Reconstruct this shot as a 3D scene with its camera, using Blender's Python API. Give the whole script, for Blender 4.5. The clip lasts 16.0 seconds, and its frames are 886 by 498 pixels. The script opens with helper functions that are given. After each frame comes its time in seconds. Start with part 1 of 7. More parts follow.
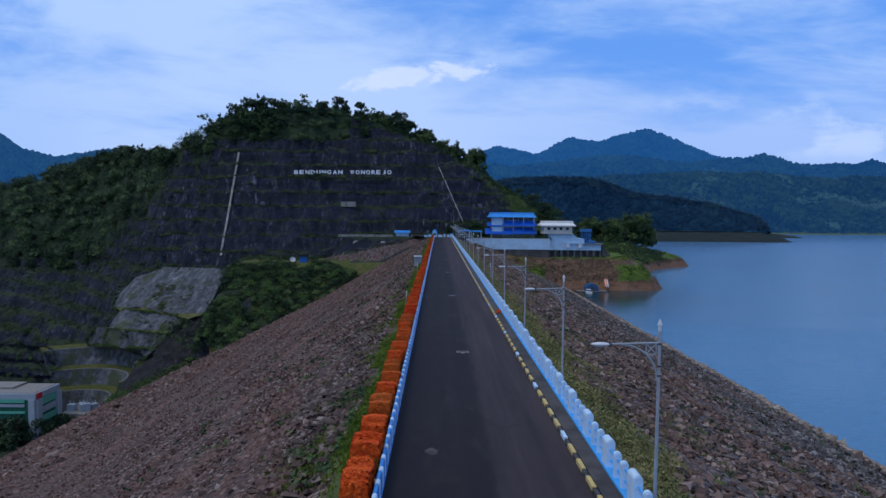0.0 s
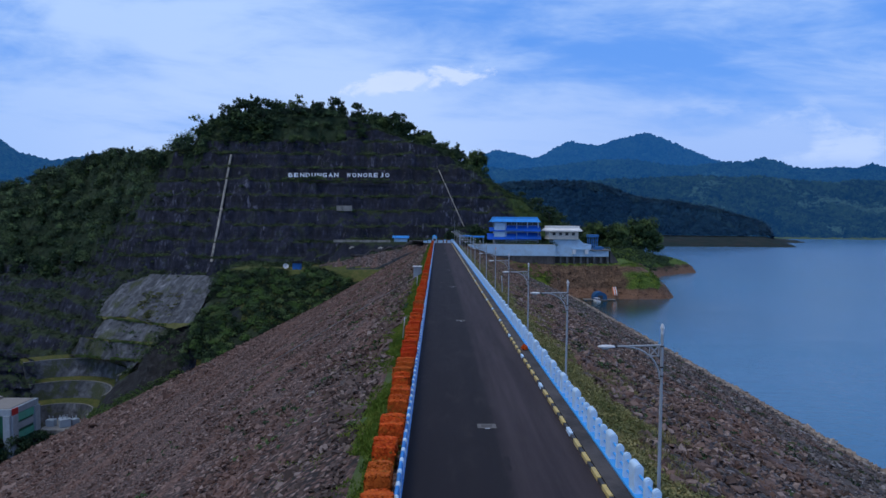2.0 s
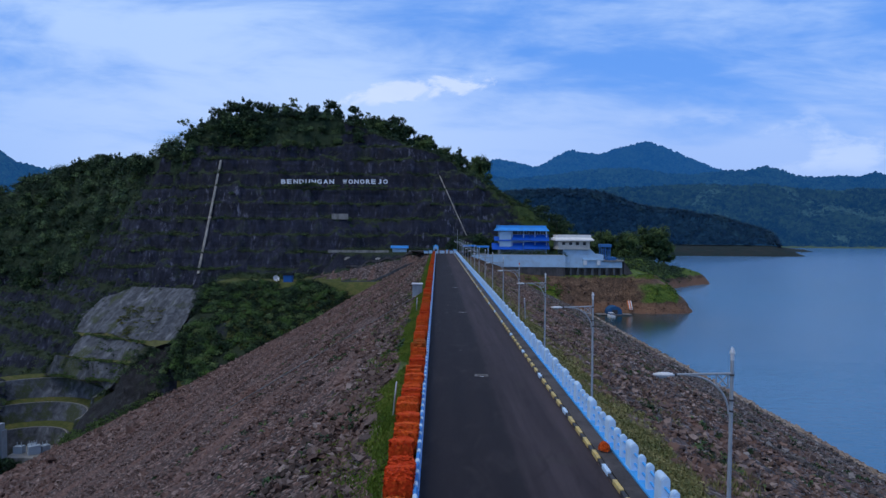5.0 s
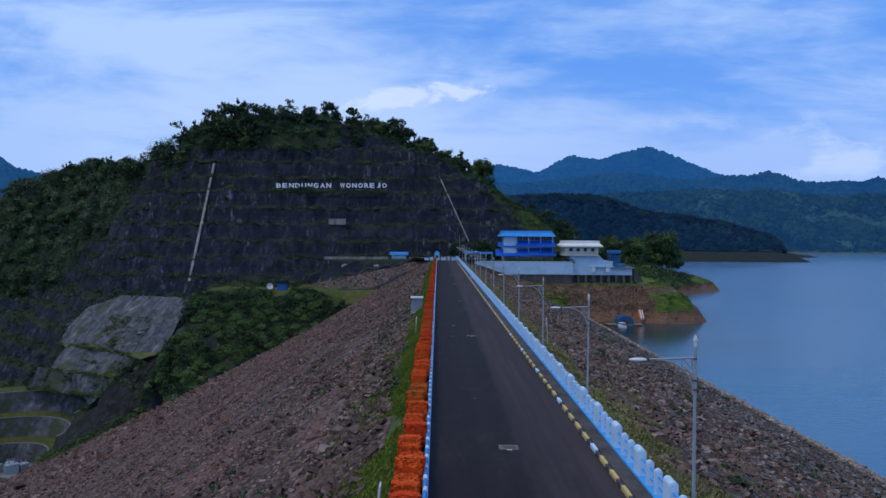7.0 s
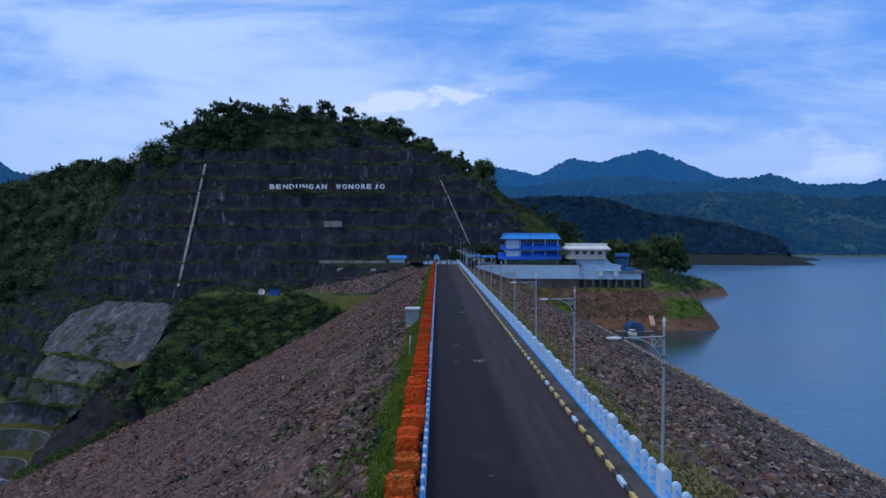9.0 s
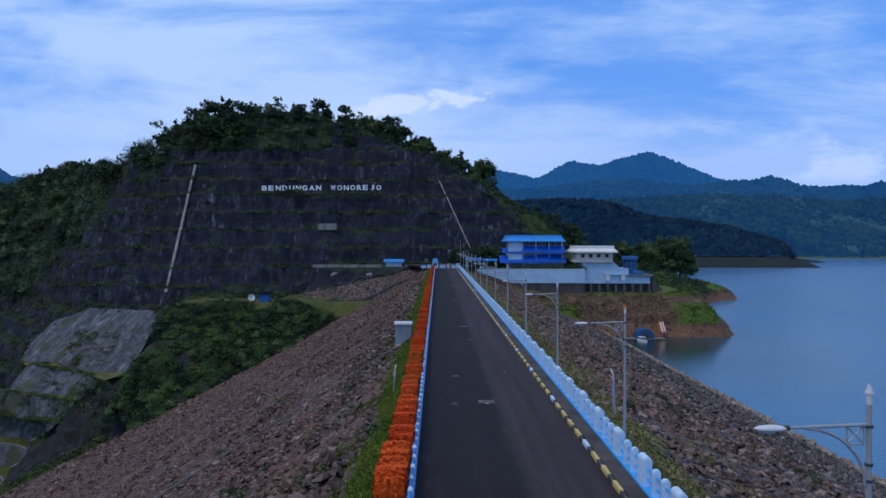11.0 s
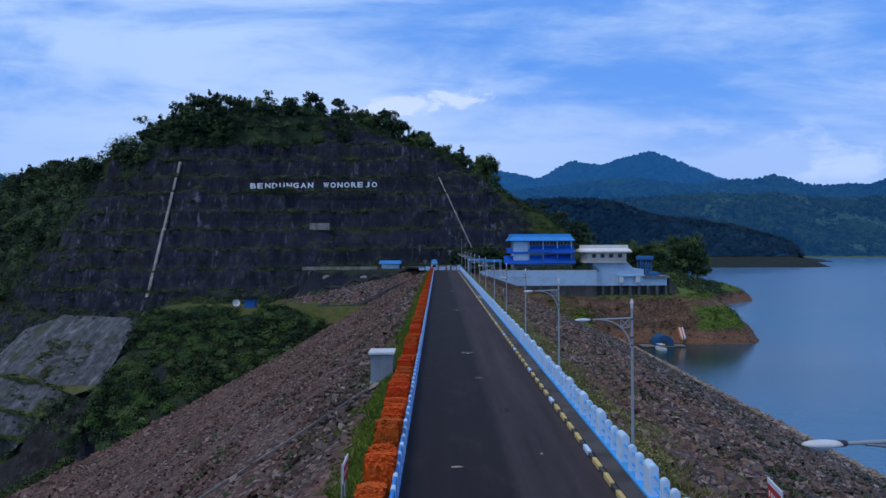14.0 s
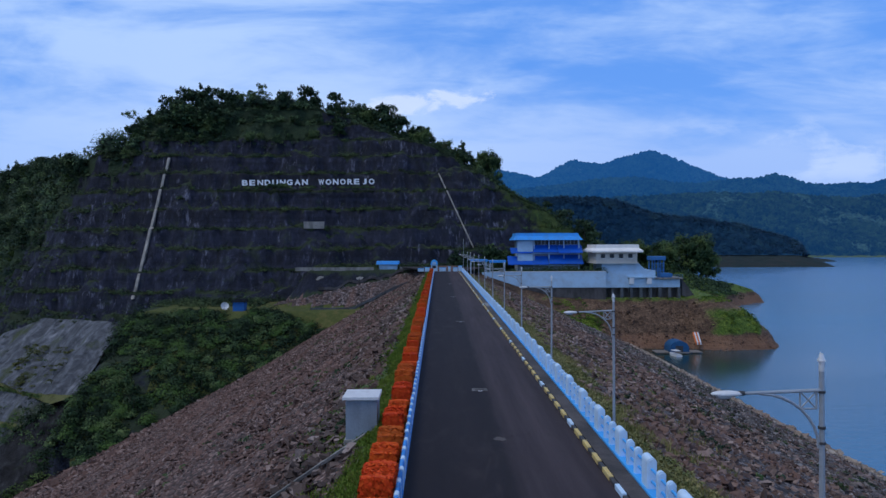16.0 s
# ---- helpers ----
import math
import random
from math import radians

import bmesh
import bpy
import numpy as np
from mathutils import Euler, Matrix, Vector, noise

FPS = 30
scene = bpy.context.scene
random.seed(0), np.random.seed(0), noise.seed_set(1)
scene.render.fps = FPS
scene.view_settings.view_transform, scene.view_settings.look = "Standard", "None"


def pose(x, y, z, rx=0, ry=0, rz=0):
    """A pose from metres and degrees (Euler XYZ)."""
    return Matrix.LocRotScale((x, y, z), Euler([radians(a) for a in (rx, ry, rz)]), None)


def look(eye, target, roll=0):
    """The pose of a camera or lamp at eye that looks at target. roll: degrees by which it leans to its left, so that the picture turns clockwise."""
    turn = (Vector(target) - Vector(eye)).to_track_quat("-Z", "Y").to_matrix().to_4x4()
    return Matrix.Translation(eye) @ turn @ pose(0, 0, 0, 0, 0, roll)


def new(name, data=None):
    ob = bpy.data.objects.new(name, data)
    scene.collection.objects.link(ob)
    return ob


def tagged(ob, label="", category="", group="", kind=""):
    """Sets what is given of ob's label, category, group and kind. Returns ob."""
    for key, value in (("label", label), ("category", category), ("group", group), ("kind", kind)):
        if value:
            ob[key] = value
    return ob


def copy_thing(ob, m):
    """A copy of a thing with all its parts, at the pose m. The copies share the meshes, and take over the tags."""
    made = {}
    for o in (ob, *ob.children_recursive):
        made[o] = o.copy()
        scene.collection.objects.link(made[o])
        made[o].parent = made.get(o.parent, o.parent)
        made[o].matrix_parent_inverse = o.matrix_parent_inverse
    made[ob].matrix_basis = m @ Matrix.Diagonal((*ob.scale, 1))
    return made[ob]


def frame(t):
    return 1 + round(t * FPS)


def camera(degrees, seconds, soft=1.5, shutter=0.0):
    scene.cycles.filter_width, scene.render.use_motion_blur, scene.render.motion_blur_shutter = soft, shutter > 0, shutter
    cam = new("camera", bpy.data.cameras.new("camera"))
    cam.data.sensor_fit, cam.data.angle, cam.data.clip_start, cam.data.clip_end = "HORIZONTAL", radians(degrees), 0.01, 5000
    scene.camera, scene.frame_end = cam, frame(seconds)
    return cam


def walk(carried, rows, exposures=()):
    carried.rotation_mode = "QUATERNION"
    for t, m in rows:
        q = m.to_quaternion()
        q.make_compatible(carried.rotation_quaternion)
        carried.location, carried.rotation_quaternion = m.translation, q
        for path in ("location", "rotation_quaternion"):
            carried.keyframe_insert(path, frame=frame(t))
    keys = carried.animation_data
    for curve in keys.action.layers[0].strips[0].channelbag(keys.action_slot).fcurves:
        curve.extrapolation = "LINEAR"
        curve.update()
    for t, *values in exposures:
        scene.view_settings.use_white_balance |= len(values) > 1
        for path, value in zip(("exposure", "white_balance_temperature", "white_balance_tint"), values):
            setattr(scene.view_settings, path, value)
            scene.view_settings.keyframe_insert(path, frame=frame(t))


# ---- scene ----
cam = camera(68.8, 16.0, soft=1.5)
PATH = [
    (0, (1.794, -0.136, 8.997), (1.808, 1.861, 8.897), 0.5),
    (0.5, (1.628, 3.468, 9.053), (1.643, 5.466, 8.955), 0.5),
    (1, (1.451, 6.996, 9.092), (1.467, 8.994, 8.996), 0.5),
    (1.5, (1.317, 10.434, 9.142), (1.334, 12.432, 9.049), 0.5),
    (2, (1.164, 13.832, 9.207), (1.182, 15.83, 9.12), 0.5),
    (2.5, (1.041, 17.145, 9.189), (1.059, 19.143, 9.105), 0.5),
    (3, (0.954, 20.425, 9.159), (0.973, 22.424, 9.079), 0.5),
    (3.5, (0.824, 23.778, 9.168), (0.842, 25.777, 9.094), 0.5),
    (4, (0.798, 27.05, 9.059), (0.816, 29.049, 8.99), 0.4),
    (6.5, (0.296, 42.735, 8.992), (0.313, 44.735, 8.948), 0.5),
    (7, (0.328, 45.887, 9.008), (0.344, 47.887, 8.967), 0.4),
    (7.5, (0.364, 48.99, 8.942), (0.379, 50.99, 8.904), 0.4),
    (8, (0.376, 52.046, 8.853), (0.391, 54.045, 8.817), 0.3),
    (8.5, (0.379, 55.066, 8.749), (0.395, 57.065, 8.716), 0.3),
    (9, (0.415, 58.013, 8.653), (0.431, 60.013, 8.623), 0.3),
    (11.5, (0.955, 72.764, 8.373), (0.971, 74.764, 8.355), -0.0),
    (12, (1.09, 75.678, 8.292), (1.105, 77.678, 8.275), -0.1),
    (12.5, (1.119, 78.601, 8.233), (1.135, 80.601, 8.216), -0.1),
    (13, (1.136, 81.544, 8.108), (1.152, 83.544, 8.093), -0.2),
    (13.5, (1.238, 84.557, 8.014), (1.252, 86.556, 7.998), -0.2),
    (14, (1.33, 87.603, 7.972), (1.344, 89.603, 7.956), -0.2),
    (14.5, (1.281, 90.61, 8.027), (1.297, 92.61, 8.01), -0.3),
    (15, (1.253, 93.661, 8.018), (1.268, 95.66, 8.001), -0.2),
    (15.5, (1.177, 96.676, 8.02), (1.192, 98.676, 8.003), -0.2),
    (16, (1.193, 99.537, 8.021), (1.208, 101.537, 8.003), -0.2),
]
walk(cam, [(t, look(eye, target, roll)) for t, eye, target, roll in PATH], exposures=[(0.0, 0.0, 6120, 9), (16.0, 0.0, 6080, 9)])

# ---- sky, sun ----
SUN_EL, SUN_ROT = radians(58), radians(238)
world = bpy.data.worlds.new("sky")
scene.world = world
world.use_nodes = True


class Nodes:
    """Small helper to write node trees."""

    def __init__(self, tree):
        self.t = tree

    def add(self, kind, **kw):
        n = self.t.nodes.new(kind)
        for k, v in kw.items():
            if k == "op":
                n.operation = v
            elif k == "blend":
                n.blend_type = v
            elif k == "dtype":
                n.data_type = v
        return n

    def put(self, socket, v):
        if isinstance(v, bpy.types.NodeSocket):
            self.t.links.new(v, socket)
        else:
            socket.default_value = v

    def math(self, op, a, b=0.0, clamp=False):
        n = self.add("ShaderNodeMath", op=op)
        n.use_clamp = clamp
        self.put(n.inputs[0], a)
        self.put(n.inputs[1], b)
        return n.outputs[0]

    def noise(self, vec, scale, detail=5.0, rough=0.55, distort=0.0):
        n = self.add("ShaderNodeTexNoise")
        if vec is not None:
            self.put(n.inputs["Vector"], vec)
        self.put(n.inputs["Scale"], scale)
        self.put(n.inputs["Detail"], detail)
        self.put(n.inputs["Roughness"], rough)
        self.put(n.inputs["Distortion"], distort)
        return n.outputs[0]

    def ramp(self, fac, stops):
        n = self.add("ShaderNodeValToRGB")
        el = n.color_ramp.elements
        while len(el) < len(stops):
            el.new(0.5)
        for e, (p, c) in zip(el, stops):
            e.position = p
            e.color = (*c, 1) if len(c) == 3 else c
        self.put(n.inputs[0], fac)
        return n.outputs[0]

    def step(self, v, lo, hi):
        n = self.add("ShaderNodeMapRange")
        n.interpolation_type = "SMOOTHSTEP"
        self.put(n.inputs[0], v)
        self.put(n.inputs[1], lo)
        self.put(n.inputs[2], hi)
        return n.outputs[0]

    def mix(self, fac, a, b, blend="MIX"):
        n = self.add("ShaderNodeMix", blend=blend, dtype="RGBA")
        n.data_type = "RGBA"
        n.blend_type = blend
        self.put(n.inputs[0], fac)
        for sock, v in ((n.inputs[6], a), (n.inputs[7], b)):
            if isinstance(v, tuple) and len(v) == 3:
                v = (*v, 1)
            self.put(sock, v)
        return n.outputs[2]

    def xyz(self, x, y, z):
        n = self.add("ShaderNodeCombineXYZ")
        for s, v in zip(n.inputs, (x, y, z)):
            self.put(s, v)
        return n.outputs[0]

    def split(self, v):
        n = self.add("ShaderNodeSeparateXYZ")
        self.put(n.inputs[0], v)
        return n.outputs


def make_sky():
    w = Nodes(world.node_tree)
    world.node_tree.nodes.clear()
    out, bg = w.add("ShaderNodeOutputWorld"), w.add("ShaderNodeBackground")
    sky = w.add("ShaderNodeTexSky")
    sky.sky_type, sky.sun_disc = "NISHITA", False
    sky.sun_elevation, sky.sun_rotation = SUN_EL, SUN_ROT
    sky.air_density, sky.dust_density, sky.ozone_density = 1.0, 0.6, 2.5
    co = w.add("ShaderNodeTexCoord").outputs["Generated"]
    x, y, z = w.split(co)
    ay = w.math("ADD", w.math("ABSOLUTE", y), 0.12)
    u, v = w.math("DIVIDE", x, ay), w.math("DIVIDE", z, ay)
    # streaky high cloud
    flat = w.xyz(w.math("ADD", u, w.math("MULTIPLY", v, 0.9)), w.math("MULTIPLY", v, 3.6), 0.0)
    big = w.noise(flat, 2.1, 6, 0.55, 0.5)
    fine = w.noise(w.xyz(w.math("ADD", u, 4.0), w.math("MULTIPLY", v, 4.5), 2.0), 6.0, 7, 0.62, 0.7)
    # clearer to the right and high up, whiter over the hill
    clear = w.math("MULTIPLY", w.math("MULTIPLY", w.step(w.math("ADD", u, w.math("MULTIPLY", v, 0.8)), -0.1, 0.6), w.step(v, 0.12, 0.30)), 0.15)
    veil = w.math("SUBTRACT", w.math("ADD", big, w.math("MULTIPLY", w.math("SUBTRACT", fine, 0.5), 0.26)), clear)
    low = w.math("MULTIPLY", w.step(v, 0.24, 0.0), 0.14)
    cover = w.step(w.math("ADD", veil, low), 0.28, 0.58)
    # one brighter heap of cloud low over the hill
    wob = w.math("MULTIPLY", w.math("SUBTRACT", w.noise(w.xyz(u, w.math("MULTIPLY", v, 1.8), 7.0), 19.0, 7, 0.7, 0.5), 0.5), 4.6)
    du = w.math("DIVIDE", w.math("ADD", u, 0.035), 0.105)
    tilt = w.math("SUBTRACT", w.math("SUBTRACT", v, 0.196), w.math("MULTIPLY", u, 0.14))
    dv = w.math("DIVIDE", tilt, 0.016)
    r2 = w.math("ADD", w.math("ADD", w.math("MULTIPLY", du, du), w.math("MULTIPLY", dv, dv)), wob)
    heap = w.math("MULTIPLY", w.step(r2, 1.2, 0.2), 0.8)
    low_white = w.mix(w.step(u, -0.15, 0.35), w.mix(w.step(u, -0.62, -0.32), (4.2, 5.8, 9.4), (5.3, 6.7, 9.8)), (3.95, 5.45, 9.2))
    white = w.mix(w.step(v, 0.05, 0.35), low_white, (5.2, 6.85, 9.9))
    blue = w.mix(0.75, sky.outputs[0], (1.3, 3.6, 9.8))
    col = w.mix(w.math("MULTIPLY", cover, 0.86), blue, white)
    col = w.mix(heap, col, (6.8, 7.7, 9.8))
    # small heaps low over the mountains
    puff = w.step(w.noise(w.xyz(w.math("MULTIPLY", u, 5.0), w.math("MULTIPLY", v, 12.0), 3.0), 1.3, 6, 0.6, 0.3), 0.52, 0.66)
    belt = w.math("MULTIPLY", w.step(v, 0.07, 0.10), w.step(v, 0.19, 0.13))
    belt = w.math("MULTIPLY", belt, w.step(u, 0.22, 0.36))
    col = w.mix(w.math("MULTIPLY", w.math("MULTIPLY", puff, belt), 0.55), col, (6.4, 7.5, 9.8))
    # closed cloud overhead, out of view, added to set the light on the ground
    col = w.mix(w.step(z, 0.42, 0.62), col, (3.3, 3.85, 5.4))
    w.put(bg.inputs[0], col)
    bg.inputs[1].default_value = 0.1
    world.node_tree.links.new(bg.outputs[0], out.inputs[0])


make_sky()
sun = new("sun", bpy.data.lights.new("sun", "SUN"))
sun.data.energy, sun.data.angle, sun.data.color = 0.9, radians(25), (1.0, 0.95, 0.90)
sun.matrix_world = look((0, 0, 200), Vector((0, 0, 200)) - Vector((math.sin(SUN_ROT) * math.cos(SUN_EL), math.cos(SUN_ROT) * math.cos(SUN_EL), math.sin(SUN_EL))))


# ---- materials ----
def material(name, build, rough=0.85, metal=0.0, spec=0.3):
    """build(nodes, position) returns a colour socket and a height socket for the relief (or None) with its depth."""
    m = bpy.data.materials.new(name)
    m.use_nodes = True
    m.node_tree.nodes.clear()
    n = Nodes(m.node_tree)
    out, bsdf = n.add("ShaderNodeOutputMaterial"), n.add("ShaderNodeBsdfPrincipled")
    pos = n.add("ShaderNodeNewGeometry").outputs["Position"]
    col, height, depth = build(n, pos)
    n.put(bsdf.inputs["Base Color"], col if isinstance(col, bpy.types.NodeSocket) else (*col, 1))
    n.put(bsdf.inputs["Roughness"], rough)
    bsdf.inputs["Metallic"].default_value = metal
    bsdf.inputs["Specular IOR Level"].default_value = spec
    if height is not None:
        b = n.add("ShaderNodeBump")
        b.inputs["Strength"].default_value = 1.0
        b.inputs["Distance"].default_value = depth
        n.put(b.inputs["Height"], height)
        n.put(bsdf.inputs["Normal"], b.outputs[0])
    m.node_tree.links.new(bsdf.outputs[0], out.inputs[0])
    return m


def painted(name, colour, grime=(0.25, 0.24, 0.22), amount=0.35, scale=3.0, rough=0.6, metal=0.0):
    """Paint or plain stuff with dirt at two scales."""
    def build(n, pos):
        a = n.noise(pos, scale, 6, 0.65)
        b = n.noise(pos, scale * 9, 4, 0.6)
        f = n.math("MULTIPLY", n.step(n.math("ADD", a, n.math("MULTIPLY", b, 0.3)), 0.52, 0.85), amount)
        return n.mix(f, colour, grime), b, 0.01
    return material(name, build, rough, metal)


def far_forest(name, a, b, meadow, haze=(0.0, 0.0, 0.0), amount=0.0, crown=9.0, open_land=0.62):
    """Wooded mountainside: rounded crowns, drifts of lighter wood and a few clearings. haze: the blue of far air, which
    only the distant backdrop gives off as a glow.
    """
    m = bpy.data.materials.new(name)
    m.use_nodes = True
    m.node_tree.nodes.clear()
    n = Nodes(m.node_tree)
    out, bsdf = n.add("ShaderNodeOutputMaterial"), n.add("ShaderNodeBsdfPrincipled")
    pos = n.add("ShaderNodeNewGeometry").outputs["Position"]
    v = n.add("ShaderNodeTexVoronoi")
    v.inputs["Scale"].default_value = 1 / crown
    warp = n.noise(pos, 0.9 / crown, 4, 0.6)
    n.put(v.inputs["Vector"], n.mix(0.06, pos, n.mix(1.0, pos, n.xyz(warp, warp, warp), "MULTIPLY")))
    dome, tint = n.math("SUBTRACT", 1.0, v.outputs["Distance"]), n.split(v.outputs["Color"])[0]
    f = n.noise(pos, 0.011, 9, 0.72, 0.4)
    g = n.noise(pos, 0.0028, 5, 0.62)
    t = n.math("ADD", n.math("ADD", n.math("MULTIPLY", f, 0.55), n.math("MULTIPLY", g, 0.25)), n.math("MULTIPLY", tint, 0.2))
    col = n.ramp(t, [(0.40, a), (0.60, b)])
    col = n.mix(n.step(n.math("ADD", n.noise(pos, 0.006, 7, 0.66, 0.8), n.math("MULTIPLY", tint, 0.06)), open_land, open_land + 0.07), col, meadow)
    n.put(bsdf.inputs["Base Color"], col)
    bsdf.inputs["Roughness"].default_value = 0.9
    bsdf.inputs["Specular IOR Level"].default_value = 0.1
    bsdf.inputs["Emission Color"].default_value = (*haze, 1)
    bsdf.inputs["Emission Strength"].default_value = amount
    bmp = n.add("ShaderNodeBump")
    bmp.inputs["Distance"].default_value = crown * 0.8
    n.put(bmp.inputs["Height"], n.math("ADD", dome, n.math("MULTIPLY", f, 1.5)))
    n.put(bsdf.inputs["Normal"], bmp.outputs[0])
    m.node_tree.links.new(bsdf.outputs[0], out.inputs[0])
    return m


def leafy(name, a, b, c, drift=0.35, scale=0.15):
    """Leaves: three greens mixed leaf by leaf and in drifts."""
    def build(n, pos):
        r = n.add("ShaderNodeNewGeometry").outputs["Random Per Island"]
        o = n.add("ShaderNodeObjectInfo").outputs["Random"]
        d = n.step(n.noise(pos, scale, 3, 0.5), 0.36, 0.66)
        col = n.ramp(n.math("ADD", n.math("MULTIPLY", r, 1 - drift), n.math("MULTIPLY", d, drift)), [(0.15 + drift * 0.3 - 0.1, a), (0.5, b), (0.9, c)])
        col = n.mix(n.math("MULTIPLY", o, 0.45), col, n.mix(0.5, col, a))
        return col, None, 0
    return material(name, build, 0.7, spec=0.2)


def tipped(n, pos, col):
    """Rock was tipped in loads along the dam: long drifts of redder, greyer and darker stone."""
    x, y, z = n.split(pos)
    along = n.xyz(n.math("MULTIPLY", x, 0.30), n.math("MULTIPLY", y, 0.045), 0.0)
    red = n.step(n.noise(along, 0.8, 6, 0.62, 0.4), 0.46, 0.66)
    dark = n.step(n.noise(n.xyz(n.math("MULTIPLY", x, 0.45), n.math("MULTIPLY", y, 0.09), 5.0), 1.0, 6, 0.65, 0.5), 0.52, 0.68)
    col = n.mix(n.math("MULTIPLY", red, 0.5), col, (0.205, 0.112, 0.084))
    return n.mix(n.math("MULTIPLY", dark, 0.42), col, (0.066, 0.046, 0.042))


def stone_build(cols, scale=2.0):
    def build(n, pos):
        r = n.add("ShaderNodeNewGeometry").outputs["Random Per Island"]
        o = n.add("ShaderNodeObjectInfo").outputs["Random"]
        rr = n.math("FRACT", n.math("ADD", r, o))
        col = n.ramp(rr, cols)
        g = n.noise(pos, scale * 3, 6, 0.65)
        col = n.mix(n.math("MULTIPLY", n.step(g, 0.35, 0.75), 0.5), col, (0.055, 0.042, 0.038))
        col = tipped(n, pos, col)
        return col, g, 0.06
    return build


ROCK_RED = [(0.0, (0.062, 0.036, 0.029)), (0.35, (0.128, 0.074, 0.059)), (0.75, (0.203, 0.125, 0.103)), (1.0, (0.37, 0.275, 0.24))]
ROCK_GREY = [(0.0, (0.038, 0.034, 0.032)), (0.4, (0.099, 0.088, 0.083)), (0.75, (0.178, 0.160, 0.151)), (1.0, (0.35, 0.325, 0.315))]
ROCK_PALE = [(0.0, (0.23, 0.18, 0.135)), (0.5, (0.38, 0.30, 0.23)), (1.0, (0.52, 0.44, 0.35))]
M = {}
M["stone_red"] = material("stone_red", stone_build(ROCK_RED))
M["stone_brown"] = material("stone_brown", stone_build([(0.0, (0.050, 0.032, 0.025)), (0.35, (0.132, 0.085, 0.066)), (0.75, (0.235, 0.160, 0.130)), (1.0, (0.43, 0.335, 0.29))]))
M["stone_old"] = material("stone_old", stone_build([(0.0, (0.048, 0.034, 0.029)), (0.45, (0.112, 0.080, 0.069)), (0.8, (0.195, 0.145, 0.127)), (1.0, (0.36, 0.29, 0.265))]))
M["stone_grey"] = material("stone_grey", stone_build(ROCK_GREY))
M["stone_pink"] = material("stone_pink", stone_build([(0.0, (0.06, 0.045, 0.043)), (0.5, (0.135, 0.105, 0.102)), (1.0, (0.29, 0.25, 0.25))]))
M["clods"] = material("clods", stone_build([(0.0, (0.03, 0.018, 0.012)), (0.5, (0.09, 0.052, 0.032)), (1.0, (0.19, 0.12, 0.08))]))
M["stone_pale"] = material("stone_pale", stone_build(ROCK_PALE))


def rubble_build(cols, size):
    """Rubble between the larger stones."""
    def build(n, pos):
        v = n.add("ShaderNodeTexVoronoi")
        n.put(v.inputs["Vector"], pos)
        v.inputs["Scale"].default_value = 1 / size
        h = v.outputs["Distance"]
        r = n.split(v.outputs["Color"])[0]
        col = n.ramp(r, cols)
        # gaps between the stones darkened, their shade put into the colour
        col = n.mix(n.step(h, 0.35, 0.75), col, (0.028, 0.022, 0.02))
        col = tipped(n, pos, col)
        return col, n.math("SUBTRACT", 1.0, h), 0.14
    return build


M["rubble_red"] = material("rubble_red", rubble_build(ROCK_RED, 0.27))
M["rubble_pink"] = material("rubble_pink", rubble_build([(0.0, (0.07, 0.047, 0.043)), (0.5, (0.16, 0.115, 0.107)), (1.0, (0.34, 0.28, 0.27))], 0.7))
M["rubble_grey"] = material("rubble_grey", rubble_build([(p, (c[0] * 1.0, c[1] * 0.93, c[2] * 0.90)) for p, c in ROCK_GREY], 0.3))


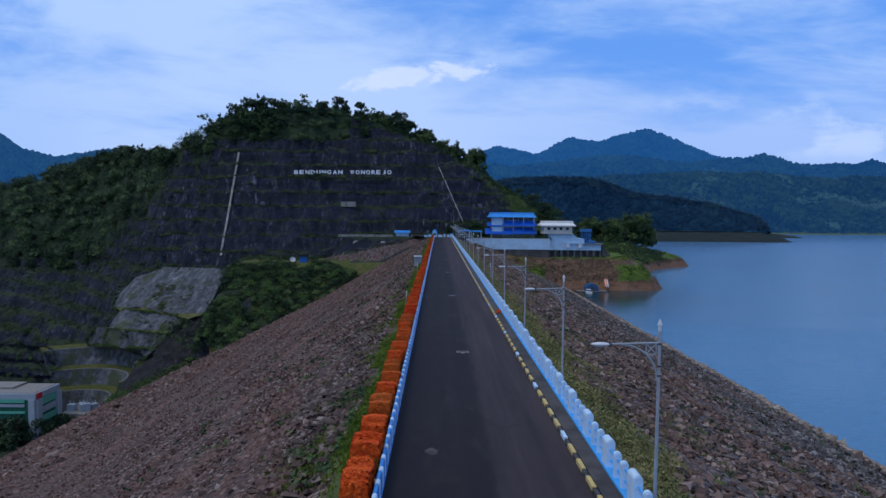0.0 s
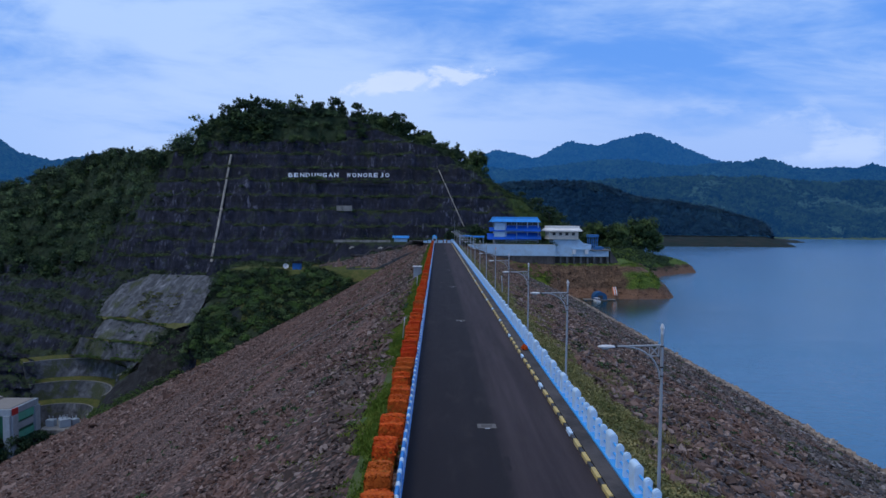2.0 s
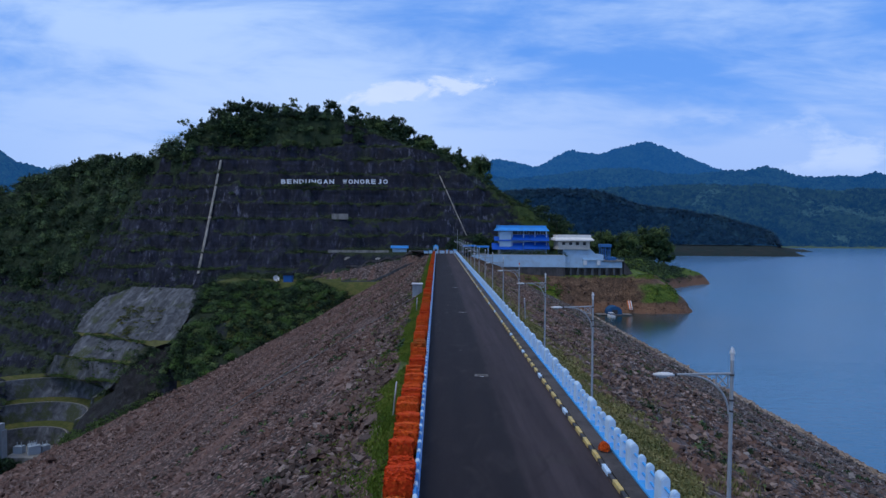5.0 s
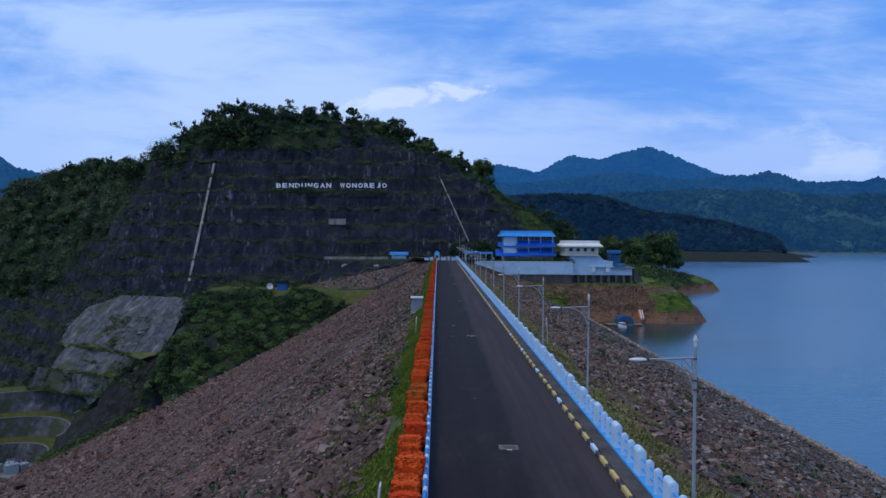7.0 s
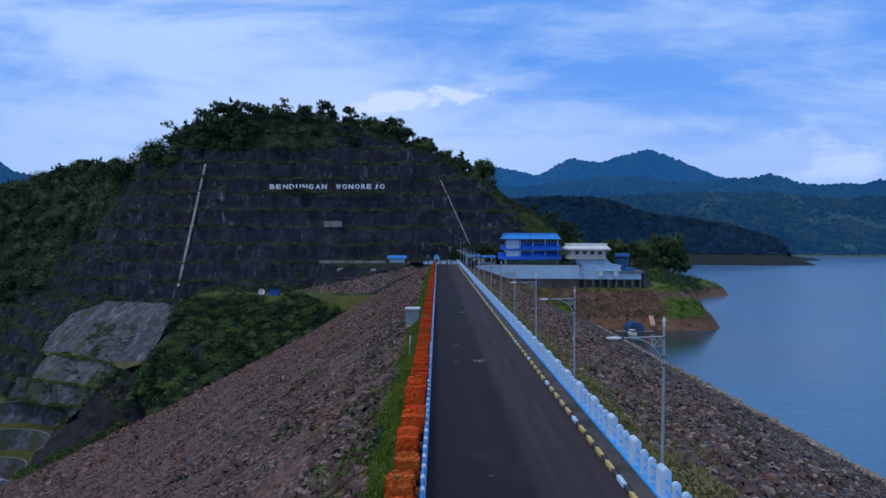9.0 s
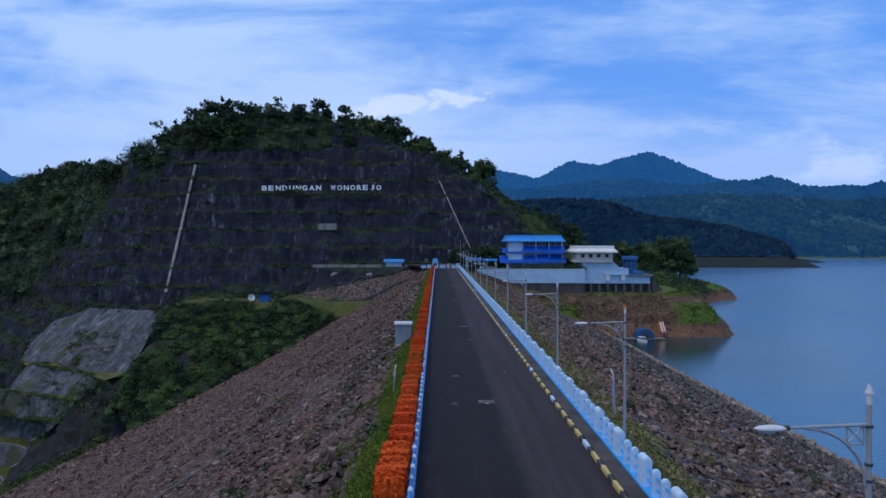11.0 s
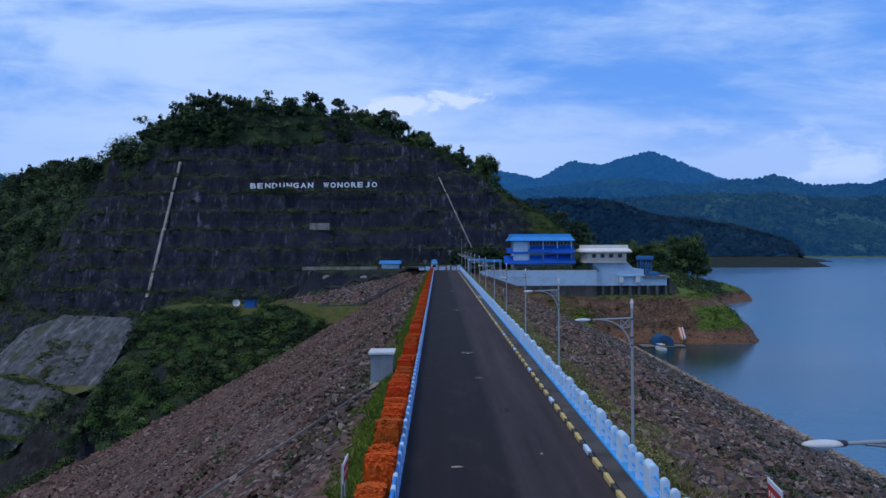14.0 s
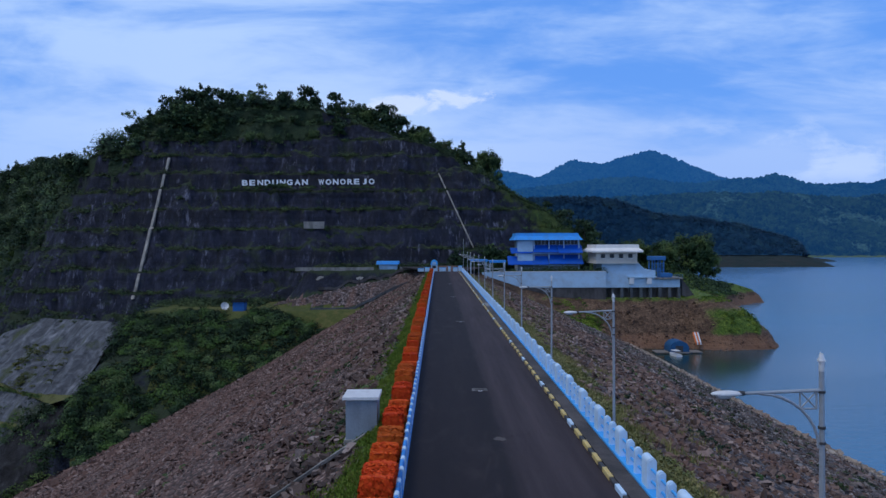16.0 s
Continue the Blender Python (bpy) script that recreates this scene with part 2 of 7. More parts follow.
def asphalt_build(n, pos):
    x, y, z = n.split(pos)
    g = n.noise(pos, 60, 3, 0.7)
    a = n.noise(n.xyz(n.math("MULTIPLY", x, 1.3), n.math("MULTIPLY", y, 0.05), 0.0), 1.0, 6, 0.65)
    b = n.noise(pos, 0.45, 6, 0.6, 0.6)
    col = n.ramp(a, [(0.3, (0.031, 0.023, 0.027)), (0.5, (0.049, 0.037, 0.042)), (0.7, (0.072, 0.055, 0.060))])
    col = n.mix(n.math("MULTIPLY", n.step(b, 0.55, 0.75), 0.5), col, (0.055, 0.048, 0.044))
    # an older, cooler lane beside a newer one, with a dark seam
    lane = n.step(n.math("ADD", x, n.math("MULTIPLY", n.math("SUBTRACT", b, 0.5), 0.5)), 3.6, 4.1)
    col = n.mix(n.math("MULTIPLY", n.math("SUBTRACT", 1.0, lane), 0.82), col, (0.0085, 0.0075, 0.0105))
    seam = n.step(n.math("ABSOLUTE", n.math("SUBTRACT", n.math("ADD", x, n.math("MULTIPLY", n.math("SUBTRACT", b, 0.5), 0.6)), 3.55)), 0.34, 0.05)
    col = n.mix(n.math("MULTIPLY", seam, 0.5), col, (0.017, 0.0145, 0.0165))
    # darker wheel tracks
    wheel = n.math("ABSOLUTE", n.math("SUBTRACT", n.math("ABSOLUTE", n.math("SUBTRACT", x, 3.3)), 0.8))
    col = n.mix(n.math("MULTIPLY", n.step(wheel, 0.5, 0.0), 0.3), col, (0.022, 0.0172, 0.0195))
    col = n.mix(n.math("MULTIPLY", g, 0.2), col, (0.058, 0.05, 0.047))
    blot = n.step(n.noise(n.xyz(x, n.math("MULTIPLY", y, 0.35), 4.0), 0.9, 7, 0.72, 0.6), 0.50, 0.72)
    col = n.mix(n.math("MULTIPLY", blot, 0.45), col, (0.060, 0.049, 0.050))
    speck = n.step(n.noise(pos, 14.0, 3, 0.6), 0.70, 0.76)
    col = n.mix(n.math("MULTIPLY", speck, 0.35), col, (0.16, 0.145, 0.14))
    crack = n.add("ShaderNodeTexVoronoi")
    crack.feature = "DISTANCE_TO_EDGE"
    n.put(crack.inputs["Vector"], n.xyz(n.math("ADD", x, n.math("MULTIPLY", b, 1.5)), n.math("MULTIPLY", y, 0.3), 0.0))
    crack.inputs["Scale"].default_value = 0.5
    line = n.math("MULTIPLY", n.step(crack.outputs["Distance"], 0.03, 0.0), n.step(n.noise(pos, 0.2, 3, 0.5), 0.5, 0.62))
    col = n.mix(n.math("MULTIPLY", line, 0.25), col, (0.01, 0.009, 0.009))
    return col, g, 0.012


M["asphalt"] = material("asphalt", asphalt_build, 0.82, spec=0.20)


def concrete_build(base, dark):
    def build(n, pos):
        x, y, z = n.split(pos)
        a = n.noise(pos, 0.35, 6, 0.6)
        st = n.noise(n.xyz(x, y, n.math("MULTIPLY", z, 0.12)), 0.9, 6, 0.7)
        f = n.noise(pos, 8, 5, 0.6)
        col = n.mix(n.step(n.math("ADD", n.math("MULTIPLY", a, 0.5), n.math("MULTIPLY", st, 0.5)), 0.4, 0.62), base, dark)
        col = n.mix(n.math("MULTIPLY", f, 0.3), col, (0.1, 0.1, 0.095))
        return col, f, 0.02
    return build


M["concrete"] = material("concrete", concrete_build((0.33, 0.32, 0.30), (0.17, 0.165, 0.155)))
M["concrete_blue"] = material("concrete_blue", concrete_build((0.32, 0.39, 0.48), (0.22, 0.26, 0.31)))


def shotcrete_build(n, pos):
    x, y, z = n.split(pos)
    a = n.noise(pos, 0.3, 7, 0.68, 0.6)
    st = n.noise(n.xyz(n.math("SUBTRACT", n.math("MULTIPLY", y, 0.55), n.math("MULTIPLY", x, 0.83)), n.math("MULTIPLY", z, 0.10), 3.0), 0.5, 7, 0.72)
    f = n.noise(pos, 3.0, 6, 0.65)
    o = n.add("ShaderNodeObjectInfo").outputs["Random"]
    t = n.math("ADD", n.math("MULTIPLY", a, 0.62), n.math("MULTIPLY", st, 0.38))
    col = n.ramp(t, [(0.36, (0.022, 0.024, 0.028)), (0.47, (0.078, 0.084, 0.096)), (0.56, (0.150, 0.158, 0.178)), (0.66, (0.31, 0.32, 0.34))])
    col = n.mix(n.math("MULTIPLY", o, 0.35), col, (0.05, 0.055, 0.058))
    moss = n.step(n.math("ADD", n.noise(pos, 0.085, 5, 0.6), n.math("MULTIPLY", n.step(z, -28.0, -38.0), 0.05)), 0.555, 0.66)
    green = n.mix(f, (0.022, 0.035, 0.014), (0.085, 0.10, 0.035))
    return n.mix(n.math("MULTIPLY", moss, n.step(f, 0.3, 0.55)), col, green), n.math("ADD", a, f), 0.25


M["shotcrete"] = material("shotcrete", shotcrete_build)


def cut_build(n, pos):
    x, y, z = n.split(pos)
    st = n.noise(n.xyz(x, y, n.math("MULTIPLY", z, 0.15)), 0.5, 7, 0.7)
    a = n.noise(pos, 0.25, 7, 0.68, 0.8)
    col = n.ramp(n.math("ADD", n.math("MULTIPLY", st, 0.5), n.math("MULTIPLY", a, 0.5)), [(0.42, (0.007, 0.007, 0.008)), (0.54, (0.018, 0.018, 0.020)), (0.66, (0.06, 0.06, 0.062))])
    moss = n.math("MULTIPLY", n.step(n.noise(pos, 0.13, 6, 0.65), 0.58, 0.68), 0.8)
    return n.mix(moss, col, (0.03, 0.045, 0.012)), n.math("ADD", st, a), 0.6


M["cut_rock"] = material("cut_rock", cut_build)
M["concrete_dark"] = material("concrete_dark", concrete_build((0.11, 0.10, 0.098), (0.045, 0.040, 0.039)))
M["chute_concrete"] = material("chute_concrete", concrete_build((0.44, 0.41, 0.36), (0.26, 0.245, 0.22)))
M["pier_grey"] = material("pier_grey", concrete_build((0.13, 0.14, 0.155), (0.06, 0.064, 0.07)))
M["walk"] = material("walk", concrete_build((0.105, 0.090, 0.086), (0.042, 0.037, 0.036)))


def cliff_build(n, pos):
    x, y, z = n.split(pos)
    nz = n.split(n.add("ShaderNodeNewGeometry").outputs["Normal"])[2]
    streak = n.noise(n.xyz(x, y, n.math("MULTIPLY", z, 0.14)), 0.55, 7, 0.68)
    block = n.noise(pos, 0.22, 7, 0.65, 0.8)
    big = n.noise(pos, 0.03, 4, 0.55)
    col = n.ramp(n.math("ADD", n.math("MULTIPLY", streak, 0.6), n.math("MULTIPLY", block, 0.4)),
                 [(0.38, (0.0042, 0.0060, 0.0122)), (0.49, (0.0108, 0.0140, 0.0275)), (0.58, (0.027, 0.031, 0.056)), (0.70, (0.130, 0.138, 0.195))])
    col = n.mix(n.math("MULTIPLY", n.step(big, 0.45, 0.66), 0.45), col, (0.0050, 0.0074, 0.0142))
    strata = n.noise(n.xyz(n.math("MULTIPLY", x, 0.02), n.math("MULTIPLY", y, 0.02), n.math("ADD", z, n.math("MULTIPLY", block, 3.0))), 0.32, 5, 0.65)
    col = n.mix(n.math("MULTIPLY", n.step(strata, 0.48, 0.62), 0.55), col, (0.0041, 0.0060, 0.0120))
    col = n.mix(n.math("MULTIPLY", n.step(strata, 0.46, 0.34), 0.4), col, (0.0255, 0.0315, 0.054))
    pale = n.math("MULTIPLY", n.step(n.noise(n.xyz(x, y, n.math("MULTIPLY", z, 0.2)), 0.42, 6, 0.78), 0.55, 0.67), n.step(n.noise(pos, 0.045, 4, 0.55), 0.42, 0.58))
    col = n.mix(n.math("MULTIPLY", pale, 0.8), col, (0.165, 0.172, 0.230))
    green = n.mix(n.noise(pos, 0.4, 5, 0.6), (0.010, 0.020, 0.010), (0.042, 0.062, 0.024))
    f = n.math("MULTIPLY", n.step(n.math("ADD", nz, n.math("MULTIPLY", n.math("SUBTRACT", block, 0.5), 0.9)), 0.62, 0.82), 0.9)
    moss = n.math("MULTIPLY", n.step(n.noise(pos, 0.11, 6, 0.65), 0.55, 0.7), 0.55)
    # grass closes over the rock on the hill's lake side
    side = n.math("ADD", n.math("ADD", x, n.math("MULTIPLY", z, 0.9)), n.math("MULTIPLY", n.math("SUBTRACT", n.noise(pos, 0.09, 6, 0.7), 0.5), 34.0))
    lawn = n.math("MULTIPLY", n.step(side, 52.0, 58.0), n.step(y, 344.0, 348.0))
    col = n.mix(n.math("MAXIMUM", f, moss), col, green)
    col = n.mix(n.math("MULTIPLY", lawn, 0.92), col, n.mix(n.noise(pos, 0.5, 6, 0.65), (0.025, 0.045, 0.010), (0.11, 0.145, 0.03)))
    return col, n.math("ADD", block, streak), 0.5


M["cliff"] = material("cliff", cliff_build)


def turf_build(a, b, c):
    def build(n, pos):
        f = n.noise(pos, 0.6, 7, 0.65)
        g = n.noise(pos, 0.05, 4, 0.6)
        h = n.noise(pos, 9, 3, 0.6)
        col = n.ramp(n.math("ADD", n.math("MULTIPLY", f, 0.6), n.math("MULTIPLY", g, 0.4)), [(0.3, a), (0.5, b), (0.7, c)])
        return col, n.math("ADD", f, n.math("MULTIPLY", h, 0.4)), 0.35
    return build


M["turf"] = material("turf", turf_build((0.035, 0.06, 0.014), (0.065, 0.11, 0.022), (0.11, 0.15, 0.04)))
M["terrace"] = material("terrace", turf_build((0.034, 0.055, 0.012), (0.085, 0.098, 0.022), (0.18, 0.135, 0.05)))
M["turf_bright"] = material("turf_bright", turf_build((0.05, 0.075, 0.020), (0.085, 0.125, 0.030), (0.13, 0.15, 0.05)))
M["turf_dry"] = material("turf_dry", turf_build((0.065, 0.065, 0.022), (0.115, 0.12, 0.036), (0.19, 0.17, 0.07)))
M["jungle"] = material("jungle", turf_build((0.010, 0.020, 0.010), (0.020, 0.038, 0.016), (0.042, 0.064, 0.024)))


def bank_build(n, pos):
    x, y, z = n.split(pos)
    w = n.noise(pos, 0.28, 6, 0.65)
    f = n.noise(pos, 1.4, 6, 0.65)
    earth = n.ramp(n.math("ADD", n.math("MULTIPLY", w, 0.5), n.math("MULTIPLY", f, 0.5)), [(0.36, (0.032, 0.021, 0.015)), (0.5, (0.115, 0.069, 0.042)), (0.66, (0.27, 0.17, 0.105))])
    tide = n.noise(n.xyz(0.0, 0.0, z), 1.7, 3, 0.6)
    earth = n.mix(n.math("MULTIPLY", n.step(z, -19.0, -20.5), n.math("MULTIPLY", tide, 1.1, True)), earth, (0.27, 0.14, 0.082))
    grass = n.ramp(f, [(0.3, (0.03, 0.055, 0.010)), (0.5, (0.085, 0.14, 0.018)), (0.7, (0.17, 0.22, 0.035))])
    wob = n.math("MULTIPLY", n.math("SUBTRACT", w, 0.5), 16.0)
    right = n.math("MULTIPLY", n.step(n.math("ADD", x, wob), 81.0, 86.0), n.step(n.math("ADD", y, wob), 338.0, 332.0))
    spit = n.math("MULTIPLY", n.step(y, 330.0, 336.0), n.step(n.math("ADD", z, n.math("MULTIPLY", wob, 0.35)), -18.6, -17.2))
    high = n.step(n.math("SUBTRACT", n.math("ADD", z, n.math("MULTIPLY", wob, 0.25)), n.math("MULTIPLY", n.math("MAXIMUM", n.math("SUBTRACT", x, 96.0), 0.0), 0.6)), -19.6, -18.6)
    top = n.math("MULTIPLY", n.step(n.math("ADD", z, n.math("MULTIPLY", wob, 0.3)), -10.8, -9.4), n.step(n.math("ADD", x, wob), 50.0, 56.0))
    low = n.math("MULTIPLY", n.step(n.math("ADD", x, wob), 50.0, 45.0), n.step(w, 0.57, 0.68))
    under = n.step(n.math("ADD", z, n.math("MULTIPLY", wob, 0.15)), -11.6, -13.2)
    g = n.math("MAXIMUM", n.math("MAXIMUM", n.math("MULTIPLY", n.math("MULTIPLY", right, high), under), top), n.math("MAXIMUM", low, spit))
    return n.mix(g, earth, grass), n.math("ADD", f, w), 0.5


M["bank"] = material("bank", bank_build)
M["lakebed"] = material("lakebed", turf_build((0.09, 0.075, 0.05), (0.12, 0.10, 0.07), (0.15, 0.13, 0.09)))


def water_build(n, pos):
    x, y, z = n.split(pos)
    v = n.xyz(n.math("MULTIPLY", x, 0.55), y, 0.0)
    a = n.noise(v, 0.7, 5, 0.62)
    b = n.noise(n.xyz(n.math("MULTIPLY", x, 0.004), n.math("MULTIPLY", y, 0.016), 0.0), 1.0, 6, 0.65, 0.4)
    # bank's dark reflection painted into sheltered water; out on the lake wind ruffles it
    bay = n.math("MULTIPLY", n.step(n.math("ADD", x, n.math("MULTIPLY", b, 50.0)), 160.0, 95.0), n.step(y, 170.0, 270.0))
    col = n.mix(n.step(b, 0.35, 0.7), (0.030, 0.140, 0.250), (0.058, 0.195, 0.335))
    # paler with distance: sky sheen at low angles put into the colour
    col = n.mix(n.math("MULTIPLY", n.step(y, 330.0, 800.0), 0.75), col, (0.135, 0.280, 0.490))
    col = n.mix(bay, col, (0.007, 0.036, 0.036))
    ruffle = n.math("MULTIPLY", n.math("SUBTRACT", 1.0, n.math("MULTIPLY", bay, 0.8)), n.math("ADD", 0.5, n.step(b, 0.3, 0.7)))
    return col, n.math("MULTIPLY", a, ruffle), 0.16


M["water"] = material("water", water_build, 0.18, spec=0.7)
M["leaf_dark"] = leafy("leaf_dark", (0.014, 0.034, 0.019), (0.032, 0.064, 0.030), (0.080, 0.125, 0.050))
M["leaf_mid"] = leafy("leaf_mid", (0.018, 0.042, 0.020), (0.052, 0.096, 0.036), (0.14, 0.195, 0.065), drift=0.55)
M["leaf_bank"] = leafy("leaf_bank", (0.006, 0.020, 0.007), (0.034, 0.076, 0.017), (0.085, 0.155, 0.032), drift=0.75, scale=0.2)
M["leaf_creeper"] = leafy("leaf_creeper", (0.045, 0.085, 0.012), (0.11, 0.18, 0.02), (0.23, 0.29, 0.04), drift=0.7, scale=0.22)
M["leaf_ledge"] = leafy("leaf_ledge", (0.014, 0.030, 0.014), (0.036, 0.062, 0.025), (0.090, 0.118, 0.042), drift=0.6, scale=0.09)
M["leaf_moss"] = leafy("leaf_moss", (0.030, 0.042, 0.014), (0.070, 0.082, 0.022), (0.13, 0.135, 0.036), scale=0.3)
# near-black leaves: shade of the gaps between shrubs, put into the colour
M["leaf_shade"] = leafy("leaf_shade", (0.005, 0.014, 0.007), (0.012, 0.028, 0.012), (0.034, 0.062, 0.022))
M["leaf_light"] = leafy("leaf_light", (0.034, 0.072, 0.032), (0.080, 0.132, 0.055), (0.165, 0.22, 0.090), drift=0.5, scale=0.2)
M["leaf_gap"] = leafy("leaf_gap", (0.03, 0.06, 0.010), (0.07, 0.12, 0.018), (0.16, 0.15, 0.02), scale=0.6)
M["leaf_pale"] = leafy("leaf_pale", (0.03, 0.06, 0.016), (0.06, 0.105, 0.026), (0.12, 0.165, 0.045))
# blue of the air over the water is put into these leaf colours
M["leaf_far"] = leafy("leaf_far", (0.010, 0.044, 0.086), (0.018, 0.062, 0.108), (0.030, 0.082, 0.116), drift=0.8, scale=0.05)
M["leaf_orange"] = leafy("leaf_orange", (0.44, 0.048, 0.008), (0.66, 0.098, 0.012), (0.78, 0.165, 0.02), scale=0.5)
M["leaf_olive"] = leafy("leaf_olive", (0.30, 0.08, 0.012), (0.32, 0.15, 0.018), (0.13, 0.14, 0.022), scale=0.5)
M["bark"] = painted("bark", (0.12, 0.10, 0.08), (0.05, 0.04, 0.03), 0.7)
M["white_paint"] = painted("white_paint", (0.61, 0.80, 0.98), (0.40, 0.43, 0.44), 0.3, 2.0, 0.5)
M["blue_paint"] = painted("blue_paint", (0.03, 0.24, 0.72), (0.10, 0.16, 0.25), 0.35, 2.0, 0.5)
M["sky_paint"] = painted("sky_paint", (0.08, 0.44, 0.92), (0.15, 0.24, 0.36), 0.3, 2.0, 0.5)
M["yellow_paint"] = painted("yellow_paint", (0.70, 0.52, 0.17), (0.34, 0.29, 0.20), 0.5, 4.0)
M["black_paint"] = painted("black_paint", (0.045, 0.045, 0.05), (0.12, 0.11, 0.10), 0.5, 4.0)
M["galvanised"] = painted("galvanised", (0.40, 0.43, 0.46), (0.30, 0.30, 0.30), 0.4, 3.0, 0.45, 0.25)
M["lamp_white"] = painted("lamp_white", (0.74, 0.75, 0.76), (0.4, 0.4, 0.4), 0.3, 3.0, 0.4)
# white dulled in its colour for the dimmer light down in the valley
M["station_dim_white"] = painted("station_dim_white", (0.34, 0.40, 0.46), (0.2, 0.22, 0.24), 0.4, 0.4, 0.7)
M["hut_blue"] = painted("hut_blue", (0.02, 0.13, 0.42), (0.05, 0.08, 0.14), 0.4, 1.0)
M["letter_white"] = painted("letter_white", (0.86, 0.90, 0.95), (0.6, 0.6, 0.6), 0.2, 0.6, 0.5)
M["lamp_lens"] = painted("lamp_lens", (0.42, 0.45, 0.48), (0.3, 0.3, 0.3), 0.3, 3.0, 0.2)
M["wall_white"] = painted("wall_white", (0.46, 0.65, 0.82), (0.30, 0.33, 0.36), 0.35, 0.4, 0.7)
# office wall greyed in its colour for the shade under deep eaves
M["wall_shaded"] = painted("wall_shaded", (0.30, 0.35, 0.40), (0.2, 0.22, 0.24), 0.4, 0.5, 0.7)
M["wall_cream"] = painted("wall_cream", (0.66, 0.62, 0.54), (0.36, 0.33, 0.28), 0.35, 0.5, 0.7)
M["roof_cream"] = painted("roof_cream", (0.90, 0.87, 0.82), (0.62, 0.60, 0.55), 0.3, 0.6, 0.55)
M["roof_blue"] = painted("roof_blue", (0.05, 0.32, 0.82), (0.08, 0.17, 0.30), 0.35, 0.5, 0.5)
M["awning_blue"] = painted("awning_blue", (0.008, 0.10, 0.54), (0.02, 0.08, 0.25), 0.45, 0.5, 0.5)
M["glass_dark"] = painted("glass_dark", (0.02, 0.025, 0.03), (0.05, 0.05, 0.055), 0.3, 1.0, 0.15)
M["green_paint"] = painted("green_paint", (0.02, 0.12, 0.075), (0.03, 0.05, 0.04), 0.4, 0.5)
M["mint_paint"] = painted("mint_paint", (0.12, 0.45, 0.33), (0.10, 0.2, 0.16), 0.4, 0.5)
M["red_paint"] = painted("red_paint", (0.50, 0.03, 0.03), (0.2, 0.05, 0.04), 0.3)
M["orange_paint"] = painted("orange_paint", (0.75, 0.20, 0.05), (0.3, 0.12, 0.06), 0.3)
M["roof_tan"] = painted("roof_tan", (0.27, 0.25, 0.23), (0.22, 0.2, 0.18), 0.5, 0.3)
M["gantry_blue"] = painted("gantry_blue", (0.035, 0.17, 0.44), (0.10, 0.15, 0.21), 0.45, 2.0, 0.5)
M["tarp_blue"] = painted("tarp_blue", (0.02, 0.10, 0.24), (0.03, 0.05, 0.08), 0.4, 1.0)
M["deck_wood"] = painted("deck_wood", (0.22, 0.20, 0.18), (0.10, 0.09, 0.08), 0.5, 1.5)
M["maroon"] = painted("maroon", (0.10, 0.035, 0.04), (0.05, 0.03, 0.03), 0.4, 0.5)


# blue haze put into a glow, strongest on the farthest range
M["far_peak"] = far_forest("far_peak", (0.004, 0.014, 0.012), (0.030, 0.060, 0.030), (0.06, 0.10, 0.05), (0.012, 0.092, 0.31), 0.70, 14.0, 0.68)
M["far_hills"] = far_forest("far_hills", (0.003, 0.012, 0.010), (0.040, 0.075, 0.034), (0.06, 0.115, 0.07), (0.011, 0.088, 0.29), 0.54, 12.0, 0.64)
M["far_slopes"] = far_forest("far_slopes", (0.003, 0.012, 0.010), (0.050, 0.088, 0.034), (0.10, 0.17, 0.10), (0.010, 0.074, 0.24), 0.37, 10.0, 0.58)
# no glow here: haze over the lake is mixed into the blue base colours
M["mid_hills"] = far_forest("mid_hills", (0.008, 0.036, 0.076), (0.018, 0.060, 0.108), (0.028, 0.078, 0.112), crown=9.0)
M["far_shore"] = material("far_shore", turf_build((0.014, 0.034, 0.032), (0.028, 0.039, 0.038), (0.058, 0.046, 0.042)), 0.9, spec=0.1)
M["far_meadow"] = material("far_meadow", turf_build((0.05, 0.09, 0.06), (0.085, 0.13, 0.085), (0.15, 0.17, 0.11)), 0.9, spec=0.1)


# ---- mesh helpers ----
def mesh_of(name, verts, faces, mats, index=None, smooth=False):
    """A mesh from arrays; faces: an (n, 3 or 4) array or a list of tuples."""
    me = bpy.data.meshes.new(name)
    verts = np.asarray(verts, dtype=np.float32)
    if isinstance(faces, np.ndarray):
        k = faces.shape[1]
        me.vertices.add(len(verts))
        me.vertices.foreach_set("co", verts.ravel())
        me.loops.add(faces.size)
        me.loops.foreach_set("vertex_index", faces.astype(np.int32).ravel())
        me.polygons.add(len(faces))
        me.polygons.foreach_set("loop_start", np.arange(0, faces.size, k, dtype=np.int32))
        me.polygons.foreach_set("loop_total", np.full(len(faces), k, dtype=np.int32))
        me.update(calc_edges=True)
    else:
        me.from_pydata([tuple(map(float, v)) for v in verts], [], faces)
    for m in (mats if isinstance(mats, (list, tuple)) else [mats]):
        me.materials.append(m)
    if index is not None:
        me.polygons.foreach_set("material_index", np.asarray(index, dtype=np.int32))
    me.polygons.foreach_set("use_smooth", np.full(len(me.polygons), smooth, dtype=bool))
    me.update()
    return me


def bm_mesh(name, bm, mat, smooth=False):
    me = bpy.data.meshes.new(name)
    bm.normal_update()
    bm.to_mesh(me)
    bm.free()
    me.materials.append(mat)
    if smooth:
        me.polygons.foreach_set("use_smooth", np.ones(len(me.polygons), dtype=bool))
    return me


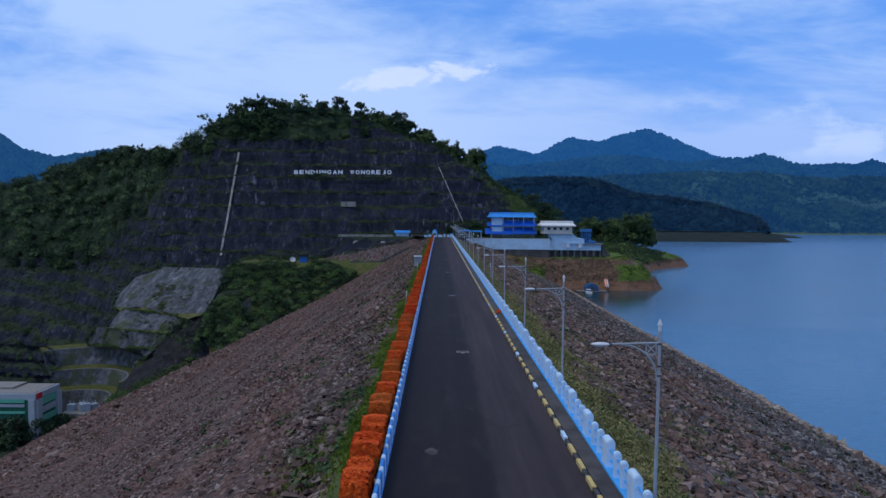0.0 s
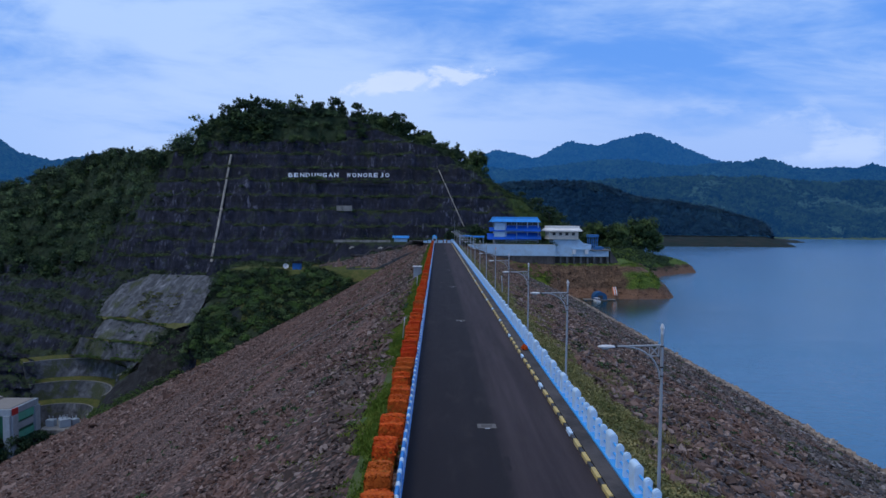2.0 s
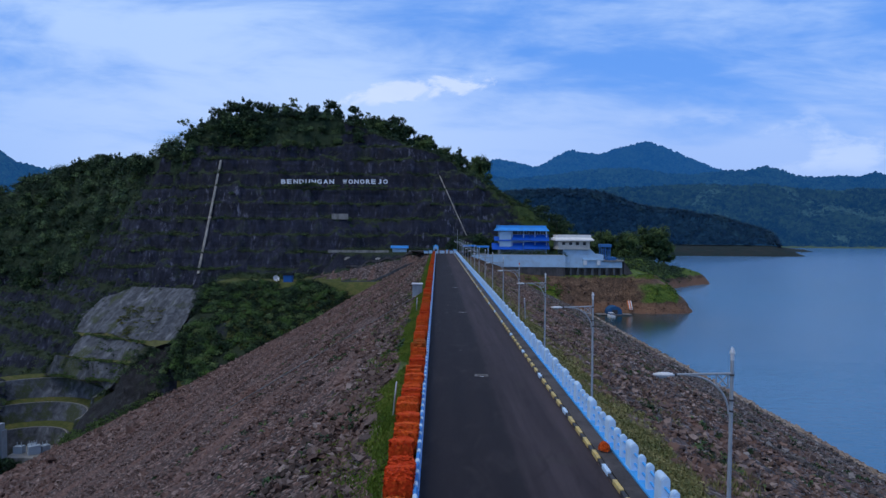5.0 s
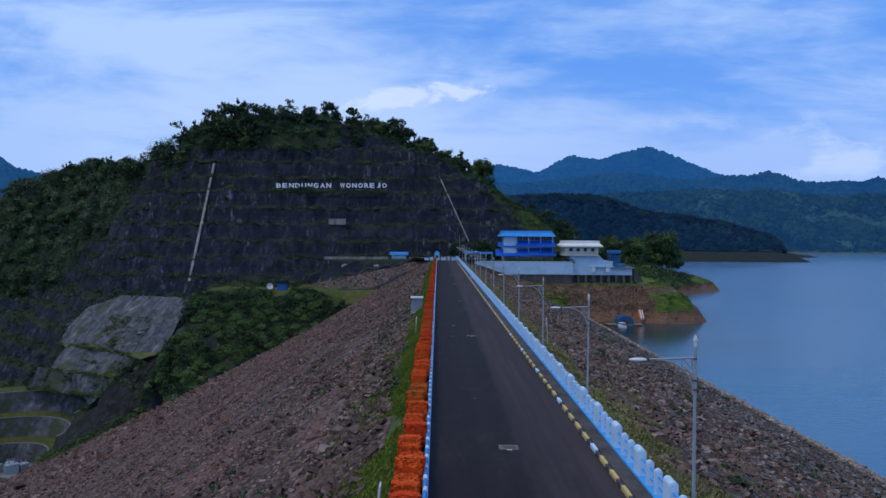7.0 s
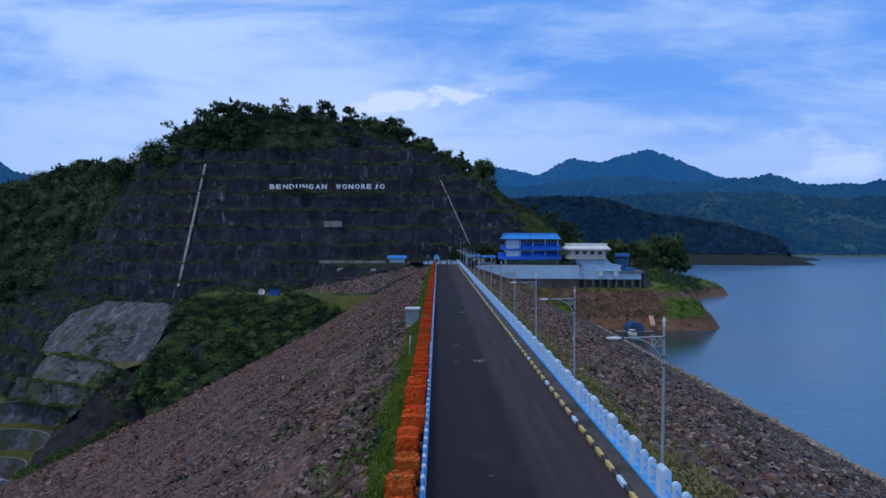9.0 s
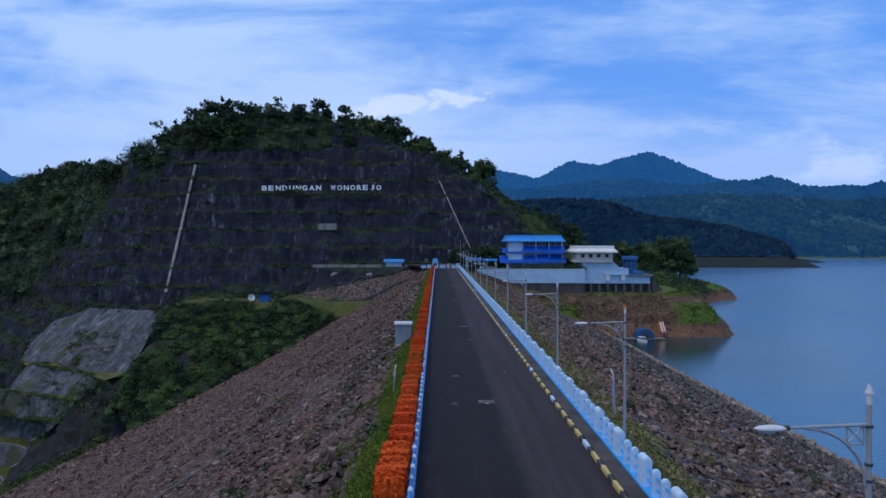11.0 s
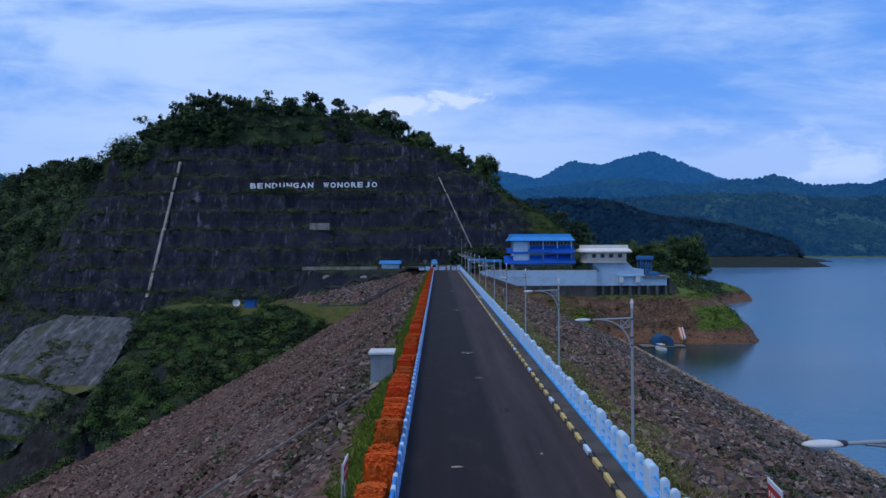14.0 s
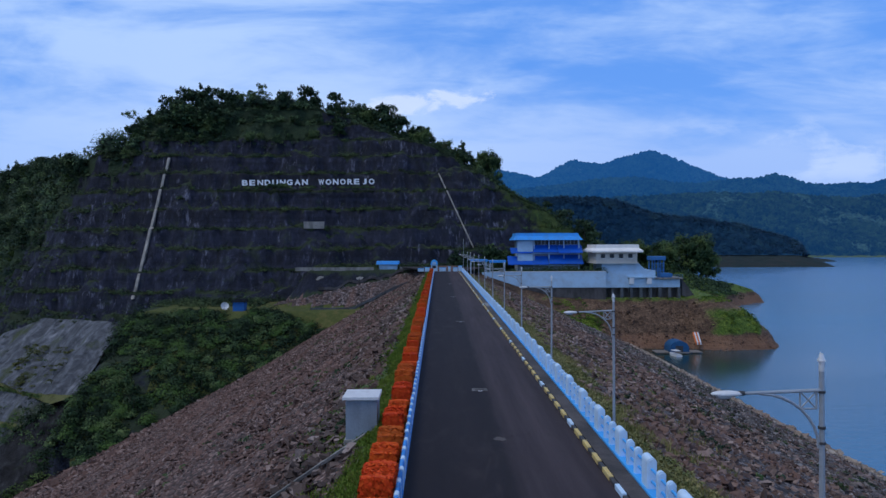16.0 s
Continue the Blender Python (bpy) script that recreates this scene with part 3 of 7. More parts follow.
def part(name, bm, mat, parent, label="", smooth=False):
    """Links a bmesh (or a ready mesh) as one object under a thing or a part."""
    me = bm if isinstance(bm, bpy.types.Mesh) else bm_mesh(name, bm, mat, smooth)
    ob = new(name, me)
    ob.parent = parent
    if label:
        tagged(ob, label)
    return ob


def thing(name, label, category, at=(0, 0, 0), turn=0.0, group="", kind=""):
    ob = new(name)
    ob.matrix_basis = pose(*at, 0, 0, turn)
    return tagged(ob, label, category, group, kind)


def box(bm, lo, hi, bevel=0.0):
    lo, hi = Vector(lo), Vector(hi)
    r = bmesh.ops.create_cube(bm, size=1.0)
    for v in r["verts"]:
        v.co = Vector((lo[i] + (v.co[i] + 0.5) * (hi[i] - lo[i]) for i in range(3)))
    if bevel:
        es = list({e for v in r["verts"] for e in v.link_edges})
        bmesh.ops.bevel(bm, geom=es, offset=bevel, segments=2, affect="EDGES", profile=0.6)
    return bm


def boxes(*items, bevel=0.0):
    bm = bmesh.new()
    for lo, hi in items:
        box(bm, lo, hi, bevel)
    return bm


def rod(bm, a, b, r0, r1=None, seg=10):
    a, b = Vector(a), Vector(b)
    r1 = r0 if r1 is None else r1
    m = Matrix.Translation((a + b) / 2) @ (b - a).to_track_quat("Z", "Y").to_matrix().to_4x4()
    bmesh.ops.create_cone(bm, cap_ends=True, segments=seg, radius1=r0, radius2=r1, depth=(b - a).length, matrix=m)
    return bm


def prism(bm, outline, axis, lo, hi):
    """Extrudes a flat outline (pairs) along axis 0, 1 or 2."""
    def at(p, h):
        q = list(p)
        q.insert(axis, h)
        return q
    a = [bm.verts.new(at(p, lo)) for p in outline]
    b = [bm.verts.new(at(p, hi)) for p in outline]
    k = len(outline)
    bm.faces.new(a[::-1])
    bm.faces.new(b)
    for i in range(k):
        bm.faces.new((a[i], a[(i + 1) % k], b[(i + 1) % k], b[i]))
    bmesh.ops.recalc_face_normals(bm, faces=bm.faces[:])
    return bm


def fbm(x, y, scale, octaves=4, seed=0):
    """Cheap smooth noise on arrays, about -1 to 1."""
    out, amp, tot = np.zeros_like(x, dtype=float), 1.0, 0.0
    rng = np.random.RandomState(100 + seed)
    for o in range(octaves):
        f = 2.0 ** o / scale
        acc = np.zeros_like(out)
        for _ in range(5):
            a, ph = rng.uniform(0, 2 * np.pi), rng.uniform(0, 2 * np.pi)
            k = rng.uniform(0.7, 1.3) * 2 * np.pi * f
            acc += np.sin(k * (np.cos(a) * x + np.sin(a) * y) + ph + 0.7 * np.sin(0.5 * k * (np.sin(a) * x - np.cos(a) * y)))
        out += amp * acc / 2.6
        tot += amp
        amp *= 0.5
    return out / tot


def smooth01(t):
    t = np.clip(t, 0, 1)
    return t * t * (3 - 2 * t)


# ---- the lie of the land ----
LAKE = -23.5
ROAD_END = 281.0
DAM_A, DAM_B = -28.0, 292.0


def dam_z(x):
    """Height of the embankment: crest at 0, rock slopes to both sides."""
    x = np.asarray(x, dtype=float)
    left = np.where(x > -46.5, (x + 1.0) * 0.565, -25.7 + (x + 46.5) * 0.495)
    right = -(x - 8.2) * 0.4485
    return np.where(x < -1.0, left, np.where(x > 8.2, right, 0.0))


SHORE = np.array([(56, 308), (66, 305), (72, 302), (76, 293), (80, 290), (87, 287), (97, 288), (104, 293), (107, 301), (109, 330), (121, 372), (138, 406),
                  (158, 427), (170, 435), (173, 443), (162, 462), (140, 520), (150, 640), (260, 800), (-200, 900), (-200, 300)], dtype=float)


def inside_distance(px, py, poly):
    """Distance to the outline, positive inside."""
    d = np.full(px.shape, 1e9)
    ins = np.zeros(px.shape, dtype=bool)
    for (x0, y0), (x1, y1) in zip(poly, np.roll(poly, -1, axis=0)):
        ex, ey = x1 - x0, y1 - y0
        t = np.clip(((px - x0) * ex + (py - y0) * ey) / (ex * ex + ey * ey), 0, 1)
        d = np.minimum(d, np.hypot(px - x0 - t * ex, py - y0 - t * ey))
        cross = (y0 > py) != (y1 > py)
        ins ^= cross & (px < ex * (py - y0) / np.where(ey == 0, 1e-9, ey) + x0)
    return np.where(ins, d, -d)


RISE, RUN = 8.1, 5.8


def hill_foot(x):
    """y of the hill's contour at the lowest bench."""
    return np.interp(x, [-420, -330, -255, -220, -190, -165, -150, -115, 10, 40, 75, 110], [500, 470, 438, 418, 383, 354, 344, 338, 338, 345, 362, 400])


def hill_cap(x):
    return np.interp(x, [-420, -330, -250, -229, -184, -165, -145, -129, -112, -85, -60, -47, -22, -10, 5, 16, 33, 47, 60, 75, 95, 125, 160],
                     [10, 28, 48, 48, 42, 42, 50.5, 62, 69, 72, 70, 67, 59, 53, 46, 40, 30, 21, 12, 2, -12, -50, -90])


def terraces(d, ledge=0.42):
    k = np.floor(d / RUN)
    f = d / RUN - k
    return -10.4 - RISE + RISE * (k + smooth01(np.clip((f - ledge) / 0.5, 0, 1)) * 0.98 + 0.02 * f) + RISE * 0.0


def land(x, y):
    """Height of the natural ground."""
    x, y = np.broadcast_arrays(np.asarray(x, float), np.asarray(y, float))
    d = y - hill_foot(x) + fbm(x, y, 60, 3, 1) * 2.6 + fbm(x, y, 9, 3, 2) * 1.2
    ter = np.where(d > -70, terraces(d, 0.36 + 0.22 * fbm(x, y, 26, 3, 4)), -200)
    # stretches where the benches have crumbled to a rough slope
    worn = smooth01((fbm(x, y * 1.6, 24, 3, 33) - 0.1) / 0.45) * 0.75
    sign = (x > -88) & (x < -18) & (y > 362) & (y < 382)
    worn = np.where(sign | (d < 1), 0.0, worn)
    slope = -10.4 - RISE + RISE * d / RUN + 2.0 + fbm(x, y, 8, 3, 34) * 0.9
    ter = ter * (1 - worn) + slope * worn + np.where(sign, 0.0, fbm(x, y, 30, 2, 35) * 0.45)
    brk, gr = np.interp(x, [-200, -168], [110, 46]), np.interp(x, [-200, -168], [0.56, 0.85])
    flank = -18.5 + np.where(d > -brk, d * gr, -gr * brk + (d + brk) * 1.9) + fbm(x, y, 40, 2, 28) * 2.0
    fr = flank / 7.0 - np.floor(flank / 7.0)
    flank = 0.15 * flank + 0.85 * 7.0 * (np.floor(flank / 7.0) + smooth01((fr - 0.35) / 0.5))
    rough = np.where(x < -120, flank, -18.5 + d * 1.25) + np.where(x < -120, 0.25, 1.0) * fbm(x, y, 22, 4, 8) * 5.0 + fbm(x, y, 6, 2, 18) * 1.2
    ter = np.where(d < 0, np.where(x < -120, rough, ter * 0.3 + np.where(d > -70, rough, -200) * 0.7), ter)
    hill = np.minimum(ter, hill_cap(x) + fbm(x, y, 40, 3, 3) * 2.0)
    # terrace below the hill, falling to the foot of the embankment
    yard = -13.2 - np.clip(303 - y + fbm(x, y, 30, 2, 5) * 2.5, 0, 200) * 0.68
    side = smooth01((x + 104) / 9.0)
    low = np.maximum(hill, -80.0)
    left = np.where(side > 0, np.maximum(hill, yard * side + np.minimum(low, yard) * (1 - side)), low)
    # road bench along the hill's foot
    bench = np.where((y > 327) & (x > -52) & (x < 60), -1.2, -1.2 - np.clip(327 - y + fbm(x, y, 9, 2, 6) * 0.8, 0, 99) * 1.5)
    left = np.where((x > -56), np.maximum(left, np.where(y > 300, bench - np.clip(-x - 44, 0, 20) * 1.3, -200)), left)
    left = np.where((x > -66) & (y > 278) & (y < 333), np.maximum(left, np.interp(x, [-66, -8, -1], [-15.2, -2.9, -0.45]) - np.clip(318 - y, 0, 40) * np.interp(x, [-30, -10, -2], [0.9, 0.35, 0.05]) + fbm(x, y, 7, 3, 29) * 0.3), left)
    # lake side
    s = inside_distance(x, y, SHORE) + fbm(x, y, 18, 3, 7) * 1.2
    bank = LAKE + np.where(s > 0, np.where(y < 325, np.interp(x, [90, 106], [3.6, 1.9]), 3.6) * smooth01(s / 3.2) + np.interp(y, [325, 360, 400, 430], [12.5, 6.0, 5.0, 9.0]) * (1 - np.exp(-np.maximum(s, 0) / (np.interp(y, [325, 400], [7.0, 12.0]) + np.where(y < 325, np.interp(x, [86, 104], [0, 8]), 0)))), s * 0.5)
    bank = np.maximum(bank, -36.0)
    knoll = -7.5 - 0.45 * np.clip(np.hypot(x - 122, (y - 440) * 0.8) - 8, 0, 99)
    bank = np.where((y > 395) & (s > 2), np.maximum(bank, knoll), bank)
    plateau = np.where((x < 53) & (x > 8) & (y > 307), -1.6, -99)
    wall_foot = np.interp(x, [16, 28, 38, 52], [-2.0, -6.2, -9.0, -9.8])
    apron = np.where((x > 12) & (x < 60) & (y > 270), wall_foot - np.clip(303.5 - y, 0, 99) * 0.62 - np.clip(x - 54, 0, 9) * 3.0, -99)
    yard2 = np.where((x > 48) & (x < 90) & (y > 275) & (y < 345), -9.8 - np.clip(303.5 - y + fbm(x, y, 8, 3, 17) * 0.7, 0, 99) * 1.08 - np.clip(x - 79, 0, 20) * 0.75, -99)
    bank = np.maximum(bank, yard2)
    right = np.maximum(np.maximum(np.maximum(bank, np.where(y < 304.5, apron, -99)), plateau), np.where(y > 320, np.minimum(hill, 40), -99))
    w = smooth01((x - 6) / 10.0)
    return left * (1 - w) + right * w


def axis(*spans):
    """Coordinates from (start, end, step) spans."""
    out = []
    for a, b, s in spans:
        out += list(np.arange(a, b, s))
    out.append(spans[-1][1])
    return np.array(out)


def grid_faces(nx, ny):
    i = np.arange(nx * ny).reshape(ny, nx)
    return np.stack([i[:-1, :-1], i[:-1, 1:], i[1:, 1:], i[1:, :-1]], axis=-1).reshape(-1, 4)


def wood_edge(x, y, z):
    """How far a spot lies inside the wood on the hill's flank (positive inside)."""
    return -140 - (46 - z) + fbm(x, y, 25, 3, 9) * 20 + fbm(x, y, 8, 2, 11) * 7 - x


def build_ground():
    xs = axis((-5000, -1000, 800), (-1000, -420, 60), (-420, -300, 6), (-300, 115, 1.4), (115, 190, 3), (190, 400, 30), (400, 1000, 120), (1000, 5000, 800))
    ys = axis((-3000, -400, 400), (-400, 200, 40), (200, 260, 4), (260, 332, 1.6), (332, 440, 0.75), (440, 520, 3), (520, 900, 40), (900, 1400, 100), (1400, 5000, 600))
    X, Y = np.meshgrid(xs, ys)
    Z = land(X, Y)
    # keep well under the embankment
    under = (Y > DAM_A - 400) & (Y < DAM_B + 2)
    dz = dam_z(X) - 2.5
    Z = np.where(under & (Y < 262) & (dz > -78), np.minimum(Z, dz), Z)
    Z = np.where((X > 190) | (Y > 640) & (X > 100), np.minimum(Z, -34), Z)
    Z = np.where((X < -330) & (Y < 430), np.maximum(-80.0 + (-330 - X) * 0.25, -80), Z)
    Z = np.where((X < 150) & (Y > 620), np.minimum(Z, 10), Z)
    Z = np.where((np.hypot(X + 158, Y - 279) < 30) & (Y > 262), np.minimum(Z, -83.0), Z)
    # the lined slope was dug into the hillside
    dug = np.array([(-158, 326), (-150, 328), (-136, 325), (-117, 313), (-95, 297), (-96, 276), (-116, 270), (-126, 272), (-130, 290), (-140, 300), (-168, 309)], float)
    plane = (Y + 0.7 * X - 252.3) / 1.295
    Z = np.where(inside_distance(X, Y, dug) > 0, np.minimum(Z, plane - np.where(plane < -44, 9.0, 2.5)), Z)
    V = np.stack([X, Y, Z], -1).reshape(-1, 3)
    F = grid_faces(len(xs), len(ys))
    c = V[F].mean(1)
    e1, e2 = V[F[:, 1]] - V[F[:, 0]], V[F[:, 3]] - V[F[:, 0]]
    nrm = np.cross(e1, e2)
    nz = nrm[:, 2] / np.linalg.norm(nrm, axis=1)
    mi = np.zeros(len(F), int)
    cx, cy, cz = c.T
    wild = fbm(cx, cy, 25, 3, 9)
    mi[(wood_edge(cx, cy, cz) > 0) & (cy > 330) & (cz > -16)] = 3
    mi[(cz > 55) & (cx < -50 + wild * 15)] = 3
    mi[(cx > -92) & (cx < -20) & (cy < 336) & (cz < -5)] = 7
    mi[(cx > -92) & (cx < -20) & (cy > 300) & (cy < 340) & (cz < -11)] = 7
    mi[(cx > -60) & (cx < 8) & (cy < 331) & (cz > -13)] = 0
    band = np.interp(cx, [-66, -8, -1], [-15.0, -2.6, 1.0]) + wild * 0.8
    rubble = (cx > -66) & (cx < 6) & (cy > 285) & (cy < 331) & (cz < band + 0.6) & (cz > -12.6)
    mi[rubble] = 6
    mi[(cx > -104) & (cx < -30) & (cy < 300) & (cz < -24) & (wild + fbm(cx, cy, 7, 2, 10) * 0.5 > 0.25)] = 0
    mi[(cx > -60) & (cx < -30) & (cy > 296) & (cy < 322) & (cz < -12.4) & (wild > -0.25)] = 7
    lakeside = (cx > 14) & (cy < 470) & (cy > 250)
    mi[lakeside & (cz < -1.8)] = 4
    mi[cz < LAKE - 0.6] = np.where(cx[cz < LAKE - 0.6] > 10, 5, mi[cz < LAKE - 0.6])
    mi[(cx < 10) & (cz < -77)] = 3
    me = mesh_of("ground", V, F, [M["cliff"], M["turf"], M["turf_bright"], M["jungle"], M["bank"], M["lakebed"], M["rubble_pink"], M["terrace"]], mi, True)
    tagged(new("ground", me), "terraced dark rock hillside, green valley and bare lake shore", "ground", kind="structure")


build_ground()


def build_water():
    xs, ys = axis((20, 400, 20), (400, 4800, 400)), axis((-3000, 0, 500), (0, 500, 20), (500, 4800, 430))
    X, Y = np.meshgrid(xs, ys)
    V = np.stack([X, Y, np.full(X.shape, LAKE)], -1).reshape(-1, 3)
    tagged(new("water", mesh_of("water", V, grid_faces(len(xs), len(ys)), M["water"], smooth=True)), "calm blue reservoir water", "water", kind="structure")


build_water()


def build_range(name, label, profile, y0, depth, mat, step, rough, seed, foot=-40.0, rows=64, fuzz=0.0, spurs=0.3, steep=1.15):
    """A range of wooded hills: its skyline by (x, height), falling in spurs to the front and back; fuzz: the height of its tree tops."""
    px, pz = np.array(profile, float).T
    xs = np.arange(px[0], px[-1] + step, step)
    ts = np.linspace(-1, 0.15, rows)
    X, T = np.meshgrid(xs, ts)
    Y = y0 + T * depth
    crest = np.interp(X, px, pz)
    X = X * (0.25 + 0.75 * Y / y0)
    fall = np.where(T < 0, (1 + T) ** steep, 1 - T * 1.2)
    lean = X + 0.35 * (Y - y0)
    fold = (0.55 - 1.6 * np.abs(fbm(lean, Y * 0.35, rough * 9, 4, seed))) * spurs * np.abs(crest - foot) * np.clip(-T * 2.4, 0, 1) * (1 + T)
    Z = foot + (crest - foot) * fall + fold + fbm(X, Y, rough, 3, seed + 1) * rough * 0.06 * np.clip(0.3 - T, 0, 1)
    tops = np.abs(fbm(X, Y, 26, 2, seed + 2)) + 0.6 * np.abs(fbm(X, Y, 11, 2, seed + 3))
    Z = Z + fuzz * (0.9 - tops) * np.clip((Z - foot) / 12, 0, 1)
    V = np.stack([X, Y, Z], -1).reshape(-1, 3)
    tagged(new(name, mesh_of(name, V, grid_faces(len(xs), len(ts)), mat, smooth=True)), label, "mountain", kind="structure")


RIDGE_Y, RIDGE = 1000.0, [(20, 44), (60, 60), (112, 73), (166, 75), (218, 75), (245, 71), (269, 65), (292, 55), (324, 49), (363, 46), (387, 40), (426, 36), (466, 23), (497, 16), (507, 8), (512, -10)]
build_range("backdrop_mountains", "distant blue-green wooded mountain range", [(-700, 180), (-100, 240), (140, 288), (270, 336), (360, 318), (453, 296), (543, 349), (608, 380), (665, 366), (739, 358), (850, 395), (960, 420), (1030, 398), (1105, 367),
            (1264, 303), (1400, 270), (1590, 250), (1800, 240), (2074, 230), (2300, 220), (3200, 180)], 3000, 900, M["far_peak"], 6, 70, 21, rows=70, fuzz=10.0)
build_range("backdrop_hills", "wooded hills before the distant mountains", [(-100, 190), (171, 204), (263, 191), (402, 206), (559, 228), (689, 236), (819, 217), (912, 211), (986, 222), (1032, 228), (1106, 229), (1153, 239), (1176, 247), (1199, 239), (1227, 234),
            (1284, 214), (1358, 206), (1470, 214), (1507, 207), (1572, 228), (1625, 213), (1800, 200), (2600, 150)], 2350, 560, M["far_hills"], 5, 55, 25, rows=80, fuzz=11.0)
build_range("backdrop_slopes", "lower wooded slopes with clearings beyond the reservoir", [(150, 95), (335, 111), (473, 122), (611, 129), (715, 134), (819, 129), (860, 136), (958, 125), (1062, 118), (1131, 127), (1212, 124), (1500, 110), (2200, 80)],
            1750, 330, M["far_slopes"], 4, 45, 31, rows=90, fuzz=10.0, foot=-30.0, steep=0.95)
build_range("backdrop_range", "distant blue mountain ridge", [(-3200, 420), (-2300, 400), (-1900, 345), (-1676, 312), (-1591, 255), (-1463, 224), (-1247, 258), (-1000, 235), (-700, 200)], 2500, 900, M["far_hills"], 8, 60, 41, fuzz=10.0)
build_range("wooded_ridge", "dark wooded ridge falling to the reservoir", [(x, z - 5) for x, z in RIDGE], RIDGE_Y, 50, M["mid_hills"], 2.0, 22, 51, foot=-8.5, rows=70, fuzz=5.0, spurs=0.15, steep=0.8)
build_range("ridge_shore", "bare brown shore below the wooded ridge", [(40, -9), (180, -8.5), (330, -9), (440, -9.0), (480, -9.5), (502, -13), (518, -20), (528, -24.5)], 958, 52, M["far_shore"], 4, 14, 56, foot=-24.5, rows=24, steep=0.7)
build_range("lake_spit", "low brown point of the far shore", [(380, -12), (500, -13), (590, -15), (640, -20), (664, -25)], 1160, 46, M["far_shore"], 5, 16, 58, foot=-24.8, rows=20, steep=0.7)
build_range("lake_shore", "low green far shore of the reservoir", [(300, -11), (700, -10), (1100, -10.5), (1500, -9), (2600, -8)], 1600, 190, M["far_meadow"], 10, 30, 61, foot=-24.5, rows=30, steep=0.6)


# ---- the embankment and its road ----
def build_dam():
    ys = axis((DAM_A, 190, 1.5), (190, 330, 1.0))
    for side in (0, 1):
        if side == 0:
            xs = np.concatenate([np.arange(-1.0, -40, -1.0), np.arange(-40, -200, -4.0)])
        else:
            xs = np.concatenate([np.arange(8.2, 40, 0.9), np.arange(40, 80, 1.5)])
        X, Y = np.meshgrid(xs, ys)
        # the rock shoulder runs on a little to the abutment
        lump = fbm(X, Y, 9, 3, 70 + side) * (0.28 if side == 0 else 0.16) + fbm(X, Y, 2.2, 2, 72 + side) * 0.12
        edge = np.clip(np.abs(X - (-1.0 if side == 0 else 8.2)) / 3.0, 0, 1)
        Z = dam_z(X) + lump * edge - 0.03
        far = np.clip(Y - (296 if side == 0 else 286), 0, 60)
        Z = Z - far * (0.55 if side == 0 else 0.35) * np.clip(edge * 4, 0, 1) - far * 0.05
        V = np.stack([X, Y, Z], -1).reshape(-1, 3)
        F = grid_faces(len(xs), len(ys))
        if side == 0:
            F = F[:, ::-1]
        c = V[F].mean(1)
        ob = new("embankment", mesh_of("embankment", V, F, [M["rubble_red"] if side == 0 else M["rubble_grey"], M["turf_bright"], M["turf_dry"]],
                 np.where((side == 0) & (c[:, 0] > -1.7 - np.clip(c[:, 1] - 150, 0, 200) * 0.01 + 0.8 * fbm(c[:, 0], c[:, 1], 11, 3, 74)), 1, np.where((side == 1) & (c[:, 0] < 9.5 + 1.6 * fbm(c[:, 0], c[:, 1], 10, 3, 47)), 2, 0)), True))
        tagged(ob, "reddish rubble slope of a rockfill dam" if side == 0 else "grey-brown riprap slope of a rockfill dam above the water", "embankment", kind="structure")
        (LEFT_SLOPE if side == 0 else RIGHT_SLOPE).append(ob)


LEFT_SLOPE, RIGHT_SLOPE = [], []
build_dam()


def block(seed, flat=0.55):
    """A rough angular stone: verts and triangles."""
    rng = np.random.RandomState(seed)
    V = np.array([(x, y, z) for z in (-1, 1) for y in (-1, 1) for x in (-1, 1)], float)
    V *= rng.uniform(0.45, 1.1, (8, 3))
    V[:, :2] += rng.uniform(-0.2, 0.2, (8, 2))
    V[:, 2] *= flat * rng.uniform(0.7, 1.2)
    V[:, 0] *= rng.uniform(0.9, 1.6)
    F = np.array([(4, 5, 7), (4, 7, 6), (0, 1, 5), (0, 5, 4), (2, 6, 7), (2, 7, 3), (0, 4, 6), (0, 6, 2), (1, 3, 7), (1, 7, 5)])
    return V, F


STONES = [block(s) for s in range(12)]


def rotations(n, rng, tilt=0.5):
    a = rng.uniform(0, 2 * np.pi, n)
    tx, ty = rng.normal(0, tilt, n), rng.normal(0, tilt, n)
    ca, sa = np.cos(a), np.sin(a)
    R = np.zeros((n, 3, 3))
    R[:, 0, 0], R[:, 0, 1], R[:, 1, 0], R[:, 1, 1], R[:, 2, 2] = ca, -sa, sa, ca, 1
    Tm = np.tile(np.eye(3), (n, 1, 1))
    Tm[:, 0, 0] = Tm[:, 2, 2] = np.cos(tx)
    Tm[:, 0, 2], Tm[:, 2, 0] = np.sin(tx), -np.sin(tx)
    Um = np.tile(np.eye(3), (n, 1, 1))
    Um[:, 1, 1] = Um[:, 2, 2] = np.cos(ty)
    Um[:, 1, 2], Um[:, 2, 1] = -np.sin(ty), np.sin(ty)
    return Tm @ Um @ R


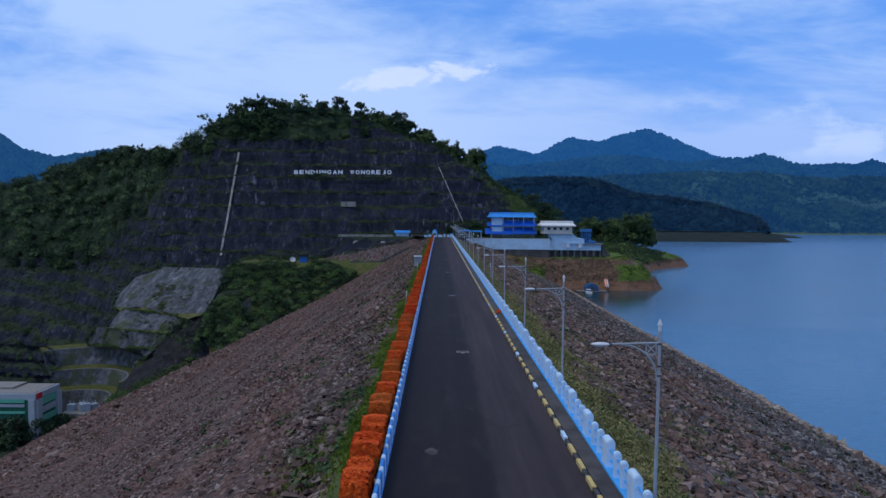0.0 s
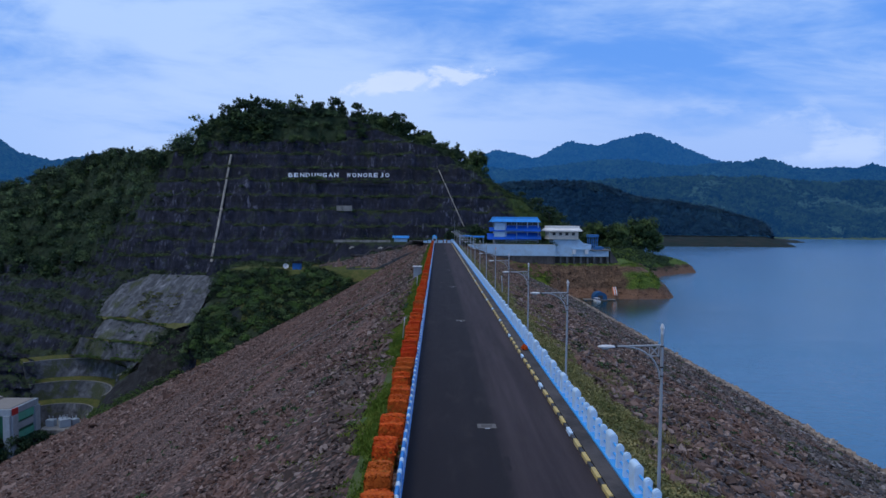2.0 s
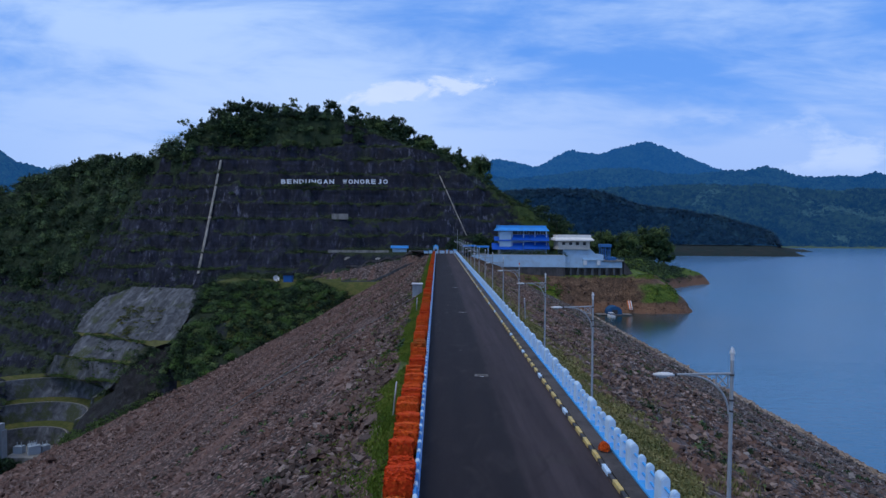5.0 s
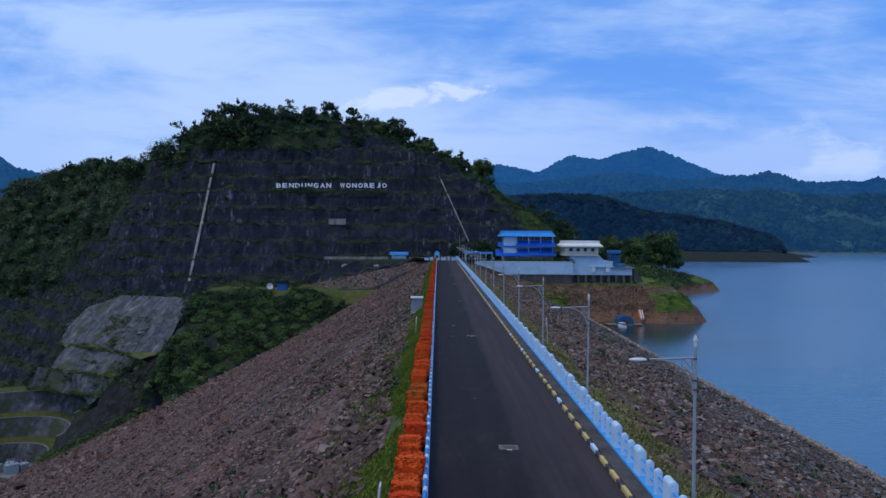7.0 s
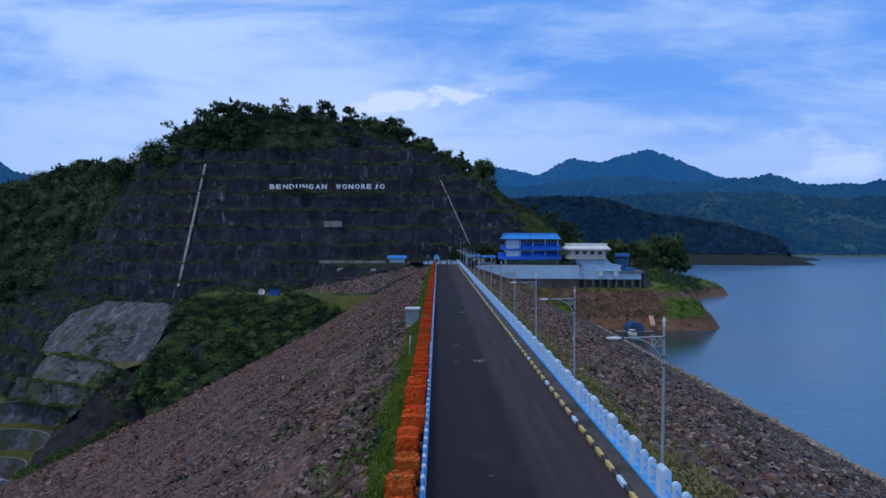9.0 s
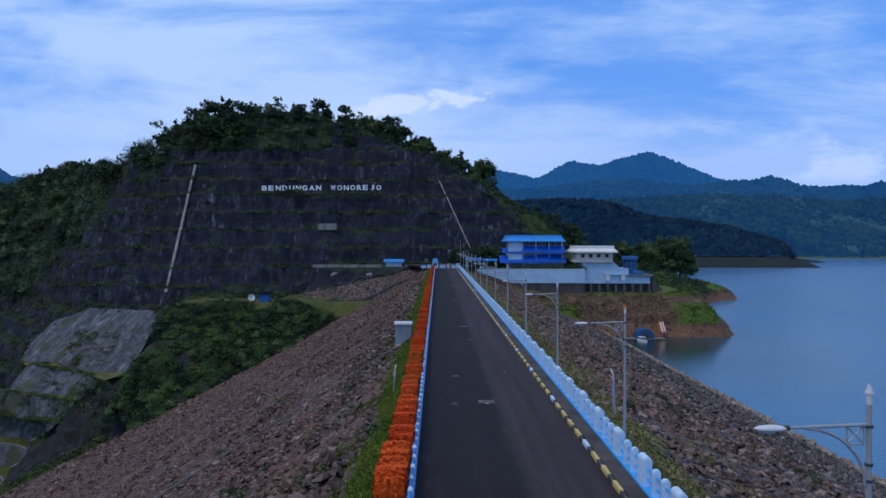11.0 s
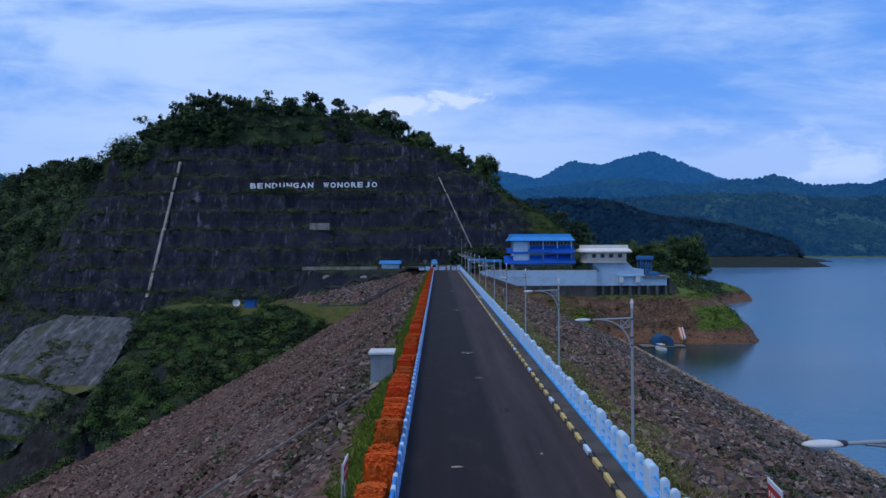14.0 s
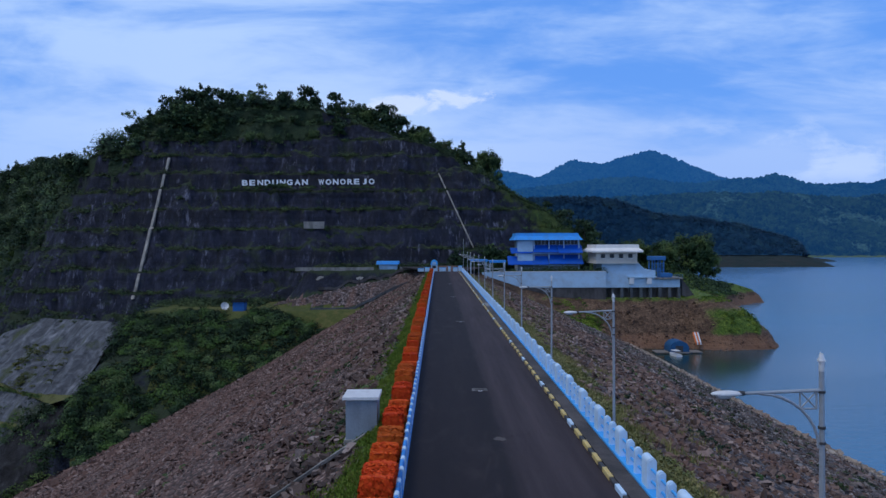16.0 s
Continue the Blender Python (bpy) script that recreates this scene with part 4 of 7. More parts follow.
def scatter_stones(name, label, x, y, z, size, mat, seed):
    """All these stones as one joined mesh."""
    rng = np.random.RandomState(seed)
    pick = rng.randint(0, len(STONES), len(x))
    vs, fs, base = [], [], 0
    for k, (V, F) in enumerate(STONES):
        idx = np.where(pick == k)[0]
        n = len(idx)
        if not n:
            continue
        R = rotations(n, rng)
        P = np.einsum("nij,vj->nvi", R, V) * size[idx][:, None, None]
        P += np.stack([x[idx], y[idx], z[idx]], -1)[:, None, :]
        vs.append(P.reshape(-1, 3))
        fs.append((F[None] + (np.arange(n) * len(V))[:, None, None] + base).reshape(-1, 3))
        base += n * len(V)
    ob = new(name, mesh_of(name, np.concatenate(vs), np.concatenate(fs), mat))
    return tagged(ob, label, "rubble", kind="stuff")


def slope_stones():
    rng = np.random.RandomState(5)
    # downstream face, thinning with distance
    n = 56000
    x = -2.6 - rng.uniform(0, 1, n) ** 1.7 * 72
    y = 10 + 286 * rng.uniform(0, 1, n) ** 1.25
    keep = rng.uniform(0, 1, n) < np.clip(0.35 + (x < -4) * 0.65, 0, 1)
    x, y = x[keep], y[keep]
    size = np.minimum(rng.gamma(2.0, 0.026, len(x)) + 0.05, 0.21) * np.interp(y, [10, 120, 290], [0.9, 1.1, 1.7])
    crest = x > -6.5 + fbm(x, y, 13, 3, 81) * 3.0 + rng.normal(0, 0.8, len(x))
    size = np.where(crest, size * 1.35, size)
    z = dam_z(x) + size * np.where(crest, 0.26, 0.14)
    scatter_stones("riprap", "loose reddish-brown rocks covering the dry slope", x[~crest], y[~crest], z[~crest], size[~crest], M["stone_red"], 6)
    scatter_stones("riprap", "coarser weathered grey-brown rocks along the crest", x[crest], y[crest], z[crest], size[crest], M["stone_old"], 16)
    n = 9000
    x, y = rng.uniform(-190, -60, n), rng.uniform(95, 292, n)
    size = rng.gamma(1.6, 0.10, n) + 0.14
    scatter_stones("riprap", "loose reddish-brown rocks on the lower dry slope", x, y, dam_z(x) + size * 0.12, size, M["stone_red"], 66)
    n = 52000
    x = 10.0 + rng.uniform(0, 1, n) ** 1.3 * 47
    y = 8 + 292 * rng.uniform(0, 1, n) ** 1.25
    size = np.minimum(rng.gamma(2.0, 0.036, n) + 0.06, 0.28) * np.interp(x, [10, 20, 57], [0.9, 1.0, 1.1])
    bare = fbm(x, y, 11, 3, 47) < (x - 11.2) * 0.34 + rng.normal(0, 0.12, n)
    x, y, size = x[bare], y[bare], size[bare]
    n = len(x)
    z = dam_z(x) + size * 0.26
    edge = 32 + fbm(x, y, 22, 2, 80) * 8 + rng.normal(0, 3, n)
    red = x < edge
    pale = x > 57 + rng.normal(0, 1.4, n)
    scatter_stones("riprap", "loose brown rocks on the upper wet slope", x[red], y[red], z[red], size[red], M["stone_brown"], 7)
    g = ~red & ~pale
    scatter_stones("riprap", "loose grey rocks on the wet slope", x[g], y[g], z[g], size[g], M["stone_grey"], 8)
    n = 12000
    x = 60.2 - np.abs(rng.normal(0, 2.0, n))
    y = rng.uniform(40, 304, n)
    size = rng.gamma(2.2, 0.055, n) + 0.09
    scatter_stones("riprap", "pale washed rocks along the waterline", x, y, dam_z(x), size, M["stone_pale"], 9)


slope_stones()


def bank_stones():
    rng = np.random.RandomState(21)
    x, y = rng.uniform(50, 104, 2600), rng.uniform(284, 303, 2600)
    z = land(x, y)
    keep = (z > LAKE - 0.3) & (z < -10.5) & ((x < 82) | (z < LAKE + 4.5))
    x, y, z = x[keep], y[keep], z[keep]
    size = rng.gamma(1.4, 0.06, len(x)) + 0.07
    scatter_stones("rubble", "brown earth clods and stones on the steep lake bank", x, y, z + size * 0.1, size, M["clods"], 22)


bank_stones()


def shoulder_line(x):
    """The groin drain's course on the plan."""
    return 311.6 + (np.asarray(x) + 10) * 0.12


def shoulder_stones():
    """Tipped rock where the embankment meets the hill, and its drain."""
    rng = np.random.RandomState(24)
    x, y = rng.uniform(-62, 2, 12000), rng.uniform(294, 326, 12000)
    z = land(x, y)
    top = np.interp(x, [-66, -8, -1], [-15.0, -2.6, 1.0]) + rng.normal(0, 0.5, len(x))
    keep = (z < top + 0.4) & (z > -12.8)
    keep &= np.abs(y - shoulder_line(x)) > 0.9
    x, y, z = x[keep][:6500], y[keep][:6500], z[keep][:6500]
    size = rng.gamma(1.5, 0.06, len(x)) + 0.06
    scatter_stones("rubble", "tipped pinkish-grey rocks at the end of the dam", x, y, z + size * 0.1, size, M["stone_pink"], 25)


shoulder_stones()


def build_road():
    bm = bmesh.new()
    xs = [0.0, 1.6, 3.4, 5.2, 6.9]
    ys = list(np.arange(-28, ROAD_END, 3.0)) + [ROAD_END, 300, 318, 330, 337]
    rows = []
    for y in ys:
        w = max(0, y - ROAD_END) * 0.25
        rows.append([bm.verts.new((x + (-w if i == 0 else w if i == 4 else 0), y, 0.03 * (1 - abs(x - 3.45) / 3.45) - max(0, y - ROAD_END) * 0.01 + 0.002)) for i, x in enumerate(xs)])
    for a, b in zip(rows, rows[1:]):
        for i in range(4):
            bm.faces.new((a[i], a[i + 1], b[i + 1], b[i]))
    skirt = boxes(((-1.0, DAM_A, -1.5), (8.2, 330, -0.03)))
    tagged(new("road", bm_mesh("road", bm, M["asphalt"])), "dark worn asphalt road along the dam crest", "road", kind="structure")
    tagged(new("crest", bm_mesh("crest", skirt, M["rubble_red"])), "packed rubble core of the crest under the road", "ground", kind="structure")
    walkway = boxes(((7.12, DAM_A, -0.03), (7.72, ROAD_END + 2, 0.13)))
    tagged(new("pavement", bm_mesh("pavement", walkway, M["walk"])), "stained dark concrete walkway beside the parapet", "pavement", kind="structure")
    tagged(new("slab", bm_mesh("slab", boxes(((7.16, 180.2, 0.134), (7.68, 184.6, 0.17)), bevel=0.01), M["concrete"])), "pale concrete slab patching the dark walkway", "slab", kind="structure")
    verge = boxes(((-1.25, DAM_A, -0.4), (-0.44, ROAD_END, 0.0)))
    tagged(new("verge", bm_mesh("verge", verge, M["turf"])), "narrow planting strip under the hedge", "ground", kind="structure")


build_road()


def build_kerb():
    kerb = thing("kerb", "low concrete kerb painted in yellow, black and white blocks", "kerb", kind="structure")
    pitch = 1.57
    me = {}
    for key, half, h, wd in (("yellow_paint", 0.46, 0.16, 0.08), ("white_paint", 0.42, 0.165, 0.08), ("black_paint", 0.31, 0.13, 0.075)):
        me[key] = bm_mesh("kerb_block", boxes(((-wd, -half, -0.02), (wd, half, h)), bevel=0.025), M[key])
    rest = []
    for k in range(-66, 103):
        y = 120.11 + pitch * k
        key = "white_paint" if k % 5 == 0 else "yellow_paint"
        for kk, yy in ((key, y), ("black_paint", y + pitch / 2)):
            if k < 80:
                ob = part("kerb_block", me[kk], None, kerb)
                ob.location = (7.0, yy, 0)
                ob.rotation_euler = (0, random.uniform(-0.02, 0.02), random.uniform(-0.012, 0.012))
            else:
                rest.append((kk, yy))
    for key in ("yellow_paint", "black_paint", "white_paint"):
        items = [((6.9, y - 0.4, -0.02), (7.1, y + 0.4, 0.16)) for kk, y in rest if kk == key]
        if items:
            tagged(part("kerb_blocks", boxes(*items), M[key], kerb), kind="stuff")


build_kerb()


def rounded_post(length, thick, height):
    """A post with a half-round head; length along the road."""
    bm = bmesh.new()
    r = thick / 2
    pts = [(-r, 0.0)] + [(r * math.cos(radians(a)), height - r + r * math.sin(radians(a))) for a in np.linspace(180, 0, 11)] + [(r, 0.0)]
    prism(bm, pts, 1, -length / 2, length / 2)
    ends = [e for e in bm.edges if abs(e.verts[0].co.y - e.verts[1].co.y) < 1e-5 and max(e.verts[0].co.z, e.verts[1].co.z) > 0.01]
    bmesh.ops.bevel(bm, geom=ends, offset=0.035, segments=2, affect="EDGES")
    return bm


PITCH = 3.15
WIDE = bm_mesh("post", rounded_post(0.66, 0.31, 1.02), M["white_paint"])
SLIM = bm_mesh("post", rounded_post(0.22, 0.26, 0.92), M["white_paint"])


def build_parapet(x, y0, y1, label):
    par = thing("parapet", label, "parapet", (x, 0, 0), kind="structure")
    part("plinth", boxes(((-0.22, y0 - 1, -0.1), (0.22, y1 + 1, 0.2)), bevel=0.02), M["sky_paint"], par, "bright blue plinth")
    n = int((y1 - y0) / PITCH)
    for i in range(n):
        y = y0 + i * PITCH
        for me, dy in ((WIDE, 0.0), (SLIM, 1.15), (SLIM, 2.0)):
            ob = part("post", me, None, par)
            ob.location = (random.uniform(-0.012, 0.012), y + dy, 0.15)
            ob.rotation_euler = (random.uniform(-0.012, 0.012), random.uniform(-0.015, 0.015), random.uniform(-0.02, 0.02))
    for z in (0.45, 0.82):
        part("rail", rod(bmesh.new(), (0, y0 - 0.5, z), (0, y1, z), 0.045, seg=8), M["sky_paint"], par, "blue pipe rail")
    return par


build_parapet(7.95, 19.46 - PITCH, ROAD_END, "white round-headed parapet posts on a bright blue plinth")


def build_low_wall(x, y0, y1):
    wall = thing("parapet", "low blue wall with white round-headed piers beside the hedge", "parapet", (x, 0, 0), kind="structure")
    bm = bmesh.new()
    prism(bm, [(-0.07, -0.1), (-0.07, 0.68), (-0.04, 0.73), (0.04, 0.73), (0.07, 0.68), (0.07, 0.12), (0.10, 0.1), (0.10, -0.1)], 1, y0, y1)
    part("panel", bm, M["blue_wall"], wall, "blue painted wall between the piers")
    pier = bm_mesh("pier", rounded_post(0.38, 0.165, 0.76), M["white_paint"])
    for i in range(int((y1 - y0) / 1.05)):
        ob = part("pier", pier, None, wall)
        ob.location = (0.01 + random.uniform(-0.01, 0.01), y0 + 0.4 + i * 1.05, 0.0)
        ob.rotation_euler = (random.uniform(-0.015, 0.015), random.uniform(-0.015, 0.015), 0)


M["blue_wall"] = painted("blue_wall", (0.045, 0.27, 0.72), (0.10, 0.16, 0.25), 0.35, 2.0, 0.5)
build_low_wall(-0.05, 14.0, ROAD_END)


# ---- leaves ----
def leaf_cloud(points, normals, size, rng, jitter=0.5, ratio=0.6):
    """Small pointed leaves (one triangle each) at the points."""
    n = len(points)
    nrm = normals + rng.normal(0, jitter, (n, 3))
    nrm /= np.linalg.norm(nrm, axis=1, keepdims=True) + 1e-9
    t = np.cross(nrm, rng.normal(0, 1, (n, 3)))
    t /= np.linalg.norm(t, axis=1, keepdims=True) + 1e-9
    b = np.cross(nrm, t)
    s = (size * 1.12 * rng.uniform(0.6, 1.3, n))[:, None]
    P = np.stack([points - t * s, points + t * s * 0.7 - b * s * ratio, points + t * s * 0.7 + b * s * ratio], 1)
    return P.reshape(-1, 3), np.arange(3 * n).reshape(n, 3)


def ball_points(n, rng):
    p = rng.normal(0, 1, (n, 3))
    return p / np.linalg.norm(p, axis=1, keepdims=True)


def crown_mesh(name, seed, height, spread, mat, lobes=14, leaves=1500, leaf=0.5, airy=0.0):
    """Crown of many leaf clumps on limbs, with gaps and an uneven outline; closed to the ground unless airy."""
    rng = np.random.RandomState(seed)
    P, N = [], []
    per = int(leaves / lobes)
    for i in range(lobes):
        a, h = rng.uniform(0, 2 * np.pi), (rng.uniform(0.30, 1.0) if airy else rng.uniform(0.06, 0.95) ** 0.8)
        rad = spread * math.sqrt(max(0.05, 1 - (max(h, 0.35) - 0.35) ** 2 / 0.46)) * rng.uniform(0.2, 0.85)
        c = np.array([math.cos(a) * rad, math.sin(a) * rad, height * h * 0.9])
        r = spread * rng.uniform(0.22, 0.42) * (0.8 if airy else 1)
        # clumps of twigs round each limb's end
        k = 5
        sub = c + ball_points(k, rng) * r * rng.uniform(0.5, 1.0, (k, 1)) * np.array([1, 1, 0.7])
        n = per // k
        for q in sub:
            d = ball_points(n, rng)
            P.append(q + d * r * rng.uniform(0.35, 0.6) * rng.uniform(0.4, 1.15, (n, 1)))
            N.append(d + np.array([0, 0, 0.6]))
    V, F = leaf_cloud(np.concatenate(P), np.concatenate(N), leaf, rng, 0.3)
    return mesh_of(name, V, F, mat)


def trunk_bm(seed, height, spread, thick):
    rng = np.random.RandomState(seed + 900)
    bm = bmesh.new()
    base, top = Vector((0, 0, -1.0)), Vector((rng.uniform(-0.5, 0.5), rng.uniform(-0.5, 0.5), height * 0.55))
    rod(bm, base, top, thick, thick * 0.55, 8)
    for i in range(5):
        a = rng.uniform(0, 6.28)
        s = base.lerp(top, rng.uniform(0.5, 1.0))
        e = s + Vector((math.cos(a) * spread * 0.6, math.sin(a) * spread * 0.6, height * rng.uniform(0.2, 0.4)))
        rod(bm, s, e, thick * 0.4, thick * 0.1, 6)
    return bm


def tree_kind(seed, height, spread, leaf_mat, label, leaves=1500, leaf=0.5, lobes=14, thick=0.22, airy=0.0):
    t = thing("tree", label, "tree")
    part("trunk", trunk_bm(seed, height, spread, thick), M["bark"], t)
    part("crown", crown_mesh("crown", seed, height, spread, M[leaf_mat], lobes, leaves, leaf, airy), None, t)
    return t


M["leaf_wood"] = leafy("leaf_wood", (0.012, 0.034, 0.021), (0.050, 0.100, 0.044), (0.145, 0.215, 0.085), drift=0.75, scale=0.13)
M["leaf_lake"] = leafy("leaf_lake", (0.020, 0.046, 0.018), (0.066, 0.115, 0.040), (0.17, 0.23, 0.070), drift=0.6, scale=0.16)
TREES = [
    tree_kind(1, 11, 5.2, "leaf_dark", "dark green broadleaf tree on the hillside", 2300, 0.42, 26),
    tree_kind(2, 9, 4.8, "leaf_mid", "mid-green bushy tree on the hillside", 2000, 0.40, 24),
    tree_kind(3, 12, 4.2, "leaf_dark", "tall narrow dark green tree on the hillside", 2000, 0.42, 24),
    tree_kind(4, 7, 4.6, "leaf_mid", "low spreading green tree on the hillside", 1800, 0.40, 22),
    tree_kind(5, 11, 4.0, "leaf_pale", "slender open-crowned tree with sparse pale foliage", 1100, 0.30, 16, 0.16, 1.0),
    tree_kind(16, 20.5, 11.5, "leaf_lake", "large green rain tree beside the reservoir", 13000, 0.45, 60, 0.7),
    tree_kind(7, 5, 3.2, "leaf_pale", "small light green tree", 1300, 0.34, 16, 0.12),
]
USED = set()


def plant(k, x, y, z=None, scale=1.0, group="trees on the hillside"):
    z = float(land(x, y)) if z is None else z
    turn = random.uniform(0, 360)
    m = pose(x, y, z, 0, 0, turn)
    if k not in USED:
        USED.add(k)
        ob = TREES[k]
        ob.matrix_basis = m
    else:
        ob = copy_thing(TREES[k], m)
    ob.scale = (scale, scale, scale * random.uniform(0.9, 1.12))
    tagged(ob, group=group)
    return ob


def plant_all():
    rng = np.random.RandomState(77)
    # summit skyline
    for k, x, y, top in ((4, -146, 414, 75), (2, -134, 409, 74), (0, -126, 410, 80), (0, -117, 406, 83), (2, -111, 410, 85), (0, -103, 408, 84), (1, -96, 411, 82), (4, -85, 415, 89), (1, -88, 412, 81), (3, -76, 410, 78), (0, -62, 412, 85), (2, -57, 411, 81), (0, -48, 411, 81), (4, -40, 412, 79), (1, -35, 409, 76), (2, -27, 408, 76), (0, -23, 407, 75), (0, -17, 405, 70), (0, -6, 410, 64), (4, 3, 411, 58), (1, 8, 408, 53), (0, 14, 411, 53)):
        g = float(land(x, y))
        h = (11, 9, 12, 7, 11, 22, 5)[k]
        plant(k, x, y, g, max(0.5, min(2.0, (top - g) / h)))
    # broad trees where the skyline falls to the lake
    for x, y, base, s in ((25, 410, 36.0, 0.84), (-7.5, 408, 49.0, 0.72), (2.5, 411, 43.5, 0.74), (-23, 409, 57.0, 0.68), (-33, 410, 60.0, 0.70)):
        tagged(plant(5, x, y, min(base, float(land(x, y)) + 0.5), s), "broad-crowned green tree on the hill's skyline")
    for k, x, y, s in ((2, 11.5, 409, 1.25), (0, 13.5, 407, 0.95), (0, 30, 405, 0.6), (1, 33, 402, 0.55), (0, -1, 406, 0.7), (2, -11, 407, 1.0)):
        plant(k, x, y, None, s)
    # denser trees on its near side
    for i in range(8):
        x = -123 + i * 4.1 + rng.uniform(-1, 1)
        y = rng.uniform(394, 403)
        g = float(land(x, y))
        plant(int(rng.choice([0, 0, 1, 3])), x, y, g, (74 + rng.uniform(-3, 4) - g) / 10.5)
    # thick wood on the summit
    for i in range(36):
        x = rng.uniform(-132, -62)
        y = rng.uniform(396, 418)
        plant(int(rng.choice([0, 0, 1, 1, 2, 3])), x, y, None, rng.uniform(0.6, 0.95))
    for i in range(26):
        x = rng.uniform(-62, 22)
        y = rng.uniform(404, 420)
        plant(int(rng.choice([0, 1, 1, 3])), x, y, None, rng.uniform(0.4, 0.8))
    n = 0
    while n < 46:
        x, y = rng.uniform(-140, -40), rng.uniform(378, 402)
        z = float(land(x, y))
        if z > 49 + max(0, x + 70) * 0.2:
            plant(int(rng.choice([0, 1, 1, 3])), x, y, z, rng.uniform(0.35, 0.7))
            n += 1
    # left flank wood
    n = 0
    while n < 120:
        x, y = rng.uniform(-330, -128), rng.uniform(335, 480)
        z = float(land(x, y))
        if z > -30 and wood_edge(x, y, z) > rng.normal(0, 3) and z < hill_cap(x) + 3:
            plant(int(rng.choice([0, 1, 1, 2, 3, 3, 6])), x, y, z, rng.uniform(0.6, 1.15))
            n += 1
    # taller trees along the flank's skyline
    for i in range(46):
        x = -150 - i * 3.6 + rng.uniform(-1.5, 1.5)
        ys = np.linspace(370, 520, 151)
        hs = land(np.full(151, x), ys)
        y = float(ys[int(np.argmax((hs - 9) / ys))]) - rng.uniform(0, 4)
        plant(int(rng.choice([0, 1, 2, 2, 4, 4])), x, y, None, rng.uniform(0.65, 1.05))
    # right flank
    for i in range(34):
        x = rng.uniform(14, 78)
        y = rng.uniform(370, 425)
        if float(land(x, y)) > 13 and i % 3:
            continue
        plant(int(rng.choice([0, 1, 3, 6])), x, y, None, rng.uniform(0.35, 0.7))
    # terrace below the hill and by the power station
    for i in range(12):
        x, y = rng.uniform(-98, -60), rng.uniform(262, 280)
        if float(land(x, y)) > dam_z(x) + 0.5:
            plant(int(rng.choice([1, 3, 6])), x, y, None, rng.uniform(0.35, 0.55), "trees on the bank")
    for x, y, s in ((-160, 243, 1.0), (-155, 248, 0.8), (-165, 244, 0.9), (-171, 242, 0.9), (-152, 252, 0.7), (-178, 243, 1.0), (-187, 242, 0.9), (-150, 258, 0.7), (-147, 262, 0.6)):
        plant(0, x, y, -81.0, s * 1.25, "trees by the power station")
    # by the lake and behind the buildings
    plant(5, 138, 446, -9.0, 1.2, "trees by the lake")
    plant(5, 121, 441, -9.0, 0.9, "trees by the lake")
    plant(5, 147, 450, -11.0, 0.85, "trees by the lake")
    plant(5, 106, 450, -8.0, 0.9, "trees by the lake")
    for x, y, s, k in ((92, 440, 1.5, 0), (84, 430, 1.3, 1), (76, 420, 1.4, 0), (70, 395, 1.2, 1), (64, 378, 1.1, 0), (57, 360, 1.0, 3), (51, 350, 1.0, 1), (98, 432, 1.5, 1), (60, 400, 1.2, 0), (80, 402, 1.1, 3), (115, 452, 1.4, 1), (25, 330, 0.7, 1), (21, 332, 0.8, 1), (16, 331, 0.7, 3), (11, 333, 0.8, 1), (29, 332, 0.6, 6), (7, 334, 0.7, 2), (52, 322, 0.6, 3), (19.5, 329, 1.05, 1), (24, 330, 0.95, 1), (15, 329, 1.1, 6), (27, 332, 1.5, 6), (11.5, 331, 0.6, 3)):
        plant(k, x, y, None, s, "trees behind the buildings")


plant_all()


def bushes(name, label, x, y, z, size, per, mat, seed, leaf=0.3, squash=0.6, ruffled=0.5):
    """Low growth as one joined mass of leaf clumps."""
    rng = np.random.RandomState(seed)
    n = len(x)
    c = np.repeat(np.stack([x, y, z], -1), per, axis=0)
    s = np.repeat(size, per)[:, None]
    d = ball_points(n * per, rng)
    d[:, 2] = np.abs(d[:, 2])
    p = c + d * s * np.array([1, 1, squash]) * rng.uniform(0.5, 1.1, (n * per, 1))
    V, F = leaf_cloud(p, d + np.array([0, 0, 0.4]), leaf, rng, ruffled)
    return tagged(new(name, mesh_of(name, V, F, mat)), label, "undergrowth", kind="stuff")


